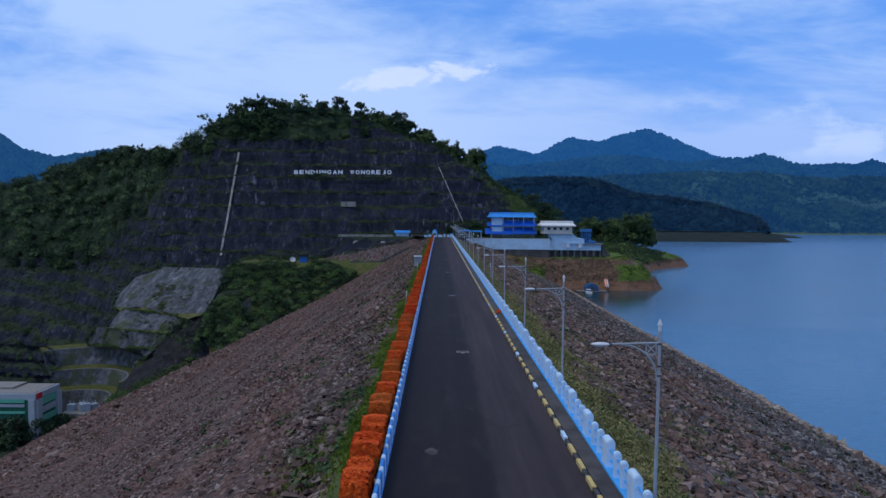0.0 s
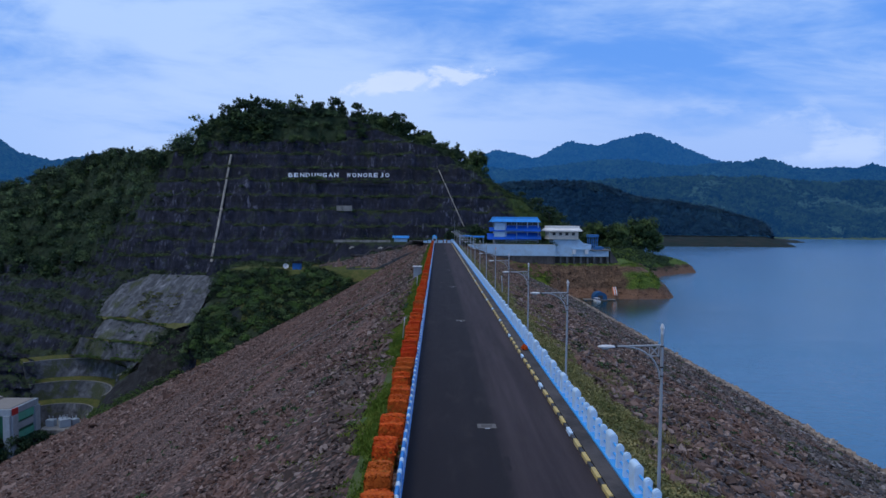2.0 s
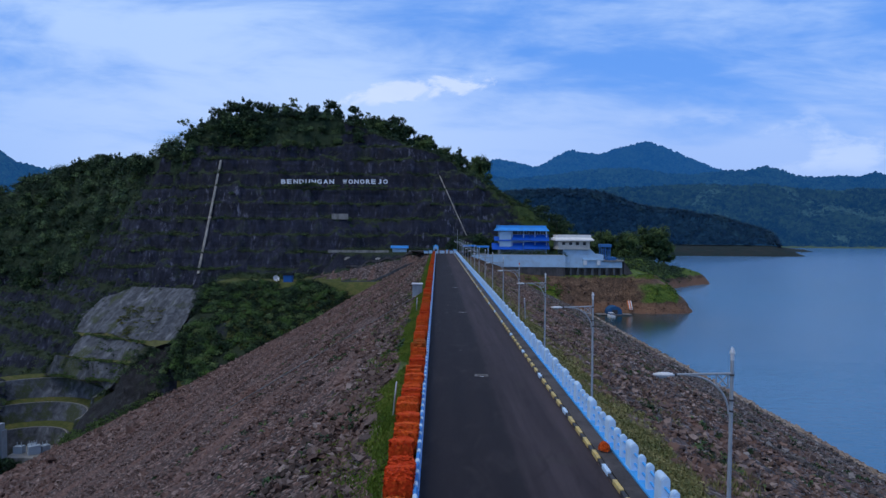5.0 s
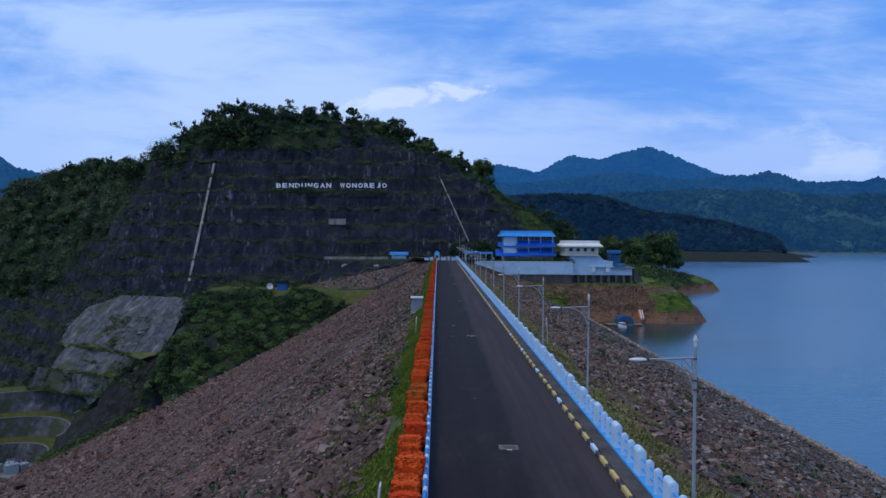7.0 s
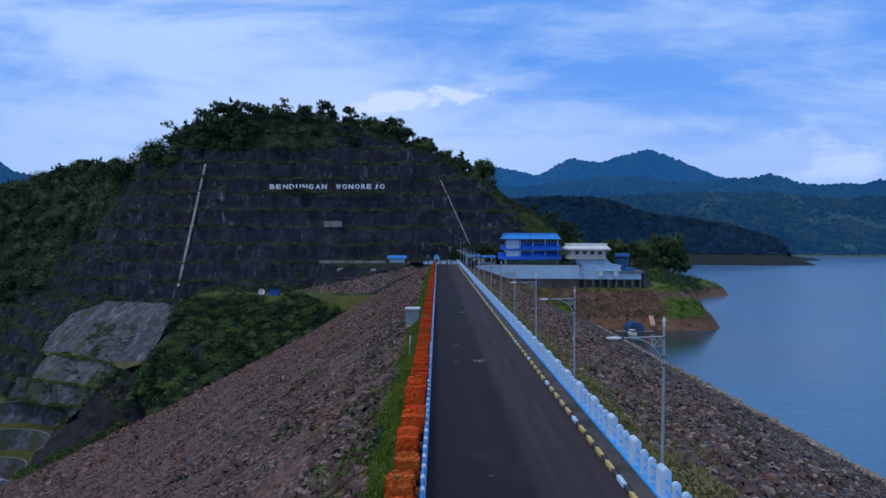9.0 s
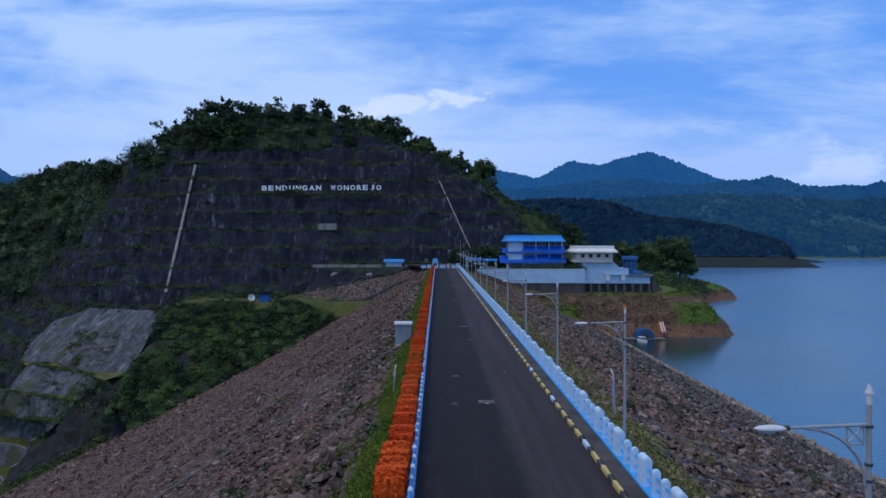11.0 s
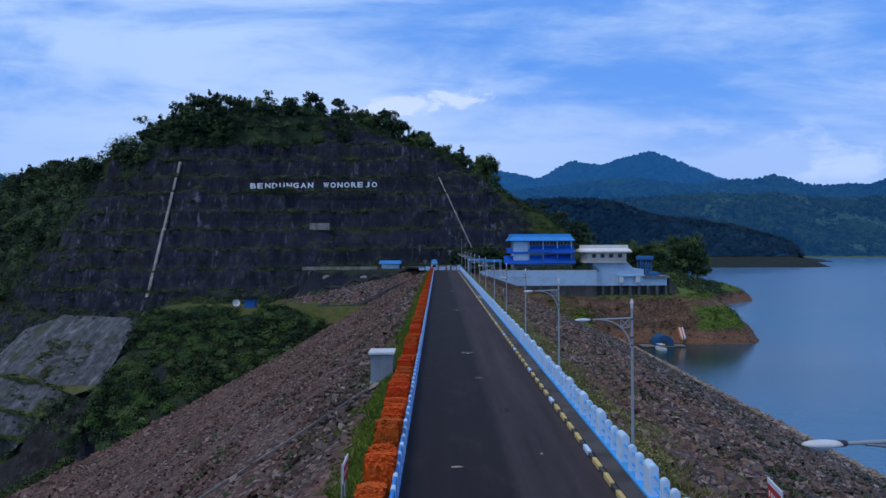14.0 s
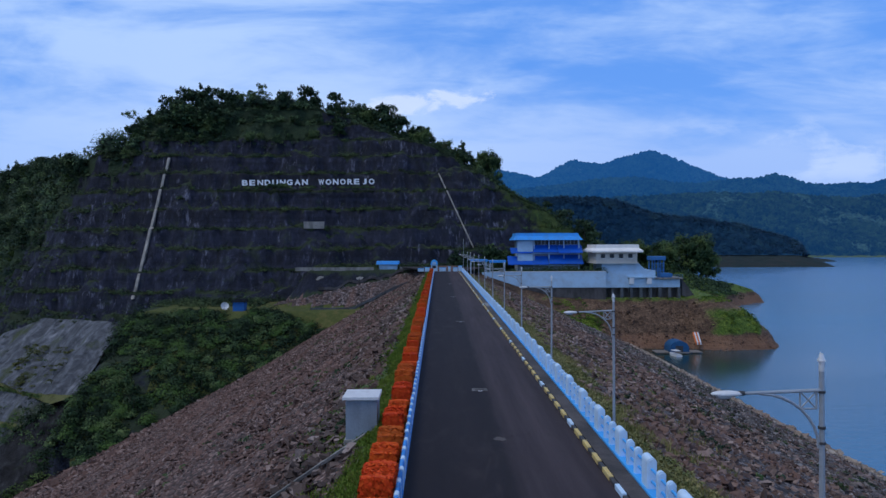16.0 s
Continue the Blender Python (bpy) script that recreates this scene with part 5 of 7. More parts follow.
def all_bushes():
    rng = np.random.RandomState(31)
    # on the benches of the hill
    n = 90000
    x, y = rng.uniform(-215, 62, n), rng.uniform(318, 425, n)
    z = land(x, y)
    nz = np.abs(land(x, y + 0.7) - z) / 0.7
    patch = fbm(x, y, 16, 3, 12)
    keep = (nz < 0.5) & (z > -20) & (patch > rng.uniform(-0.9, 0.35, n)) & ~((x > -60) & (y < 336))
    x, y, z = x[keep][:12000], y[keep][:12000], z[keep][:12000]
    bushes("undergrowth", "grass and shrubs growing along the rock benches", x, y, z, rng.gamma(2.0, 0.42, len(x)) + 0.25 + np.clip(fbm(x, y, 7, 2, 72) - 0.1, 0, 1) * 2.8, 18, M["leaf_ledge"], 32, 0.30, 0.85, 0.3)
    r5 = np.random.RandomState(231)
    q = np.where((fbm(x, y, 19, 3, 232) > 0.0) & ((x < -60) | (z > 20) | (r5.uniform(0, 1, len(x)) < 0.4)))[0]
    q = r5.choice(q, 620, replace=False)
    bushes("undergrowth", "rounded shrubs rooted on the rock benches", x[q], y[q], z[q] - 0.2, r5.gamma(3, 0.3, 620) + 0.6, 90, M["leaf_mid"], 233, 0.32, 0.95, 0.28)
    x = np.concatenate([rng.uniform(-84, -24, 60), rng.uniform(-70.5, -62, 26)])
    z = np.concatenate([np.full(60, 31.3), np.full(26, 32.2)])
    bushes("undergrowth", "shrubs growing in front of the name sign", x, np.full(86, 371.3), z, rng.gamma(3, 0.2, 86) + 0.3, 40, M["leaf_mid"], 131, 0.3, 1.1)
    # closed canopy on the left flank
    n = 9000
    x, y = rng.uniform(-400, -128, n), rng.uniform(335, 540, n)
    z = land(x, y)
    keep = (wood_edge(x, y, z) > rng.normal(1, 3, n)) & (z > -22) & (z < hill_cap(x) + 3)
    x, y, z = x[keep][:1050], y[keep][:1050], z[keep][:1050]
    up, r, pick = rng.uniform(0.5, 4.5, len(x)), rng.gamma(7, 0.42, len(x)) + 1.3, rng.choice(3, len(x), p=(0.45, 0.37, 0.18))
    for k, (mat, tone) in enumerate((("leaf_dark", "dark green"), ("leaf_wood", "mid-green"), ("leaf_light", "light yellowish green"))):
        q = pick == k
        bushes("woodland", tone + " tree crowns covering the hill's flank", x[q], y[q], z[q] + up[q] + 0.8 * k, r[q], 220, M[mat], 39 + 300 * k, 0.46, 1.1, 0.24)
    x, y = rng.uniform(-134, 24, 420), rng.uniform(396, 414, 420)
    z = land(x, y)
    keep = (x < -62) | (rng.uniform(0, 1, 420) < 0.45)
    x, y, z = x[keep], y[keep], z[keep]
    bushes("woodland", "thick green growth crowning the hill", x, y, z + rng.uniform(0, 3.0, len(x)) * (x < -60), rng.gamma(5, 0.38, len(x)) + 0.9, 110, M["leaf_wood"], 71, 0.42, 1.0, 0.22)
    # forest floor on the left flank and upper slopes
    n = 36000
    x, y = rng.uniform(-400, -50, n), rng.uniform(335, 530, n)
    z = land(x, y)
    keep = ((wood_edge(x, y, z) > rng.normal(-3, 5, n)) & (z > -40)) | ((z > 50) & (x < -52 + rng.normal(0, 8, n)))
    x, y, z = x[keep][:8500], y[keep][:8500], z[keep][:8500]
    bushes("undergrowth", "dense dark undergrowth on the wooded slope", x, y, z - 0.3, rng.gamma(3, 0.5, len(x)) + 0.4, 14, M["leaf_dark"], 33, 0.45, 0.8, 0.3)
    # green bank below the terrace
    n = 9000
    x, y = rng.uniform(-104, -22, n), rng.uniform(255, 305, n)
    z = land(x, y)
    keep = (z > dam_z(x) - 1.0) & (x > -100 + (300 - y) * 0.1) & (y < 304 - np.clip(x + 62, 0, 40) * 0.2)
    x, y, z = x[keep][:4600], y[keep][:4600], z[keep][:4600]
    big = fbm(x, y, 9, 3, 57)
    seen = ~((x > -66) & (x < -57) & (y > 299))
    x, y, z, big = x[seen], y[seen], z[seen], big[seen]
    rock = (z < -24) & (fbm(x, y, 25, 3, 9) + fbm(x, y, 7, 2, 10) * 0.5 > 0.25)
    x, y, z, big = x[~rock], y[~rock], z[~rock], big[~rock]
    # low leaves coloured almost black for the shaded gaps under the shrubs
    bushes("undergrowth", "dark low growth between the shrubs, gap shade in its colour", x, y, z - 0.4, rng.gamma(3, 0.22, len(x)) + 0.3 + np.clip(big, 0, 1) * 1.4, 26, M["leaf_shade"], 34, 0.27, 0.8)
    r2 = np.random.RandomState(134)
    pick = r2.permutation(len(x))[:520]
    for k, (mat, label) in enumerate((("leaf_bank", "rounded green shrubs on the bank"), ("leaf_mid", "rounded dark green shrubs on the bank"))):
        q = pick[:330] if k == 0 else pick[330:]
        bushes("undergrowth", label, x[q], y[q], z[q] - 0.1, r2.gamma(4, 0.28, len(q)) + 0.6 + np.clip(big[q], 0, 1) * 1.5, 230, M[mat], 135 + k, 0.26, 0.85, 0.25)
    # below the benches in the valley
    n = 9000
    x, y = rng.uniform(-290, -104, n), rng.uniform(262, 400, n)
    z = land(x, y)
    keep = (fbm(x, y, 22, 3, 14) > -0.1) & (z > -79) & (x < -160 + (y - 300) * 0.5) & (np.hypot(x + 158, y - 279) > 31)
    x, y, z = x[keep][:1300], y[keep][:1300], z[keep][:1300]
    bushes("undergrowth", "scattered shrubs on the valley slope", x, y, z, rng.gamma(3, 0.55, len(x)) + 0.4, 40, M["leaf_ledge"], 35, 0.36, 0.9, 0.3)
    n = 6000
    x, y = rng.uniform(22, 90, n), rng.uniform(345, 425, n)
    z = land(x, y)
    keep = (x > 52 - z * 0.9 + rng.normal(0, 7, n)) & (z > -8)
    x, y, z = x[keep][:1800], y[keep][:1800], z[keep][:1800]
    bushes("undergrowth", "dense shrubs on the hill's shoulder", x, y, z, rng.gamma(3, 0.5, len(x)) + 0.4, 14, M["leaf_bank"], 53, 0.32, 0.8)
    # lakeside bank
    n = 5000
    x, y = rng.uniform(30, 112, n), rng.uniform(288, 345, n)
    z = land(x, y)
    keep = (((x > 83.5 + fbm(x, y, 7, 2, 65) * 2) & (z > LAKE + 4.6 + np.clip(x - 96, 0, 20) * 0.6) & (z < -12.6) & (y < 325)) | ((x > 34) & (x < 52) & (y < 303) & (z < -8) & (fbm(x, y, 9, 2, 19) > 0)) | ((x > 56) & (z > -10.5) & (y < 304))) & (z < -6)
    x, y, z = x[keep][:2200], y[keep][:2200], z[keep][:2200]
    bushes("undergrowth", "bright green creepers on the lakeside bank", x, y, z, rng.gamma(3, 0.25, len(x)) + 0.2, 14, M["leaf_creeper"], 36, 0.24, 0.6)
    n = 5000
    x, y = rng.uniform(62, 165, n), rng.uniform(322, 440, n)
    z = land(x, y)
    keep = (z > LAKE + 4.4) & (z < -5) & (fbm(x, y, 14, 3, 63) > -0.1)
    x, y, z = x[keep][:1100], y[keep][:1100], z[keep][:1100]
    bushes("undergrowth", "low shrubs and grass on the point", x, y, z - 0.2, rng.gamma(3, 0.3, len(x)) + 0.3, 18, M["leaf_bank"], 64, 0.28, 0.6)
    x, y = rng.normal(45.5, 2.6, 110), rng.normal(292.5, 2.2, 110)
    z = np.maximum(land(x, y), dam_z(x))
    bushes("undergrowth", "bright green grass patch below the retaining wall", x, y, z - 0.1, rng.gamma(3, 0.25, 110) + 0.3, 34, M["leaf_creeper"], 76, 0.24, 0.6)
    x, y = rng.uniform(106, 152, 420), rng.uniform(398, 446, 420)
    z = land(x, y)
    keep = z > LAKE + 3
    x, y, z = x[keep], y[keep], z[keep]
    bushes("undergrowth", "dark thicket under the rain tree", x, y, z - 0.3, rng.gamma(4, 0.4, len(x)) + 0.8, 40, M["leaf_dark"], 74, 0.4, 0.9)
    # ledges of the lined slope
    u, v = rng.uniform(0, 1, 900), rng.randint(0, 3, 900)
    ends = np.array([((-156, 314, -36.6), (-107, 281.5, -35.4)), ((-152, 300.8, -44.4), (-114, 278, -42.6)), ((-160, 303.5, -52.6), (-119.5, 276.8, -48.9))], float)[v]
    p = ends[:, 0] * (1 - u)[:, None] + ends[:, 1] * u[:, None]
    keep = fbm(p[:, 0], p[:, 2], 14, 2, 20) > -0.15
    p = p[keep]
    bushes("undergrowth", "weeds on the ledges of the concrete slope", p[:, 0] + rng.normal(0, 0.4, len(p)), p[:, 1] + rng.normal(0, 0.5, len(p)), p[:, 2] - 0.2, rng.gamma(2.2, 0.3, len(p)) + 0.2, 14, M["leaf_pale"], 38, 0.24, 0.8)
    # wooded ridge across the water
    n = 1500
    x = rng.uniform(40, 509, n)
    px, pz = np.array(RIDGE, float).T
    t = np.where(x > 488, -rng.uniform(0, 1, n), -rng.uniform(0, 0.16, n))
    y = RIDGE_Y + t * 50
    z = -8.5 + (np.interp(x, px, pz) - 5 + 8.5) * (1 + t) ** 0.8
    x = x * (0.25 + 0.75 * y / RIDGE_Y)
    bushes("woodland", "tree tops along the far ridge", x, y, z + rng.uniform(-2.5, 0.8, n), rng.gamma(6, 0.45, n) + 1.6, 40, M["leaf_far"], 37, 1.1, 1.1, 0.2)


all_bushes()


def verge_grass():
    """Tufts of grass along both shoulders and sparse green among the stones."""
    rng = np.random.RandomState(44)

    def tufts(name, label, x, y, z, h, mat, seed):
        r = np.random.RandomState(seed)
        n, k = len(x), 5
        c = np.repeat(np.stack([x, y, z], -1), k, axis=0) + np.concatenate([r.normal(0, 0.09, (n * k, 2)), np.zeros((n * k, 1))], 1)
        hh = np.repeat(h, k) * r.uniform(0.5, 1.2, n * k)
        a = r.uniform(0, 6.28, n * k)
        w = np.stack([np.cos(a), np.sin(a), np.zeros(n * k)], -1) * 0.03
        tip = c + np.stack([r.normal(0, 0.4, n * k) * hh, r.normal(0, 0.4, n * k) * hh, hh], -1)
        V = np.stack([c - w, c + w, tip], 1).reshape(-1, 3)
        tagged(new(name, mesh_of(name, V, np.arange(len(V)).reshape(-1, 3), mat)), label, "grass", kind="stuff")

    n = 60000
    y = rng.uniform(14, 290, n)
    x = -1.05 - np.abs(rng.normal(0, 0.6, n)) * (1 + y / 130) - rng.uniform(0, 0.5, n)
    keep = fbm(x * 0.6, y, 14, 3, 45) > (-x - 1.6 - y / 120) * 0.7
    x, y = x[keep], y[keep]
    tufts("grass", "short green grass along the shoulder", x, y, np.minimum(dam_z(x), 0.0), rng.uniform(0.04, 0.17, len(x)), M["grass_green"], 46)
    n = 20000
    x = 8.5 + np.abs(rng.normal(0, 2.0, n)) + rng.uniform(0, 0.5, n)
    y = 12 + 270 * rng.uniform(0, 1, n) ** 1.2
    keep = fbm(x, y, 11, 3, 47) > (x - 11.3) * 0.34
    x, y = x[keep], y[keep]
    bushes("grass", "low olive grass clumps along the shoulder", x, y, dam_z(x) - 0.05, rng.uniform(0.15, 0.42, len(x)), 18, M["grass_dry"], 148, 0.08, 0.8)
    n = 60000
    x = 8.25 + np.abs(rng.normal(0, 3.1, n))
    y = rng.uniform(12, 285, n)
    keep = fbm(x, y, 10, 3, 47) > (x - 10.4) * 0.36
    x, y = x[keep], y[keep]
    tufts("grass", "dry yellowish grass along the shoulder", x, y, dam_z(x), rng.uniform(0.1, 0.4, len(x)) * rng.uniform(0.5, 1.1, len(x)), M["grass_dry"], 48)
    n = 26000
    x = 9.5 + np.abs(rng.normal(0, 4.5, n))
    y = rng.uniform(12, 285, n)
    keep = fbm(x, y, 8, 3, 67) > 0.02 + (x - 10) * 0.04
    x, y = x[keep], y[keep]
    tufts("grass", "thin dry grass between the stones", x, y, dam_z(x), rng.uniform(0.1, 0.4, len(x)), M["grass_dry"], 68)
    n = 20000
    x = -1.8 - np.abs(rng.normal(0, 2.2, n))
    y = rng.uniform(14, 285, n)
    keep = fbm(x, y, 7, 3, 69) > 0.05
    x, y = x[keep], y[keep]
    tufts("grass", "thin green grass between the stones", x, y, dam_z(x), rng.uniform(0.05, 0.18, len(x)), M["grass_green"], 70)
    n = 7000
    x = np.where(rng.uniform(0, 1, n) < 0.5, -2.2 - 26 * rng.uniform(0, 1, n) ** 2.2, rng.uniform(13, 54, n))
    y = rng.uniform(14, 285, n)
    keep = fbm(x, y, 11, 3, 49) > np.where(x < 0, 0.28, 0.36)
    x, y = x[keep], y[keep]
    bushes("weeds", "small green weeds among the stones", x, y, dam_z(x), rng.uniform(0.15, 0.5, len(x)), 16, M["leaf_mid"], 50, 0.13, 0.7)


def slope_weeds():
    rng = np.random.RandomState(151)
    x, y = rng.uniform(14, 52, 90), rng.uniform(20, 240, 90)
    c = np.repeat(np.arange(90), 4)
    x, y = x[c] + rng.normal(0, 0.5, 360), y[c] + rng.normal(0, 0.9, 360)
    bushes("weeds", "leafy green weed clumps on the wet slope", x, y, dam_z(x), rng.uniform(0.2, 0.6, 360), 40, M["leaf_ledge"], 152, 0.11, 0.9)


def grass_mat(name, a, b, c):
    return leafy(name, a, b, c, scale=0.3)


M["grass_green"] = grass_mat("grass_green", (0.070, 0.130, 0.015), (0.135, 0.210, 0.026), (0.235, 0.275, 0.050))
M["grass_dry"] = grass_mat("grass_dry", (0.100, 0.120, 0.038), (0.215, 0.205, 0.075), (0.38, 0.32, 0.14))
verge_grass()
slope_weeds()


# ---- hedge ----
def hedge_build(n, pos):
    g = n.add("ShaderNodeNewGeometry").outputs["Random Per Island"]
    o = n.add("ShaderNodeObjectInfo").outputs["Random"]
    col = n.ramp(g, [(0.1, (0.60, 0.062, 0.009)), (0.55, (0.74, 0.092, 0.012)), (0.9, (0.82, 0.150, 0.018))])
    col = n.mix(n.math("MULTIPLY", n.step(o, 0.45, 0.95), 0.55), col, (0.40, 0.13, 0.02))
    col = n.mix(n.math("MULTIPLY", n.step(o, 0.35, 0.05), 0.6), col, (0.60, 0.035, 0.008))
    spot = n.step(n.noise(pos, 2.2, 4, 0.6), 0.55, 0.72)
    col = n.mix(n.math("MULTIPLY", n.math("MULTIPLY", spot, n.step(o, 0.3, 0.8)), 0.7), col, (0.16, 0.14, 0.02))
    return col, None, 0


M["hedge_leaf"] = material("hedge_leaf", hedge_build, 0.75, spec=0.15)


def hedge_kind(seed, length, green):
    """A clipped block: twiggy core and a skin of small leaves."""
    rng = np.random.RandomState(seed)
    w, h = 0.95, 0.92
    n = int(2900 * length / 1.5)
    area = np.array([w * length, h * length, h * length, h * w, h * w])
    face = rng.choice(5, n, p=area / area.sum())
    u, v = rng.uniform(-0.5, 0.5, n), rng.uniform(-0.5, 0.5, n)
    P, N = np.zeros((n, 3)), np.zeros((n, 3))
    for k, (ax, sg) in enumerate(((2, 1), (0, 1), (0, -1), (1, 1), (1, -1))):
        i = face == k
        o = [a for a in (0, 1, 2) if a != ax]
        P[i, ax], N[i, ax] = sg * 0.5, sg
        P[i, o[0]], P[i, o[1]] = u[i], v[i]
    r = np.abs(P).max(1)
    q = np.linalg.norm(P, axis=1)
    P *= (1 - 0.2 * np.clip((q - 0.5) / 0.36, 0, 1) ** 2)[:, None]
    P *= rng.uniform(0.94, 1.05, (n, 1))
    P = P * np.array([w, length, h])
    P[:, 2] += 0.06 * np.sin(P[:, 1] * 5 + seed) + h / 2 + 0.08
    V, F = leaf_cloud(P, N, 0.06, rng, 0.17, 0.75)
    low = V[F[:, 0], 2] < h * (0.35 + 0.18 * green) + rng.normal(0, 0.12, len(F))
    t = thing("hedge", "clipped hedge block of orange-red leaves beside the road" if green < 1 else "clipped hedge block of orange and olive-green leaves beside the road", "hedge", group="flower hedge along the road")
    core = bmesh.new()
    box(core, (-w * 0.4, -length * 0.42, 0.0), (w * 0.4, length * 0.42, h * 0.9), 0.12)
    part("inner_foliage", core, M["leaf_orange"], t)
    me = mesh_of("foliage", V, F, [M["hedge_leaf"], M["leaf_olive"]], (low if green else low & (rng.uniform(0, 1, len(F)) < 0.8)).astype(int))
    part("foliage", me, None, t)
    return t


def build_hedges():
    kinds = [(hedge_kind(k, L, g), L) for k, (L, g) in enumerate(((1.15, 0), (1.35, 1), (1.7, 0), (2.1, 0), (1.2, 1), (1.5, 0)))]
    rng = np.random.RandomState(3)
    y, used, gaps = 14.0, set(), []
    while y < ROAD_END - 2:
        k = int(rng.choice(6, p=(0.2, 0.14, 0.2, 0.2, 0.08, 0.18)))
        ob, L = kinds[k]
        m = pose(-0.66 + rng.uniform(-0.09, 0.09), y + L / 2, 0.03, 0, 0, rng.choice((0, 180)) + rng.uniform(-1.5, 1.5))
        if k in used:
            ob = copy_thing(ob, m)
        else:
            ob.matrix_basis = m
            used.add(k)
        ob.scale = (rng.uniform(0.88, 1.1), 1.0, rng.uniform(0.78, 1.1))
        gap = rng.uniform(0.3, 0.55) if rng.uniform() < 0.65 else rng.uniform(0.7, 1.3)
        if y < 52 or 98 < y < 136:
            gap += rng.uniform(0.1, 0.55)
        gaps.append((y + L + gap / 2, gap))
        y += L + gap
    g = np.array(gaps)
    n = len(g) * 3
    yy = np.repeat(g[:, 0], 3) + rng.normal(0, 0.2, n) * np.repeat(g[:, 1], 3)
    bushes("undergrowth", "green leaves growing between the hedge blocks", -0.66 + rng.normal(0, 0.2, n), yy, np.full(n, 0.0), rng.uniform(0.14, 0.3, n), 60, M["leaf_gap"], 104, 0.05, 1.3)


build_hedges()


# ---- street lamps ----
def build_lamps():
    lamp = thing("street_lamp", "grey steel street lamp with a curved bracket arm", "street lamp", (8.68, 35.15, -0.25), group="street lamps along the dam")
    H = 6.0
    bm = bmesh.new()
    rod(bm, (0, 0, -0.3), (0, 0, 2.2), 0.062, 0.056, 12)
    rod(bm, (0, 0, 2.2), (0, 0, H - 0.25), 0.056, 0.047, 12)
    part("pole", bm, M["galvanised"], lamp, smooth=False)
    bm = bmesh.new()
    for z in (4.35, 4.65, 5.35):
        part("collar", rod(bmesh.new(), (0, 0, z - 0.025), (0, 0, z + 0.025), 0.07, 0.07, 12), M["black_paint"], lamp, "dark clamp band")
    bm = bmesh.new()
    rod(bm, (0, 0, H - 0.25), (0, 0, H - 0.06), 0.05, 0.052, 12)
    rod(bm, (0, 0, H - 0.06), (0, 0, H - 0.03), 0.078, 0.078, 12)
    rod(bm, (-0.012, 0, H - 0.03), (-0.02, 0, H + 0.13), 0.06, 0.006, 10)
    rod(bm, (0.025, 0, H - 0.03), (0.02, 0, H + 0.10), 0.045, 0.006, 8)
    part("finial", bm, M["lamp_white"], lamp)
    bm = bmesh.new()
    rod(bm, (0, 0, 5.38), (-1.55, 0, 5.33), 0.036, 0.03, 8)
    part("arm", bm, M["galvanised"], lamp)
    bm = bmesh.new()
    pts = [Vector((-0.06 - 1.15 * (1 - math.cos(a)), 0, 4.25 + 1.07 * math.sin(a))) for a in np.linspace(0, math.pi / 2, 9)]
    for a, b in zip(pts, pts[1:]):
        rod(bm, a, b, 0.03, seg=8)
    part("brace", bm, M["galvanised"], lamp)
    bm = bmesh.new()
    for a, b in (((-0.1, 0, 5.36), (-0.1, 0, 5.02)), ((-0.42, 0, 5.36), (-0.42, 0, 5.02)), ((-0.1, 0, 5.02), (-0.42, 0, 5.02)), ((-0.1, 0, 5.36), (-0.42, 0, 5.02)), ((-0.42, 0, 5.36), (-0.1, 0, 5.02))):
        rod(bm, a, b, 0.018, seg=6)
    part("lattice", bm, M["galvanised"], lamp)
    bm = bmesh.new()
    bmesh.ops.create_uvsphere(bm, u_segments=14, v_segments=8, radius=1.0)
    for v in bm.verts:
        v.co = Vector((v.co.x * 0.32 - 1.84, v.co.y * 0.11, v.co.z * (0.068 if v.co.z > 0 else 0.05) + 5.32))
    head = part("lamp_head", bm, M["lamp_white"], lamp, "white cobra-head lantern", True)
    part("neck", rod(bmesh.new(), (-1.5, 0, 5.335), (-1.6, 0, 5.33), 0.045, 0.055, 10), M["black_paint"], head, "dark neck")
    bm = bmesh.new()
    bmesh.ops.create_uvsphere(bm, u_segments=12, v_segments=6, radius=1.0)
    for v in bm.verts:
        v.co = Vector((v.co.x * 0.17 - 1.9, v.co.y * 0.09, v.co.z * 0.07 + 5.285))
    part("lens", bm, M["lamp_lens"], head, "grey glass lens", True)
    for y in (19.8, 50.95, 66.62, 81.55, 96.86, 112.06, 127.04, 142.3, 157.6, 172.9, 188.2, 203.5, 218.8, 234.1, 249.4, 264.7):
        ob = copy_thing(lamp, pose(8.68 + random.uniform(-0.01, 0.01), y, -0.25, random.uniform(-0.4, 0.4), random.uniform(-0.4, 0.4), random.uniform(-3, 3)))
        if y == 96.86:
            tagged(ob, "grey steel street lamp with an orange rusted cap")
            for c in ob.children:
                if c.name.startswith("finial"):
                    c.data = c.data.copy()
                    c.data.materials.append(M["orange_paint"])
                    for p in c.data.polygons:
                        p.material_index = 1 if p.center.z > H - 0.05 else 0


build_lamps()


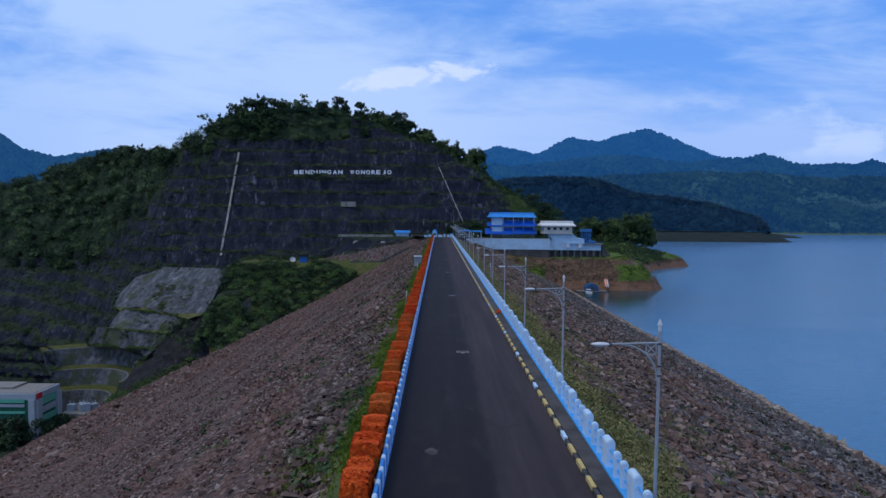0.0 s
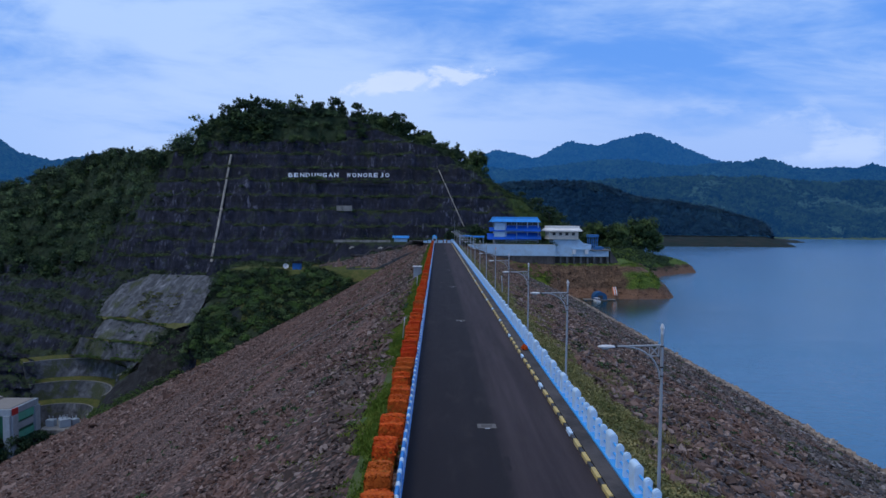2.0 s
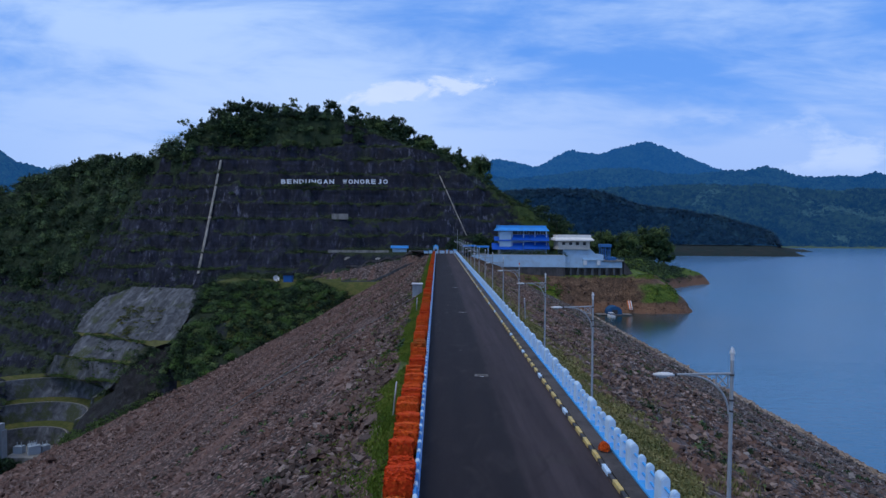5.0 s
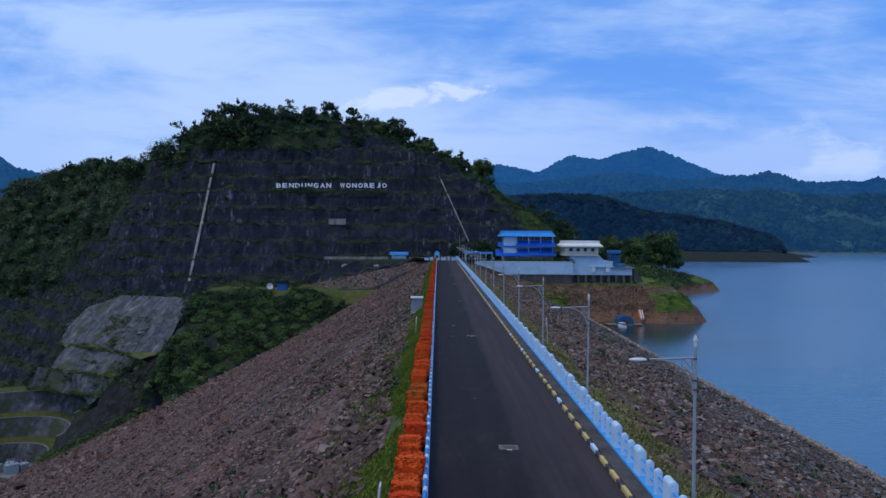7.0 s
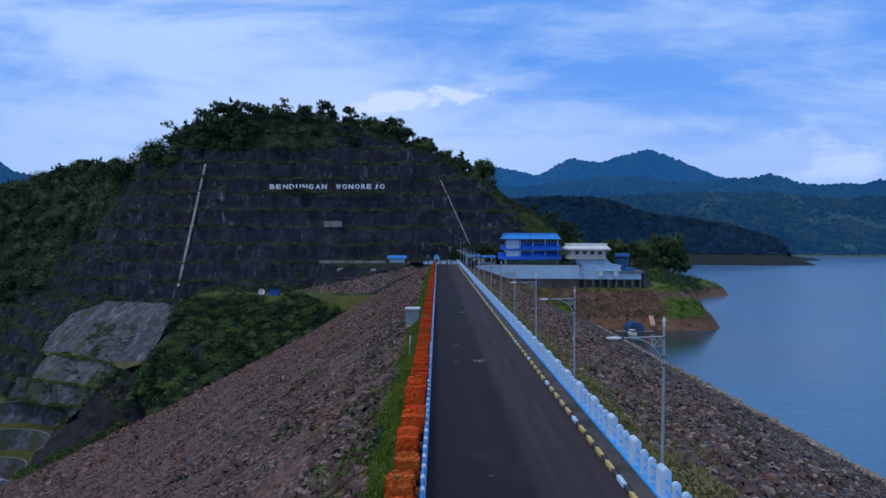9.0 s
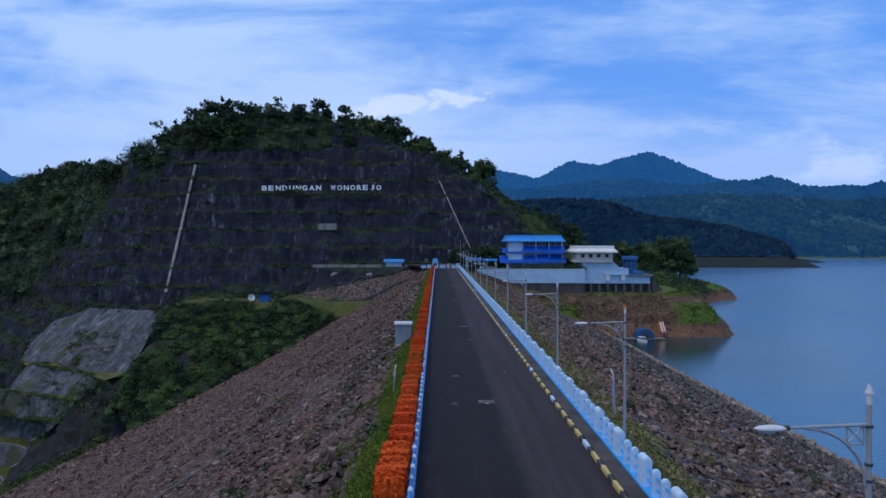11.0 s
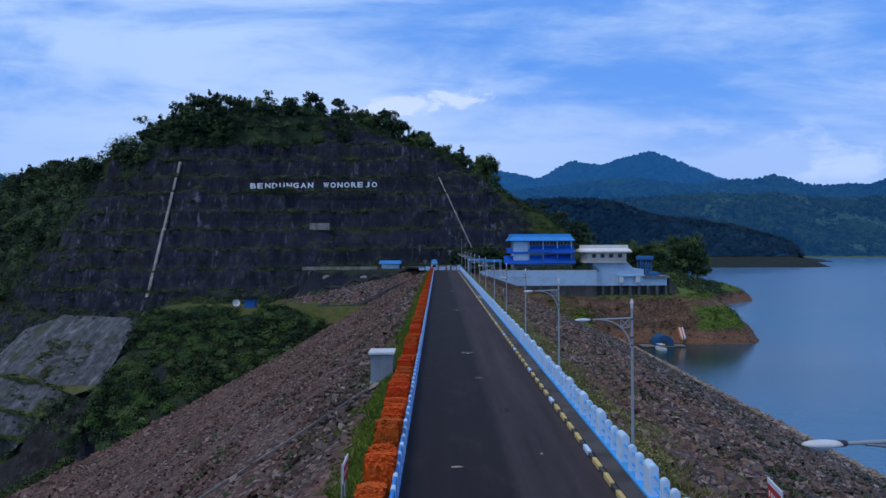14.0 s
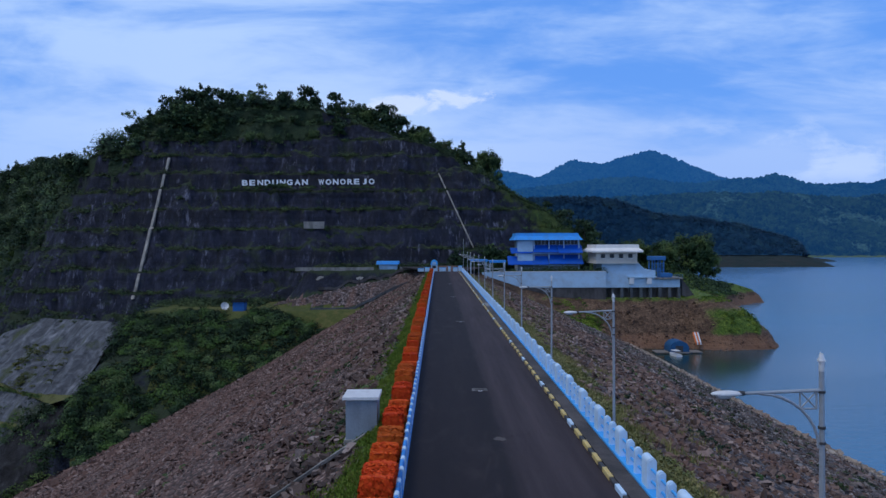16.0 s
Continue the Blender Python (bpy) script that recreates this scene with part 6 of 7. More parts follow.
# ---- small things along the crest ----
def build_hut():
    x0, x1, y0, y1 = -3.02, -1.6, 128.7, 130.1
    t = thing("utility_hut", "small grey concrete hut with a flat white lid", "utility hut")
    part("body", boxes(((x0, y0 + 0.06, -1.9), (x1, y1, 0.95)), bevel=0.02), M["concrete_blue"], t)
    part("roof", boxes(((x0 - 0.13, y0 - 0.06, 0.95), (x1 + 0.10, y1 + 0.13, 1.1)), bevel=0.02), M["lamp_white"], t, "flat white lid")
    part("footing", boxes(((x0 - 0.08, y0 - 0.02, -2.1), (x1 + 0.08, y1 + 0.08, -0.85)), bevel=0.02), M["concrete"], t)
    d = thing("drain", "narrow concrete drain running down the rock slope", "drain")
    bm = bmesh.new()
    a = Vector((-2.1, 128.3, dam_z(-2.1) + 0.1))
    for i in range(16):
        b = Vector((-2.1 - (i + 1) * 1.5, 128.3 - (i + 1) * 0.82, float(dam_z(-2.1 - (i + 1) * 1.5)) + 0.16))
        u = b - a
        s = Vector((0, 0.11, 0))
        h = Vector((0, 0, 0.08))
        if i == 0:
            last = [bm.verts.new(p) for p in (a - s - h, a - s + h, a + s + h, a + s - h)]
        now = [bm.verts.new(p) for p in (b - s - h, b - s + h, b + s + h, b + s - h)]
        for k in range(4):
            bm.faces.new((last[k], last[(k + 1) % 4], now[(k + 1) % 4], now[k]))
        a, last = b, now
    bmesh.ops.recalc_face_normals(bm, faces=bm.faces[:])
    part("channel", bm, M["concrete"], d)


build_hut()


def shoulder_drain(label, xs, ys, mat, width):
    """An open channel laid down the ground along a line of the plan."""
    d = thing("drain", label, "drain", kind="structure")
    for name, off, wide, up in (("bed", 0.0, width, 0.16), ("edge", -width, 0.16, 0.42), ("edge", width, 0.16, 0.42)):
        bm = bmesh.new()
        last = None
        for x, y in zip(xs, ys):
            z = float(max(land(x, y), land(x, y - width), land(x, y + width)))
            a, s = Vector((x, y + off, z)), Vector((0, wide / 2 if name == "edge" else wide, 0))
            lo, hi = Vector((0, 0, -0.5)), Vector((0, 0, up))
            now = [bm.verts.new(p) for p in (a - s + lo, a - s + hi, a + s + hi, a + s + lo)]
            if last:
                for k in range(4):
                    bm.faces.new((last[k], last[(k + 1) % 4], now[(k + 1) % 4], now[k]))
            last = now
        bmesh.ops.recalc_face_normals(bm, faces=bm.faces[:])
        part(name, bm, M[mat], d)


XS = np.linspace(-5.5, -40, 36)
shoulder_drain("grey concrete drain along the groin of the dam", XS, shoulder_line(XS), "pier_grey", 0.6)
XS = np.linspace(-11, -40, 30)
shoulder_drain("dark concrete drain below the road bench", XS, 326.0 + (XS + 12) * 0.14, "concrete_dark", 0.35)


def marker(x, y, z, h, tilt, red):
    """A post with a narrow board, or a red and white board along the road on two posts; red: the side of its lettering."""
    t = thing("marker_post", "two leaning posts with a red and white board" if red else "galvanised marker post with a small board", "marker post", (x, y, z), group="marker posts on the slopes")
    t.rotation_euler = (0, radians(tilt), radians(-9 if red < 0 else 0))
    if not red:
        part("post", rod(bmesh.new(), (0, 0, -0.4), (0, 0, h), 0.04), M["galvanised"], t)
        part("post", rod(bmesh.new(), (0, 0.28, -0.4), (0, 0.28, h), 0.04), M["galvanised"], t)
        part("board", boxes(((-0.015, -0.08, h - 0.55), (0.03, 0.36, h + 0.05)), bevel=0.008), M["lamp_white"], t, "white board")
        return
    for p in (-0.35, 0.4):
        part("post", rod(bmesh.new(), (0, p, -0.4), (0, p, h), 0.04), M["galvanised"], t)
    b = part("board", boxes(((0.045 * red - 0.02, -0.5, h - 0.6), (0.045 * red + 0.02, 0.55, h + 0.04)), bevel=0.008), M["lamp_white"], t, "white board")
    f = 0.068 * red
    part("field", boxes(((f - 0.002, -0.48, h - 0.58), (f + 0.002, 0.53, h - 0.1))), M["red_paint"], b, "red field")
    f = 0.073 * red
    for k in range(5):
        part("bar", boxes(((f - 0.002, -0.4 + k * 0.18, h - 0.42), (f + 0.002, -0.31 + k * 0.18, h - 0.26))), M["lamp_white"], b)


marker(-1.55, 65.4, -0.4, 1.75, 5, 0)
marker(10.4, 104.7, -1.0, 2.5, -2, -1)
marker(-1.75, 108.3, -0.45, 1.5, 1, 1)
marker(15.2, 226.0, -3.3, 1.6, 2, 0)


def pot(x, y, s):
    t = thing("potted_plant", "low clump of orange leaves on the walkway", "plant", (x, y, 0.13), group="plants on the walkway")
    rng = np.random.RandomState(int(y))
    p = ball_points(700, rng)
    p[:, 2] = np.abs(p[:, 2])
    V, F = leaf_cloud(p * np.array([0.26, 0.26, 0.34]) * s + np.array([0, 0, 0.08]), p, 0.05, rng, 0.5)
    part("foliage", mesh_of("foliage", V, F, M["leaf_orange"]), None, t)
    bm = bmesh.new()
    rod(bm, (0, 0, 0), (0, 0, 0.16), 0.13, 0.17, 12)
    part("pot", bm, M["maroon"], t, "dark red clay pot")


pot(7.4, 59.2, 0.85)


def crown_height(x):
    return 0.03 * (1 - abs(x - 3.45) / 3.45)


def road_hatches():
    """Instrument hatches along the middle of the road."""
    rng = np.random.RandomState(8)
    for i in range(8):
        x, y = 3.42 + rng.uniform(-0.04, 0.04), 11.7 + 30.75 * i
        t = thing("manhole", "pale concrete manhole frame with a dark cover set in the road", "manhole", (x, y, crown_height(x)), rng.uniform(-2, 2), "manholes along the road")
        part("frame", boxes(((-0.42, -0.3, -0.03), (0.42, -0.19, 0.012)), ((-0.42, 0.19, -0.03), (0.42, 0.3, 0.012)), ((-0.42, -0.19, -0.03), (-0.25, 0.19, 0.012)), ((0.25, -0.19, -0.03), (0.42, 0.19, 0.012)), bevel=0.004), M["manhole_grey"], t)
        part("cover", boxes(((-0.248, -0.188, -0.03), (0.248, 0.188, 0.004))), M["concrete_dark"], t, "dark iron cover")
        part("tag", boxes(((-0.10, -0.36, -0.02), (0.12, -0.315, 0.014))), M["lamp_white"], t, "white painted mark")
    for x, y, w, l, mat in ((1.71, 103.6, 0.42, 0.35, "walk"), (1.95, 110.6, 0.5, 0.10, "stone_pale"), (3.7, 125.8, 0.6, 0.3, "walk"), (1.6, 24.2, 0.5, 0.4, "walk"), (2.1, 22.3, 0.9, 0.3, "asphalt_dark"),
                            (3.9, 38.0, 0.3, 0.9, "asphalt_dark"), (2.4, 81.5, 0.3, 0.12, "walk"), (5.2, 112, 0.12, 0.12, "stone_pale"), (4.6, 118.4, 0.3, 0.5, "asphalt_dark"), (2.9, 146, 0.5, 0.4, "asphalt_dark")):
        bm = bmesh.new()
        ring = []
        for i in range(18):
            a = i / 18 * 6.283
            k = rng.uniform(0.6, 1.15)
            ring.append(bm.verts.new((x + math.cos(a) * w / 2 * k, y + math.sin(a) * l * k, crown_height(x) + 0.007)))
        bm.faces.new(ring)
        tagged(new("road_patch", bm_mesh("road_patch", bm, M[mat])), "small worn repair in the asphalt", "road patch", kind="structure")


M["manhole_grey"] = material("manhole_grey", concrete_build((0.20, 0.19, 0.18), (0.07, 0.065, 0.065)))
M["asphalt_dark"] = painted("asphalt_dark", (0.020, 0.0165, 0.019), (0.035, 0.029, 0.032), 0.5, 4.0, 0.9)
road_hatches()


# ---- end of the road ----
def gatehouse():
    t = thing("gate_booth", "small white gate booth with a blue arched roof", "gate booth", (0.0, 283.5, 0))
    part("body", boxes(((-0.9, 0, 0), (1.0, 2.0, 2.0)), bevel=0.03), M["wall_white"], t)
    bm = bmesh.new()
    prism(bm, [(-1.0, 1.9)] + [(0.05 + 1.05 * math.cos(a), 2.0 + 1.3 * math.sin(a)) for a in np.linspace(math.pi, 0, 12)] + [(1.1, 1.9)], 1, -0.2, 2.2)
    part("roof", bm, M["sky_paint"], t, "blue arched roof")
    part("gable", prism(bmesh.new(), [(0.05 + 0.6 * math.cos(a), 2.0 + 0.75 * math.sin(a)) for a in np.linspace(math.pi, 0, 12)], 1, -0.24, -0.205), M["wall_white"], t, "white gable")
    part("window", boxes(((-0.45, -0.03, 0.9), (0.55, -0.004, 1.6))), M["glass_dark"], t, "dark window")
    for x, w, h in ((-4.6, 1.7, 0.8), (-2.6, 1.3, 1.1), (1.5, 1.9, 1.0), (4.0, 0.7, 1.3), (5.4, 1.3, 1.0), (6.9, 1.1, 1.5)):
        f = thing("barrier_block", "low white and blue masonry gate block", "gate block", (x, 283.2, -0.02), group="gate blocks")
        part("block", boxes(((0, 0, 0), (w, 0.5, h)), bevel=0.03), M["wall_white"], f)
        part("cap", boxes(((-0.05, -0.05, h), (w + 0.05, 0.55, h + 0.12)), bevel=0.02), M["sky_paint"], f)
    p = thing("flagpole", "thin tall steel flagpole beside the gate", "flagpole", (8.4, 284, -0.2))
    part("pole", rod(bmesh.new(), (0, 0, 0), (0, 0, 9.4), 0.06, 0.04), M["galvanised"], p)
    part("ball", boxes(((-0.07, -0.07, 9.38), (0.07, 0.07, 9.52)), bevel=0.05), M["galvanised"], p)


gatehouse()


def shelter():
    t = thing("shelter", "low white shelter with a bright blue roof at the hill's foot", "shelter", (-16.7, 331, -1.25))
    part("body", boxes(((-3.2, -1.5, 0), (3.2, 2.5, 1.9))), M["wall_white"], t)
    bm = bmesh.new()
    prism(bm, [(-2.4, 1.8), (-2.0, 2.7), (0.5, 3.0), (3.0, 2.7), (3.4, 1.8)], 0, -4.0, 4.0)
    part("roof", bm, M["roof_blue"], t, "blue metal roof")
    w = thing("boundary_wall", "long low white wall along the road at the hill's foot", "wall", kind="structure")
    part("wall", boxes(((-49, 327.0, -1.6), (-21.5, 327.3, -0.35)), ((-12.3, 327.0, -1.6), (-2.8, 327.3, -0.35))), M["concrete"], w)
    for x, s in ((-40, 1.6), (-26, 1.8)):
        U, W = np.meshgrid(np.linspace(-1, 1, 13), np.linspace(-1, 1, 9))
        edge = 1 - 0.25 * np.abs(fbm(U * 9 + x, W * 9, 4, 2, int(-x)))
        ang = np.maximum(np.abs(U), np.abs(W)) / np.maximum(np.hypot(U, W), 1e-6)
        X = x + U * ang * s * edge
        Y = 325.0 + W * ang * 0.42 * edge * (1 - 0.3 * U)
        Z = land(X, Y) + 0.12 - 0.4 * (np.maximum(np.abs(U), np.abs(W)) > 0.95)
        V = np.stack([X, Y, Z], -1).reshape(-1, 3)
        tagged(new("shotcrete_patch", mesh_of("shotcrete_patch", V, grid_faces(13, 9), M["concrete"], smooth=True)), "pale sprayed concrete patch on the dark bank", "concrete patch", kind="structure")


shelter()


def canopies():
    for x0, x1, z in ((10.8, 16.1, 3.5), (16.6, 21.6, 3.2)):
        t = thing("canopy", "open parking canopy with a flat blue roof on thin posts", "canopy", (0, 296, -1.2), group="parking canopies")
        part("roof", boxes(((x0, -2, z + 0.55), (x1, 3.5, z + 0.75)), ((x0, -2.05, z + 0.1), (x1, -2.0, z + 0.75))), M["roof_blue"], t)
        for x in (x0 + 0.3, x1 - 0.3):
            for y in (-1.7, 3.2):
                part("post", rod(bmesh.new(), (x, y, -1.5), (x, y, z + 0.6), 0.07), M["white_paint"], t)


canopies()


# ---- offices and intake tower ----
def office():
    Y = 315.0
    t = thing("office_building", "three-storey white office with bright blue roofs and awnings", "building")
    part("wall", boxes(((28.0, Y + 1.6, -1.6), (48.2, Y + 11, 8.9))), M["wall_shaded"], t)
    part("stair_tower", boxes(((27.7, Y, 0.6), (32.8, Y + 4, 8.7)), bevel=0.05), M["wall_white"], t, "plain white stair tower")
    for z in (0.2, 4.2):
        part("balcony", boxes(((32.8, Y + 0.1, z + 0.1), (48.4, Y + 1.6, z + 0.5))), M["wall_white"], t)
    for x in np.linspace(33.2, 48.2, 4):
        part("column", boxes(((x - 0.16, Y + 0.2, -1.6), (x + 0.16, Y + 0.5, 8.8))), M["wall_white"], t)
    for z in (0.6, 4.8, 7.4):
        for x in np.linspace(33.5, 45.8, 6):
            w = part("window", boxes(((x, Y + 1.53, z), (x + 2.2, Y + 1.59, z + 1.5))), M["glass_dark"], t, "dark window")
            part("frame", boxes(((x - 0.06, Y + 1.5, z - 0.08), (x + 2.26, Y + 1.58, z)), ((x + 1.07, Y + 1.5, z), (x + 1.13, Y + 1.58, z + 1.5))), M["wall_white"], w)

    def awning(name, x0, x1, z0, z1, out, mat, label):
        bm = bmesh.new()
        prism(bm, [(Y + 1.6, z1), (Y - out, z0), (Y - out, z0 - 0.18), (Y + 1.6, z1 - 0.35)], 0, x0, x1)
        part(name, bm, M[mat], t, label)
    awning("awning", 32.9, 41.0, 4.95, 7.3, 0.9, "awning_blue", "deep blue sloping awning")
    awning("awning", 41.1, 49.2, 4.75, 7.4, 1.5, "awning_blue", "deep blue sloping awning")
    awning("awning", 25.4, 32.8, 4.7, 6.4, 0.5, "awning_blue", "deep blue sloping awning")
    awning("awning", 24.4, 38.0, 0.9, 3.6, 1.2, "awning_blue", "deep blue sloping awning")
    awning("awning", 38.1, 49.4, 1.1, 4.0, 1.6, "awning_blue", "deep blue sloping awning")
    bm = bmesh.new()
    a = [bm.verts.new(p) for p in ((26.1, Y - 1.2, 8.95), (49.3, Y - 1.2, 8.95), (49.3, Y + 12.5, 8.95), (26.1, Y + 12.5, 8.95))]
    m = [bm.verts.new(p) for p in ((27.1, Y + 0.6, 10.4), (48.3, Y + 0.6, 10.4), (48.3, Y + 11.2, 10.4), (27.1, Y + 11.2, 10.4))]
    c = [bm.verts.new(p) for p in ((27.3, Y + 0.8, 11.3), (48.1, Y + 0.8, 11.3), (48.1, Y + 11.0, 11.3), (27.3, Y + 11.0, 11.3))]
    for lo, hi in ((a, m), (m, c)):
        for i in range(4):
            bm.faces.new((lo[i], lo[(i + 1) % 4], hi[(i + 1) % 4], hi[i]))
    bm.faces.new(c)
    bm.faces.new(a[::-1])
    part("roof", bm, M["roof_blue"], t, "bright blue hipped roof with a raised ridge band")


office()


def office_shrubs():
    rng = np.random.RandomState(58)
    n = 90
    x = np.concatenate([rng.uniform(29, 55, n - 20), rng.uniform(9, 27, 20)])
    y = rng.uniform(306.5, 312.5, n)
    bushes("undergrowth", "dark clipped shrubs in front of the office", x, y, np.full(n, -1.7), rng.gamma(4, 0.28, n) + 0.5, 60, M["leaf_dark"], 59, 0.26, 1.15)


office_shrubs()


def LARGER(ob, k=1.04):
    """The intake group was laid out at one size and stands a little larger and farther out."""
    ob.matrix_basis = Matrix.Translation(Vector((1.2, 99.5, 8.0)) * (1 - k)) @ Matrix.Scale(k, 4)


def intake():
    Y = 300.0
    t = thing("intake_tower", "pale blue-white concrete intake building with a cream lantern storey", "building")
    LARGER(t)
    bm = bmesh.new()
    prism(bm, [(52.0, -5.95), (68.7, -5.95), (68.7, -0.6), (65.8, -0.6), (65.0, 0.1), (63.2, 1.8), (52.0, 1.8)], 1, Y, Y + 11)
    part("body", bm, M["wall_white"], t)
    part("lantern", boxes(((50.0, Y - 0.8, 1.75), (62.8, Y + 10, 4.9)), bevel=0.04), M["wall_cream"], t, "cream upper storey")
    part("soffit", boxes(((49.6, Y - 1.1, 1.55), (63.2, Y + 10.3, 1.8))), M["wall_cream"], t)
    for x in (51.5, 54.3, 57.1, 60.0):
        w = part("window", boxes(((x, Y - 0.86, 3.2), (x + 1.3, Y - 0.79, 4.5))), M["glass_dark"], t, "dark square window")
        part("frame", boxes(((x - 0.1, Y - 0.9, 3.05), (x + 1.4, Y - 0.8, 3.2))), M["roof_cream"], w)
    bm = bmesh.new()
    lo, hi = ((48.6, 64.2), (Y - 2.4, Y + 11.6)), ((49.8, 63.2), (Y - 1.2, Y + 10.4))
    a = [bm.verts.new((x, y, 5.0)) for x, y in ((lo[0][0], lo[1][0]), (lo[0][1], lo[1][0]), (lo[0][1], lo[1][1]), (lo[0][0], lo[1][1]))]
    a2 = [bm.verts.new((v.co.x, v.co.y, 5.5)) for v in a]
    b = [bm.verts.new((x, y, 6.4)) for x, y in ((hi[0][0], hi[1][0]), (hi[0][1], hi[1][0]), (hi[0][1], hi[1][1]), (hi[0][0], hi[1][1]))]
    c = [bm.verts.new((v.co.x, v.co.y, 7.4)) for v in b]
    for p, q in ((a, a2), (a2, b), (b, c)):
        for i in range(4):
            bm.faces.new((p[i], p[(i + 1) % 4], q[(i + 1) % 4], q[i]))
    bm.faces.new(c)
    bm.faces.new(a[::-1])
    part("roof", bm, M["roof_cream"], t, "cream flared parapet roof")
    part("annex", boxes(((68.75, Y + 0.4, -5.95), (76.5, Y + 9, -3.4))), M["wall_white"], t)
    part("deck", boxes(((68.3, Y - 0.4, -3.4), (77.2, Y + 10, -2.9))), M["concrete"], t)
    part("ledge", boxes(((60.0, Y - 0.9, -2.9), (68.7, Y, -2.5))), M["wall_white"], t)
    for x in (60.4, 65.9):
        part("oriel", boxes(((x, Y - 0.85, -4.9), (x + 1.4, Y, -2.9)), bevel=0.04), M["lamp_white"], t, "small white projecting box")
    for x in np.linspace(52.4, 76.2, 9):
        part("pier", boxes(((x - 0.45, Y + 0.25, -13.5), (x + 0.45, Y + 1.5, -5.97))), M["pier_grey"], t, "dark weathered pier")
    part("undercroft", boxes(((52.2, Y + 1.7, -13.5), (76.3, Y + 9, -6.0))), M["concrete_dark"], t, "dark weathered base")
    part("stair", prism(bmesh.new(), [(77.3, -3.2), (82.6, -10.5), (82.6, -11.2), (77.3, -8.4)], 1, Y + 1, Y + 3), M["concrete_dark"], t, "dark side stair")
    g = thing("gantry_crane", "weathered blue steel gantry with a winch on the intake deck", "crane")
    LARGER(g)
    for x in (68.0, 69.8, 71.6):
        for y in (Y + 1, Y + 4):
            part("leg", boxes(((x - 0.15, y - 0.15, -2.9), (x + 0.15, y + 0.15, 2.8))), M["gantry_blue"], g)
    part("hood", boxes(((67.5, Y + 0.4, 2.5), (72.1, Y + 4.6, 3.7)), bevel=0.1), M["gantry_blue"], g)
    for z in (-0.7, 1.4):
        part("beam", boxes(((67.9, Y + 0.9, z - 0.12), (71.7, Y + 1.1, z + 0.12))), M["gantry_blue"], g)
    for a, b in ((68.0, 69.8), (69.8, 71.6)):
        for z0, z1 in ((-2.7, -0.8), (-0.6, 1.3)):
            bm = bmesh.new()
            rod(bm, (a, Y + 1, z0), (b, Y + 1, z1), 0.06, seg=6)
            rod(bm, (b, Y + 1, z0), (a, Y + 1, z1), 0.06, seg=6)
            part("brace", bm, M["gantry_blue"], g)
    part("winch", boxes(((70.4, Y + 0.2, -2.9), (73.6, Y + 2.4, -1.5)), bevel=0.15), M["gantry_blue"], g, "blue winch housing")
    part("drum", rod(bmesh.new(), (73.7, Y + 0.4, -2.2), (73.7, Y + 2.2, -2.2), 0.55, seg=14), M["gantry_blue"], g)
    rail = thing("deck_railing", "thin pale blue railing round the intake deck", "railing")
    LARGER(rail)
    for x in np.linspace(68.6, 77.0, 8):
        part("post", rod(bmesh.new(), (x, Y - 0.3, -2.9), (x, Y - 0.3, -1.9), 0.035, seg=6), M["gantry_blue"], rail)
    for z in (-2.4, -1.9):
        part("rail", rod(bmesh.new(), (68.6, Y - 0.3, z), (77.0, Y - 0.3, z), 0.03, seg=6), M["gantry_blue"], rail)
    w = thing("retaining_wall", "long pale retaining wall below the office yard", "wall", kind="structure")
    part("wall", prism(bmesh.new(), [(15.0, -1.2), (54.2, -1.2), (54.2, -6.15), (27.5, -6.15), (15.0, -1.9)], 1, 303.5, 304.1), M["wall_white"], w)
    part("coping", boxes(((17.8, 303.4, -1.2), (54.2, 304.2, -1.0))), M["lamp_white"], w)
    part("footing", prism(bmesh.new(), [(18.0, -2.9), (27.5, -6.15), (54.2, -6.15), (54.2, -14), (18.0, -9)], 1, 303.7, 304.6), M["concrete_dark"], w, "dark weathered footing")


intake()


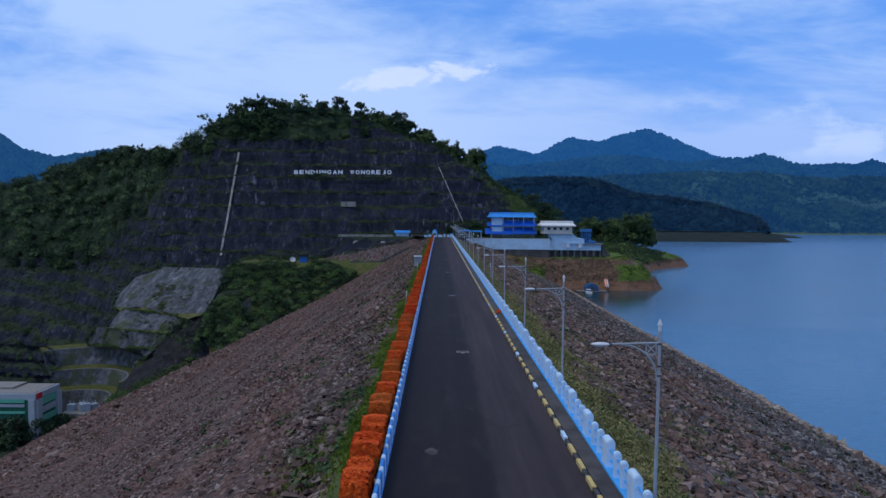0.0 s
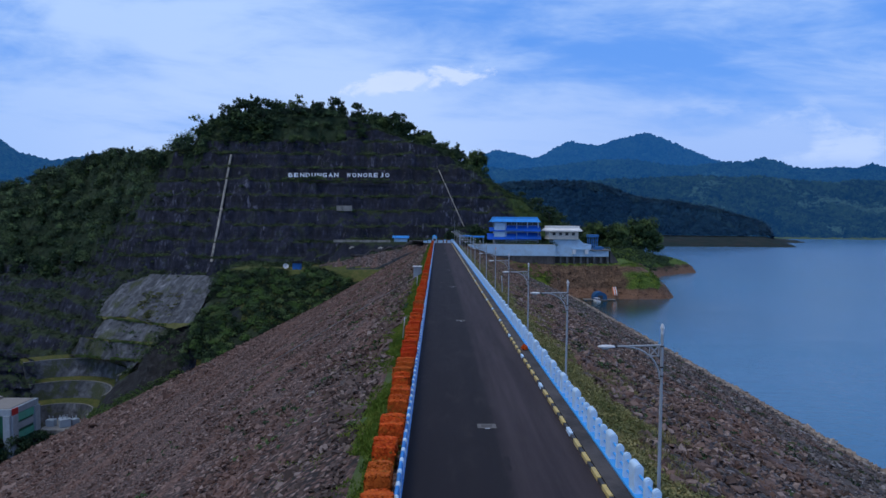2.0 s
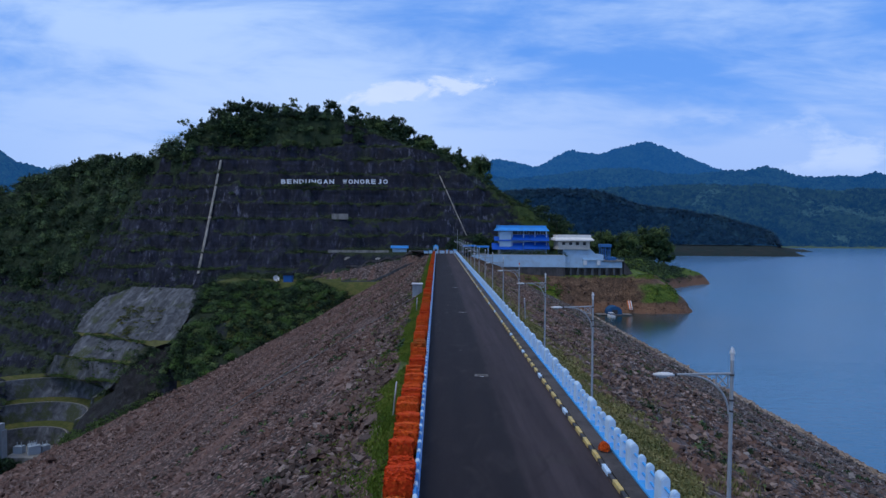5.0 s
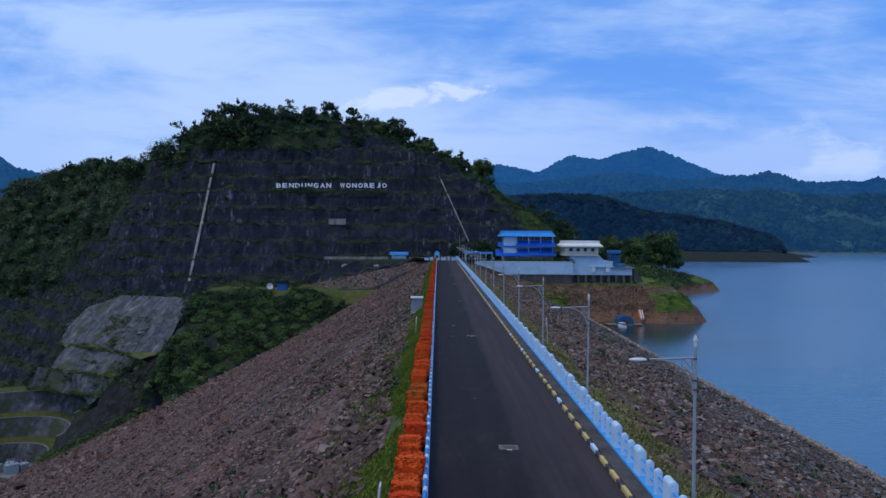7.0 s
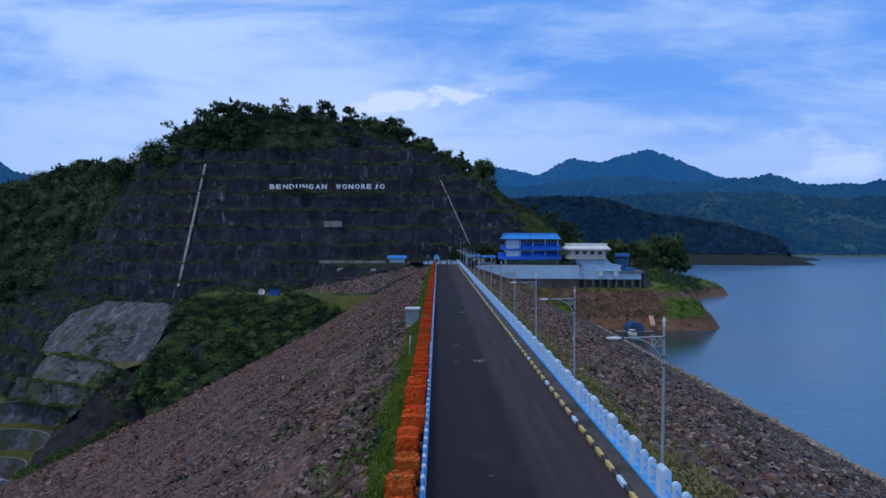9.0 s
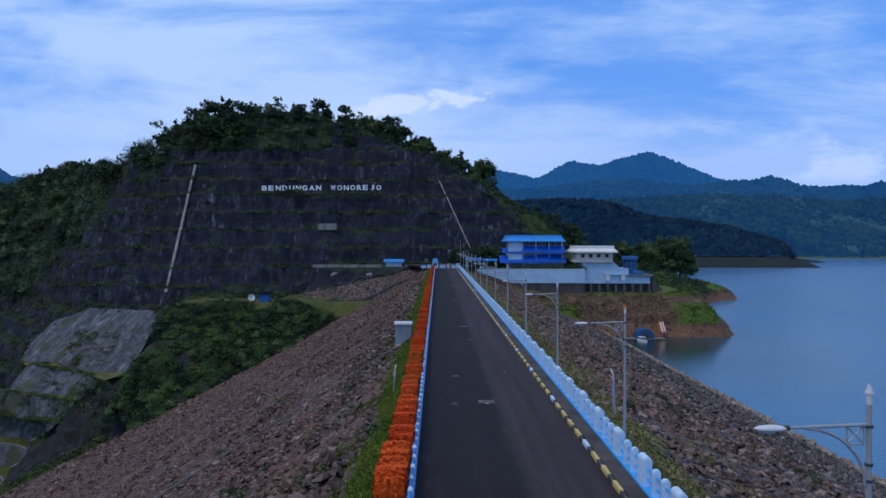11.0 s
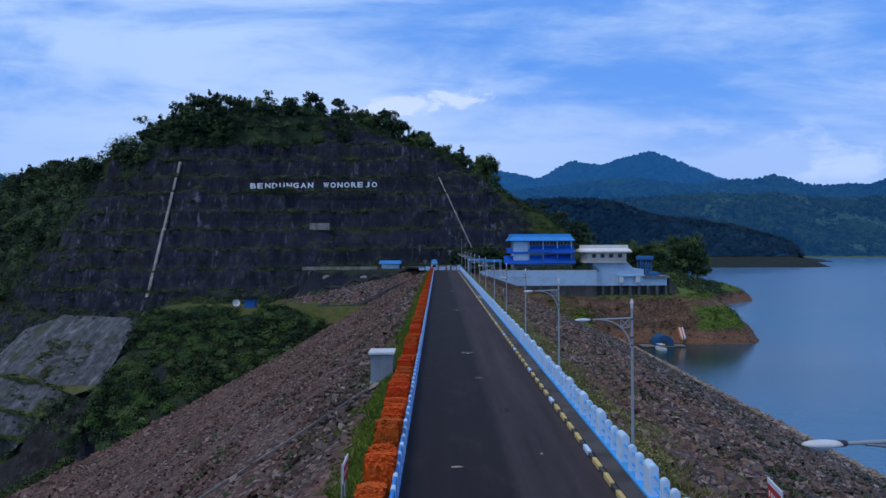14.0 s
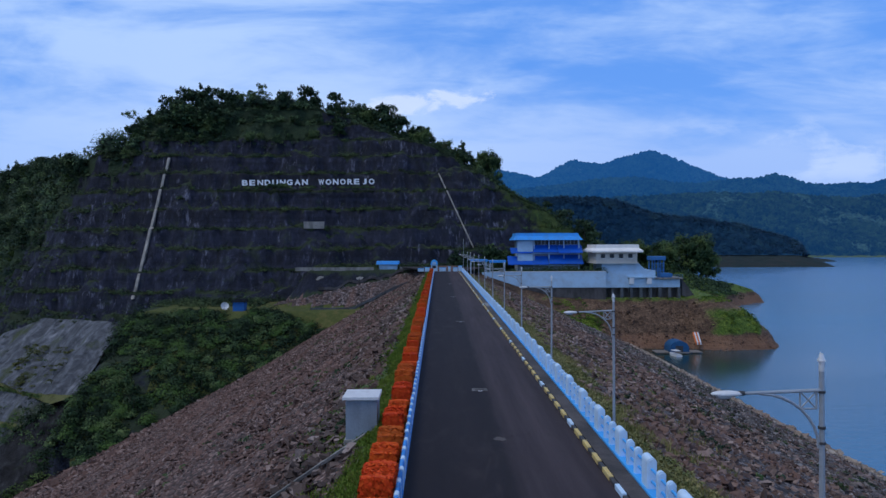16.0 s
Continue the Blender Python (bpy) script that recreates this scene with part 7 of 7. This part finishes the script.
def lakeside():
    t = thing("houseboat", "moored blue tarpaulin-roofed raft with grey plank decks", "raft", (69.3, 284.0, LAKE))
    t.scale = (1.12, 1.12, 1.12)
    for x0, x1, y0, y1 in ((-5.8, -2.4, -2.2, 1.6), (-2.2, 2.6, -2.5, 2.6), (2.8, 6.0, -1.8, 1.4)):
        part("deck", boxes(((x0, y0, 0.12), (x1, y1, 0.4)), bevel=0.03), M["deck_wood"], t)
        for x in (x0 + 0.5, x1 - 0.5):
            part("float", rod(bmesh.new(), (x, y0 + 0.1, 0.0), (x, y1 - 0.1, 0.0), 0.28, seg=10), M["tarp_blue"], t, "blue drum float")
    bm = bmesh.new()
    prism(bm, [(-2.3, 0.42)] + [(0.15 + 2.4 * math.cos(a), 1.3 + 1.9 * math.sin(a)) for a in np.linspace(math.pi, 0, 15)] + [(2.6, 0.42)], 1, -1.9, 2.4)
    part("canopy", bm, M["tarp_blue"], t, "arched blue tarpaulin canopy")
    # flat black panel stands in for the shade inside the canopy
    part("entrance", boxes(((-0.9, -1.95, 0.42), (1.0, -1.91, 2.0))), M["black_paint"], t, "black panel for the shaded opening under the tarpaulin")
    b = thing("boat", "small white motor boat moored at the raft", "boat", (67.0, 278.6, LAKE - 0.1), 8)
    bm = bmesh.new()
    prism(bm, [(-0.9, -2.2), (0.9, -2.2), (1.0, 0.6), (0.5, 2.2), (0, 2.9), (-0.5, 2.2), (-1.0, 0.6)], 2, 0.0, 0.7)
    part("hull", bm, M["lamp_white"], b)
    part("canopy", boxes(((-0.9, -1.4, 1.55), (0.9, 1.0, 1.7)), bevel=0.05), M["lamp_white"], b)
    for x in (-0.75, 0.75):
        for y in (-1.2, 0.8):
            part("post", rod(bmesh.new(), (x, y, 0.6), (x, y, 1.6), 0.04, seg=6), M["galvanised"], b)
    g = thing("gangway", "orange and white striped gangway on the muddy bank", "gangway", (76.6, 288.6, -21.4))
    for i in range(4):
        part("rail", prism(bmesh.new(), [(-0.2, -0.6), (2.2, 2.3), (2.2, 2.8), (-0.2, 0.0)], 0, i * 0.44, i * 0.44 + 0.36), M["orange_paint" if i % 2 == 0 else "lamp_white"], g)


lakeside()


# ---- the valley ----
def letters():
    for word, x0, x1 in (("BENDUNGAN", -81.3, -53.2), ("WONOREJO", -49.4, -25.2)):
        n = len(word)
        for i, ch in enumerate(word):
            cu = bpy.data.curves.new("letter", "FONT")
            cu.body, cu.size, cu.extrude, cu.offset, cu.resolution_u = ch, 1.0, 0.09, 0.035, 3
            cu.align_x = "CENTER"
            tmp = bpy.data.objects.new("tmp", cu)
            scene.collection.objects.link(tmp)
            me = bpy.data.meshes.new_from_object(tmp.evaluated_get(bpy.context.evaluated_depsgraph_get()))
            bpy.data.objects.remove(tmp)
            co = np.array([v.co for v in me.vertices])
            w, h = np.ptp(co[:, 0]), np.ptp(co[:, 1])
            sx, sy = min(2.5, (x1 - x0) / n * 0.78) / max(w, 0.45), 2.35 / h
            me.transform(Matrix.Diagonal((sx, sy, 2.0, 1)) @ Matrix.Translation((-co[:, 0].mean(), -co[:, 1].min(), 0)))
            me.materials.clear()
            me.materials.append(M["letter_white"])
            x = x0 + (i + 0.5) * (x1 - x0) / n
            z = 32.5 + (x + 81) * 0.008
            t = thing("sign_letter", "large white capital letter standing on a rock bench", "letter", (x, SIGN_Y, z), group="name sign on the hill")
            ob = part("letter", me, None, t)
            ob.rotation_euler = (radians(90), 0, 0)
            part("stand", boxes(((-0.7, 0.2, -1.9), (-0.62, 0.28, 1.6)), ((0.62, 0.2, -1.9), (0.7, 0.28, 1.6))), M["maroon"], t)


SIGN_Y = 372.5
letters()


def hill_drains():
    def run(x0, x1, z0, z1, w, label):
        t = thing("chute", label, "chute", kind="structure")
        zs = np.linspace(z0, z1, 60)
        bm = bmesh.new()
        prev = None
        for z in zs:
            x = x0 + (x1 - x0) * (z - z0) / (z1 - z0)
            ys = np.linspace(325, 400, 600)
            h = land(np.full(600, x), ys)
            i = int(np.argmax(h >= z))
            line = 338.0 + (z + 10.4) * RUN / RISE
            wob = x * ((ys[i] - 50) / (line - 50) - 1)
            q = [bm.verts.new((x - w + wob, ys[i] - 0.9, z)), bm.verts.new((x + w + wob, ys[i] - 0.9, z)), bm.verts.new((x + w + wob, ys[i] + 0.6, z)), bm.verts.new((x - w + wob, ys[i] + 0.6, z))]
            if prev:
                for k in range(4):
                    bm.faces.new((prev[k], prev[(k + 1) % 4], q[(k + 1) % 4], q[k]))
            prev = q
        bm.faces.new(prev)
        bmesh.ops.recalc_face_normals(bm, faces=bm.faces[:])
        part("channel", bm, M["chute_concrete"], t)
    run(-110.8, -114.0, -12.5, 45.5, 0.5, "pale concrete stepped drain climbing the hill")
    run(15.0, 1.5, 6.0, 38.0, 0.26, "narrow pale concrete drain on the hill's flank")


hill_drains()


def hill_panel():
    t = thing("notice_board", "blank grey-white panel fixed to the rock face", "panel", (-48.2, 0, 0))
    y = 357.5
    part("board", boxes(((-4.1, y, 14.0), (4.1, y + 0.3, 16.8)), bevel=0.03), M["concrete"], t)
    part("support", boxes(((-3.4, y + 0.3, 14.6), (-3.1, y + 4.0, 16.5)), ((3.1, y + 0.3, 14.6), (3.4, y + 4.0, 16.5))), M["galvanised"], t)


hill_panel()


def shot_slope():
    """Grey sprayed-concrete slope in tiers beside the green bank."""
    t = thing("lined_slope", "tiers of weathered grey sprayed concrete on the valley side", "slope", kind="structure")
    # each tier: the line of its crest and of its foot, from the far end to the near end
    tiers = ((((-159.5, 325.2, -30.0), (-149.8, 327.7, -22.7), (-136, 325.3, -17.4), (-117, 313, -16.7), (-95, 297.3, -16.3)), ((-156.4, 314.5, -36.5), (-146, 308, -35.8), (-134, 300.8, -34.8), (-123, 292, -35.7), (-98.5, 278, -33.6))),
             (((-152, 309.8, -37.2), (-134, 300.0, -35.7), (-122, 291.2, -36.4), (-106.5, 279.5, -36.2)), ((-152, 301, -44.2), (-139, 293.2, -43.6), (-122, 283.8, -42.4), (-113.5, 278.3, -41.8))),
             (((-161, 306.7, -45.0), (-151, 300.6, -44.8), (-139, 292.6, -44.3), (-122, 283, -43.2), (-115.5, 277.3, -43.2)), ((-168, 309, -53.2), (-156, 302, -52.2), (-142, 291.5, -51.8), (-128, 283.4, -50.0), (-119.2, 277.0, -48.6))),
             (((-144, 292.8, -52.4), (-131, 285.0, -50.8), (-119.6, 276.6, -49.2)), ((-138, 300, -55.2), (-130.5, 290, -55.4), (-126.8, 277.5, -55.6))))
    rng = np.random.RandomState(12)

    def along(line, u):
        line = np.array(line, float)
        w = np.linspace(0, 1, len(line))
        return np.stack([np.interp(u, w, line[:, i]) for i in range(3)], -1)

    def place(k, u, v):
        """Point on tier k."""
        v = v[..., None]
        return along(tiers[k][0], u) * (1 - v) + along(tiers[k][1], u) * v

    def rough(P, lump, seed):
        n = (fbm(P[..., 0] - 0.4 * P[..., 2], P[..., 2] * 0.18, 9, 4, seed) * 0.7 + fbm(P[..., 0], P[..., 2], 14, 3, seed + 9) * 0.5) * lump
        P[..., 1] -= n
        P[..., 2] += n * 0.6
        return P

    def skin(name, P, mat, label=""):
        nv, nu = P.shape[:2]
        return part(name, mesh_of(name, P.reshape(-1, 3), grid_faces(nu, nv)[:, ::-1], M[mat], smooth=True), None, t, label)

    for k in range(4):
        cuts = np.concatenate([[0], np.sort(np.clip(np.arange(1, 7) / 7 + rng.normal(0, 0.035, 6), 0.03, 0.97)), [1]])
        for e0, e1 in zip(cuts, cuts[1:]):
            mid = rng.uniform(0.35, 0.7)
            for f0, f1 in ((0.0, mid), (mid, 1.0)):
                u, v = np.meshgrid(np.linspace(e0, e1, 16), np.linspace(f0, f1, 12))
                P = rough(place(k, u, v), 1.3, 91 + k)
                P[..., 1] -= rng.uniform(-0.05, 0.06)
                skin("slab", P, "shotcrete")
        u, v = np.meshgrid(np.linspace(0, 1, 50), np.linspace(0, 1, 12))
        P = rough(place(k, u, v), 1.5, 91 + k)
        P += np.array([0.4, 1.3, -1.0])
        skin("bed", P, "concrete_dark", "dark ground in the joints")
        if k < 3:
            u = np.linspace(0, 1, 60)
            A, B = place(k, u, np.ones(60)), place(k + 1, u, np.zeros(60))
            P = A[None] * np.array([1.0, 0.5, 0.0])[:, None, None] + B[None] * np.array([0.0, 0.5, 1.0])[:, None, None]
            P[..., 2] += fbm(P[..., 0], P[..., 1], 5, 2, 95) * 0.35
            skin("ledge", P, "turf_dry", "weedy ledge")
    r3 = np.random.RandomState(98)
    k, u, v = r3.randint(0, 4, 260), r3.uniform(0.15, 1, 260), r3.uniform(0, 1, 260)
    W = np.concatenate([place(j, u[k == j], v[k == j]) for j in range(4)])
    keep = fbm(W[:, 0], W[:, 2], 16, 2, 99) > np.interp(W[:, 2], [-40, -24], [0.0, 0.5])
    W = W[keep]
    bushes("undergrowth", "weeds rooted in the cracked concrete slope", W[:, 0], W[:, 1] - 0.3, W[:, 2] - 0.1, r3.gamma(2.4, 0.3, len(W)) + 0.3, 30, M["leaf_bank"], 97, 0.24, 0.7)
    u, v = r3.uniform(0.5, 0.86, 150), r3.uniform(0.42, 0.98, 150)
    W = place(0, u, v)
    W = W[fbm(W[:, 0], W[:, 2], 8, 2, 105) > -0.1]
    bushes("undergrowth", "olive moss and creepers on the concrete slope", W[:, 0], W[:, 1] - 0.6, W[:, 2] + 0.2, r3.gamma(2.4, 0.3, len(W)) + 0.35, 44, M["leaf_moss"], 106, 0.22, 0.5, 0.3)
    edge = [place(j, np.full(40, e), np.linspace(0, 1, 40)) for j in range(4) for e in (0.0, 1.0)] + [place(0, np.linspace(0, 1, 60), np.zeros(60))]
    W = np.concatenate(edge)
    W = W[fbm(W[:, 0], W[:, 2], 9, 2, 101) > -0.2]
    W = W + r3.normal(0, 0.7, W.shape)
    bushes("undergrowth", "shrubs along the edges of the concrete slope", W[:, 0], W[:, 1], W[:, 2] - 0.4, r3.gamma(2.6, 0.32, len(W)) + 0.3, 46, M["leaf_ledge"], 102, 0.27, 0.85, 0.3)
    # dark cut wall beside it
    top = np.array([(-93, 283, -28), (-97.6, 276.8, -34.2), (-107, 277.4, -38.6), (-116, 276.4, -44.2), (-121, 275.5, -52.6), (-128, 274.5, -57), (-138, 272, -71)], float)
    low = np.array([(-90, 284, -34), (-88, 272, -42), (-95, 264, -50), (-104, 257, -55), (-115, 252, -62), (-124, 250, -68), (-134, 250, -80)], float)
    u = np.linspace(0, 6, 110)
    v = np.linspace(0, 1, 30)
    A = np.stack([np.interp(u, range(7), top[:, k]) for k in range(3)], -1)
    B = np.stack([np.interp(u, range(7), low[:, k]) for k in range(3)], -1)
    G = A[None] * (1 - v)[:, None, None] + B[None] * v[:, None, None]
    jag = fbm(G[:, :, 0] + G[:, :, 1] * 0.5, G[:, :, 2], 10, 5, 90)
    G[:, :, 1] += jag * 2.4
    G[:, :, 2] += np.abs(jag) * 1.6 * np.sin(v * np.pi)[:, None]
    c = thing("cut_wall", "dark wet rock cut beside the concrete slope", "slope", kind="structure")
    part("face", mesh_of("face", G.reshape(-1, 3), grid_faces(110, 30), M["cut_rock"], smooth=True), None, c)
    # grass along the groin and shrubs on the cut
    Q = G.reshape(-1, 3)
    gap = Q[:, 2] - dam_z(Q[:, 0])
    r2 = np.random.RandomState(93)
    pick = np.where((gap > -0.8) & (gap < 2.2))[0]
    pick = r2.choice(pick, 700)
    q = Q[pick] + r2.normal(0, 0.5, (700, 3))
    bushes("undergrowth", "grass strip along the groin of the dam", q[:, 0], q[:, 1], np.maximum(q[:, 2], dam_z(q[:, 0])) - 0.1, r2.gamma(2.5, 0.28, 700) + 0.25, 14, M["leaf_pale"], 94, 0.24, 0.6)
    pick = np.where((gap > 0.5) & (Q[:, 2] > -46) & (Q[:, 1] < 282))[0]
    pick = r2.choice(pick, 130)
    q = Q[pick]
    bushes("undergrowth", "dark shrubs on the rock cut", q[:, 0], q[:, 1], q[:, 2], r2.gamma(3, 0.4, 130) + 0.4, 22, M["leaf_mid"], 96, 0.3, 0.9)
    # curved basin walls
    basin = thing("basin_wall", "curved grey concrete walls stepping down into the valley", "wall", kind="structure")
    for r, z0, z1 in ((26.8, -63.0, -55.0), (20.0, -71.2, -63.6), (12.8, -80.5, -71.8)):
        for name, mat, prof in (("wall", "shotcrete", ((0, z0), (2.6, z1), (3.5, z1), (3.5, z0 - 2))), ("coping", "concrete", ((2.5, z1 + 0.004), (2.5, z1 + 0.2), (3.0, z1 + 0.2), (3.0, z1 + 0.004))), ("berm", "terrace", ((3.5, z1 - 0.1), (7.4, z1 + 1.2), (7.4, z1 - 3), (3.5, z1 - 3)))):
            bm = bmesh.new()
            pr = None
            for a in np.linspace(radians(-6), radians(140), 42):
                q = [bm.verts.new((-158 + (r + e) * math.cos(a), 279 + (r + e) * math.sin(a), z)) for e, z in prof]
                if pr:
                    for k in range(4):
                        bm.faces.new((pr[k], pr[(k + 1) % 4], q[(k + 1) % 4], q[k]))
                else:
                    bm.faces.new(q)
                pr = q
            bm.faces.new(pr[::-1])
            bmesh.ops.recalc_face_normals(bm, faces=bm.faces[:])
            part(name, bm, M[mat], basin, "grassy ledge" if name == "berm" else "")


shot_slope()


def basin_buttress():
    """Rough rock that closes the basin on its far side."""
    u, v = np.meshgrid(np.linspace(0, 1, 60), np.linspace(0, 1, 44))
    X = -178.0 - 30 * u - 4 * v + 6 * np.sin(v * 3.1) * (1 - u)
    Y = 300.0 - 17 * v + 9 * u
    Z = -54.5 - 29 * v ** 1.1 + 2.0 * np.sin(u * 2.6)
    jag = fbm(X + Y * 0.6, Z, 11, 5, 121)
    fr = Z / 6.0 - np.floor(Z / 6.0)
    Y = Y - jag * 2.0 + 1.6 * smooth01((fr - 0.5) / 0.3)
    V = np.stack([X, Y, Z + np.abs(jag)], -1).reshape(-1, 3)
    t = thing("rock_buttress", "dark overgrown rock beside the curved basin", "rock", kind="structure")
    part("face", mesh_of("face", V, grid_faces(60, 44)[:, ::-1], M["cliff"], smooth=True), None, t)
    r4 = np.random.RandomState(122)
    q = V[r4.choice(len(V), 150)]
    bushes("undergrowth", "green shrubs on the rock beside the basin", q[:, 0], q[:, 1] - 0.2, q[:, 2], r4.gamma(3, 0.4, 150) + 0.5, 24, M["leaf_bank"], 123, 0.32, 0.9)


basin_buttress()


def power_station():
    x0, x1, y0, y1, zb, zt = -200.0, -153.8, 248.0, 263.5, -81.0, -60.9
    t = thing("power_station", "white and green power station with a flat tan roof", "building")
    part("wall", boxes(((x0, y0, zb), (x1, y1, zt - 2.2))), M["green_paint"], t, "dark green walls")
    part("fascia", boxes(((x0 - 0.4, y0 - 0.4, zt - 2.3), (x1 + 0.4, y1 + 0.4, zt))), M["station_dim_white"], t, "broad white fascia")
    part("roof", boxes(((x0 + 0.6, y0 + 0.6, zt + 0.004), (x1 - 0.6, y1 - 0.6, zt + 0.25))), M["roof_tan"], t, "flat tan roof")
    part("roof_house", boxes(((x0 + 22, y0 + 6, zt + 0.25), (x0 + 34, y1 - 0.8, zt + 1.0)), bevel=0.1), M["roof_tan"], t)
    part("stripe", boxes(((x0, y0 - 0.5, -64.3), (x1 - 4, y0 - 0.02, -62.9)), ((x0, y0 - 0.5, -68.6), (x1 - 4, y0 - 0.02, -67.8))), M["mint_paint"], t, "mint green band")
    part("stripe", boxes(((x0, y0 - 0.45, -66.0), (x1 - 4, y0 - 0.02, -65.0))), M["station_dim_white"], t, "white band")
    for y in (y0, y1 - 2.4):
        part("pilaster", boxes(((x1, y, zb), (x1 + 1.0, y + 3.0, zt - 2.3))), M["station_dim_white"], t)
    part("pilaster", boxes(((x1 - 2.2, y0 - 0.9, zb), (x1 + 0.2, y0 - 0.02, zt - 2.3))), M["station_dim_white"], t)
    for z0, z1, mat in ((-66.2, -63.4, "mint_paint"), (-69.4, -67.0, "station_dim_white"), (-73.0, -70.6, "mint_paint")):
        part("stripe", boxes(((x1 + 0.02, y0 + 3.1, z0), (x1 + 0.4, y1 - 2.5, z1))), M[mat], t, "painted band on the end wall")
    part("panel", boxes(((x1 + 0.41, y0 + 0.2, zt - 3.6), (x1 + 0.7, y0 + 3.4, zt + 0.1))), M["red_paint"], t, "red corner panel")
    part("porch", boxes(((x0, y0 - 7, -71.4), (x1 - 6, y0 - 0.5, -70.8))), M["maroon"], t, "dark red porch roof")
    tagged(new("station_yard", bm_mesh("station_yard", boxes(((-153.2, 262.5, -82), (-137, 276, -73.2))), M["concrete"])), "raised concrete yard beside the power station", "yard", kind="structure")
    for i, (x, y, s) in enumerate(((-151, 268, 1.0), (-149, 272, 0.8), (-145, 267, 1.2), (-143, 270, 0.9))):
        u = thing("transformer", "pale grey transformer box in the station yard", "transformer", (x, y, -73.2), 20 * i, "station yard equipment")
        part("tank", boxes(((-1.6 * s, -1.2, 0), (1.6 * s, 1.2, 2.6 * s)), bevel=0.15), M["station_dim_white"], u)
        for bx in (-0.75, 0.75):
            part("bushing", rod(bmesh.new(), (bx, 0, 2.6 * s), (bx, 0, 4.0 * s), 0.2, 0.12, 8), M["station_dim_white"], u)


power_station()


def terrace_things():
    d = thing("satellite_dish", "white satellite dish on a post on the grass terrace", "satellite dish", (-68.0, 309.4, -13.4))
    part("mast", rod(bmesh.new(), (0, 0.3, -0.6), (0, 0.3, 1.4), 0.12), M["galvanised"], d)
    bm = bmesh.new()
    bmesh.ops.create_uvsphere(bm, u_segments=18, v_segments=10, radius=1.35)
    bmesh.ops.delete(bm, geom=[v for v in bm.verts if v.co.z > -0.3], context="VERTS")
    for v in bm.verts:
        v.co.z = (v.co.z + 0.9) * 0.6
    ob = part("dish", bm, M["lamp_white"], d, smooth=True)
    ob.matrix_basis = pose(0, 0, 1.3, 70, 0, 25)
    h = thing("hut", "small blue hut with a dark roof on the grass terrace", "hut", (-61.9, 305.5, -13.3))
    part("body", boxes(((-1.8, -1.5, 0), (1.8, 1.5, 3.0)), bevel=0.03), M["hut_blue"], h)
    part("roof", prism(bmesh.new(), [(-2.2, 2.9), (-1.9, 3.7), (0, 3.9), (1.9, 3.7), (2.2, 2.9)], 1, -1.9, 1.9), M["glass_dark"], h, "dark roof")


terrace_things()


def loose_stones():
    """The larger single stones lying nearest the crest."""
    rng = np.random.RandomState(15)
    me = {}
    for k, (V, F) in enumerate(STONES):
        for mat in ("stone_red", "stone_grey"):
            me[k, mat] = mesh_of("stone", V, F, M[mat])
    for i in range(280):
        left = i % 2 == 0
        x = -rng.uniform(3.2, 13) if left else rng.uniform(11.0, 22)
        y = rng.uniform(22, 150)
        s = rng.uniform(0.11, 0.24)
        ob = part("stone", me[int(rng.randint(12)), "stone_red" if rng.uniform() < 0.75 else "stone_grey"], None, (LEFT_SLOPE if left else RIGHT_SLOPE)[0])
        ob.location = (x, y, float(dam_z(x)) + s * 0.12)
        ob.rotation_euler = (rng.uniform(-0.4, 0.4), rng.uniform(-0.4, 0.4), rng.uniform(0, 6.28))
        ob.scale = (s, s, s)


loose_stones()
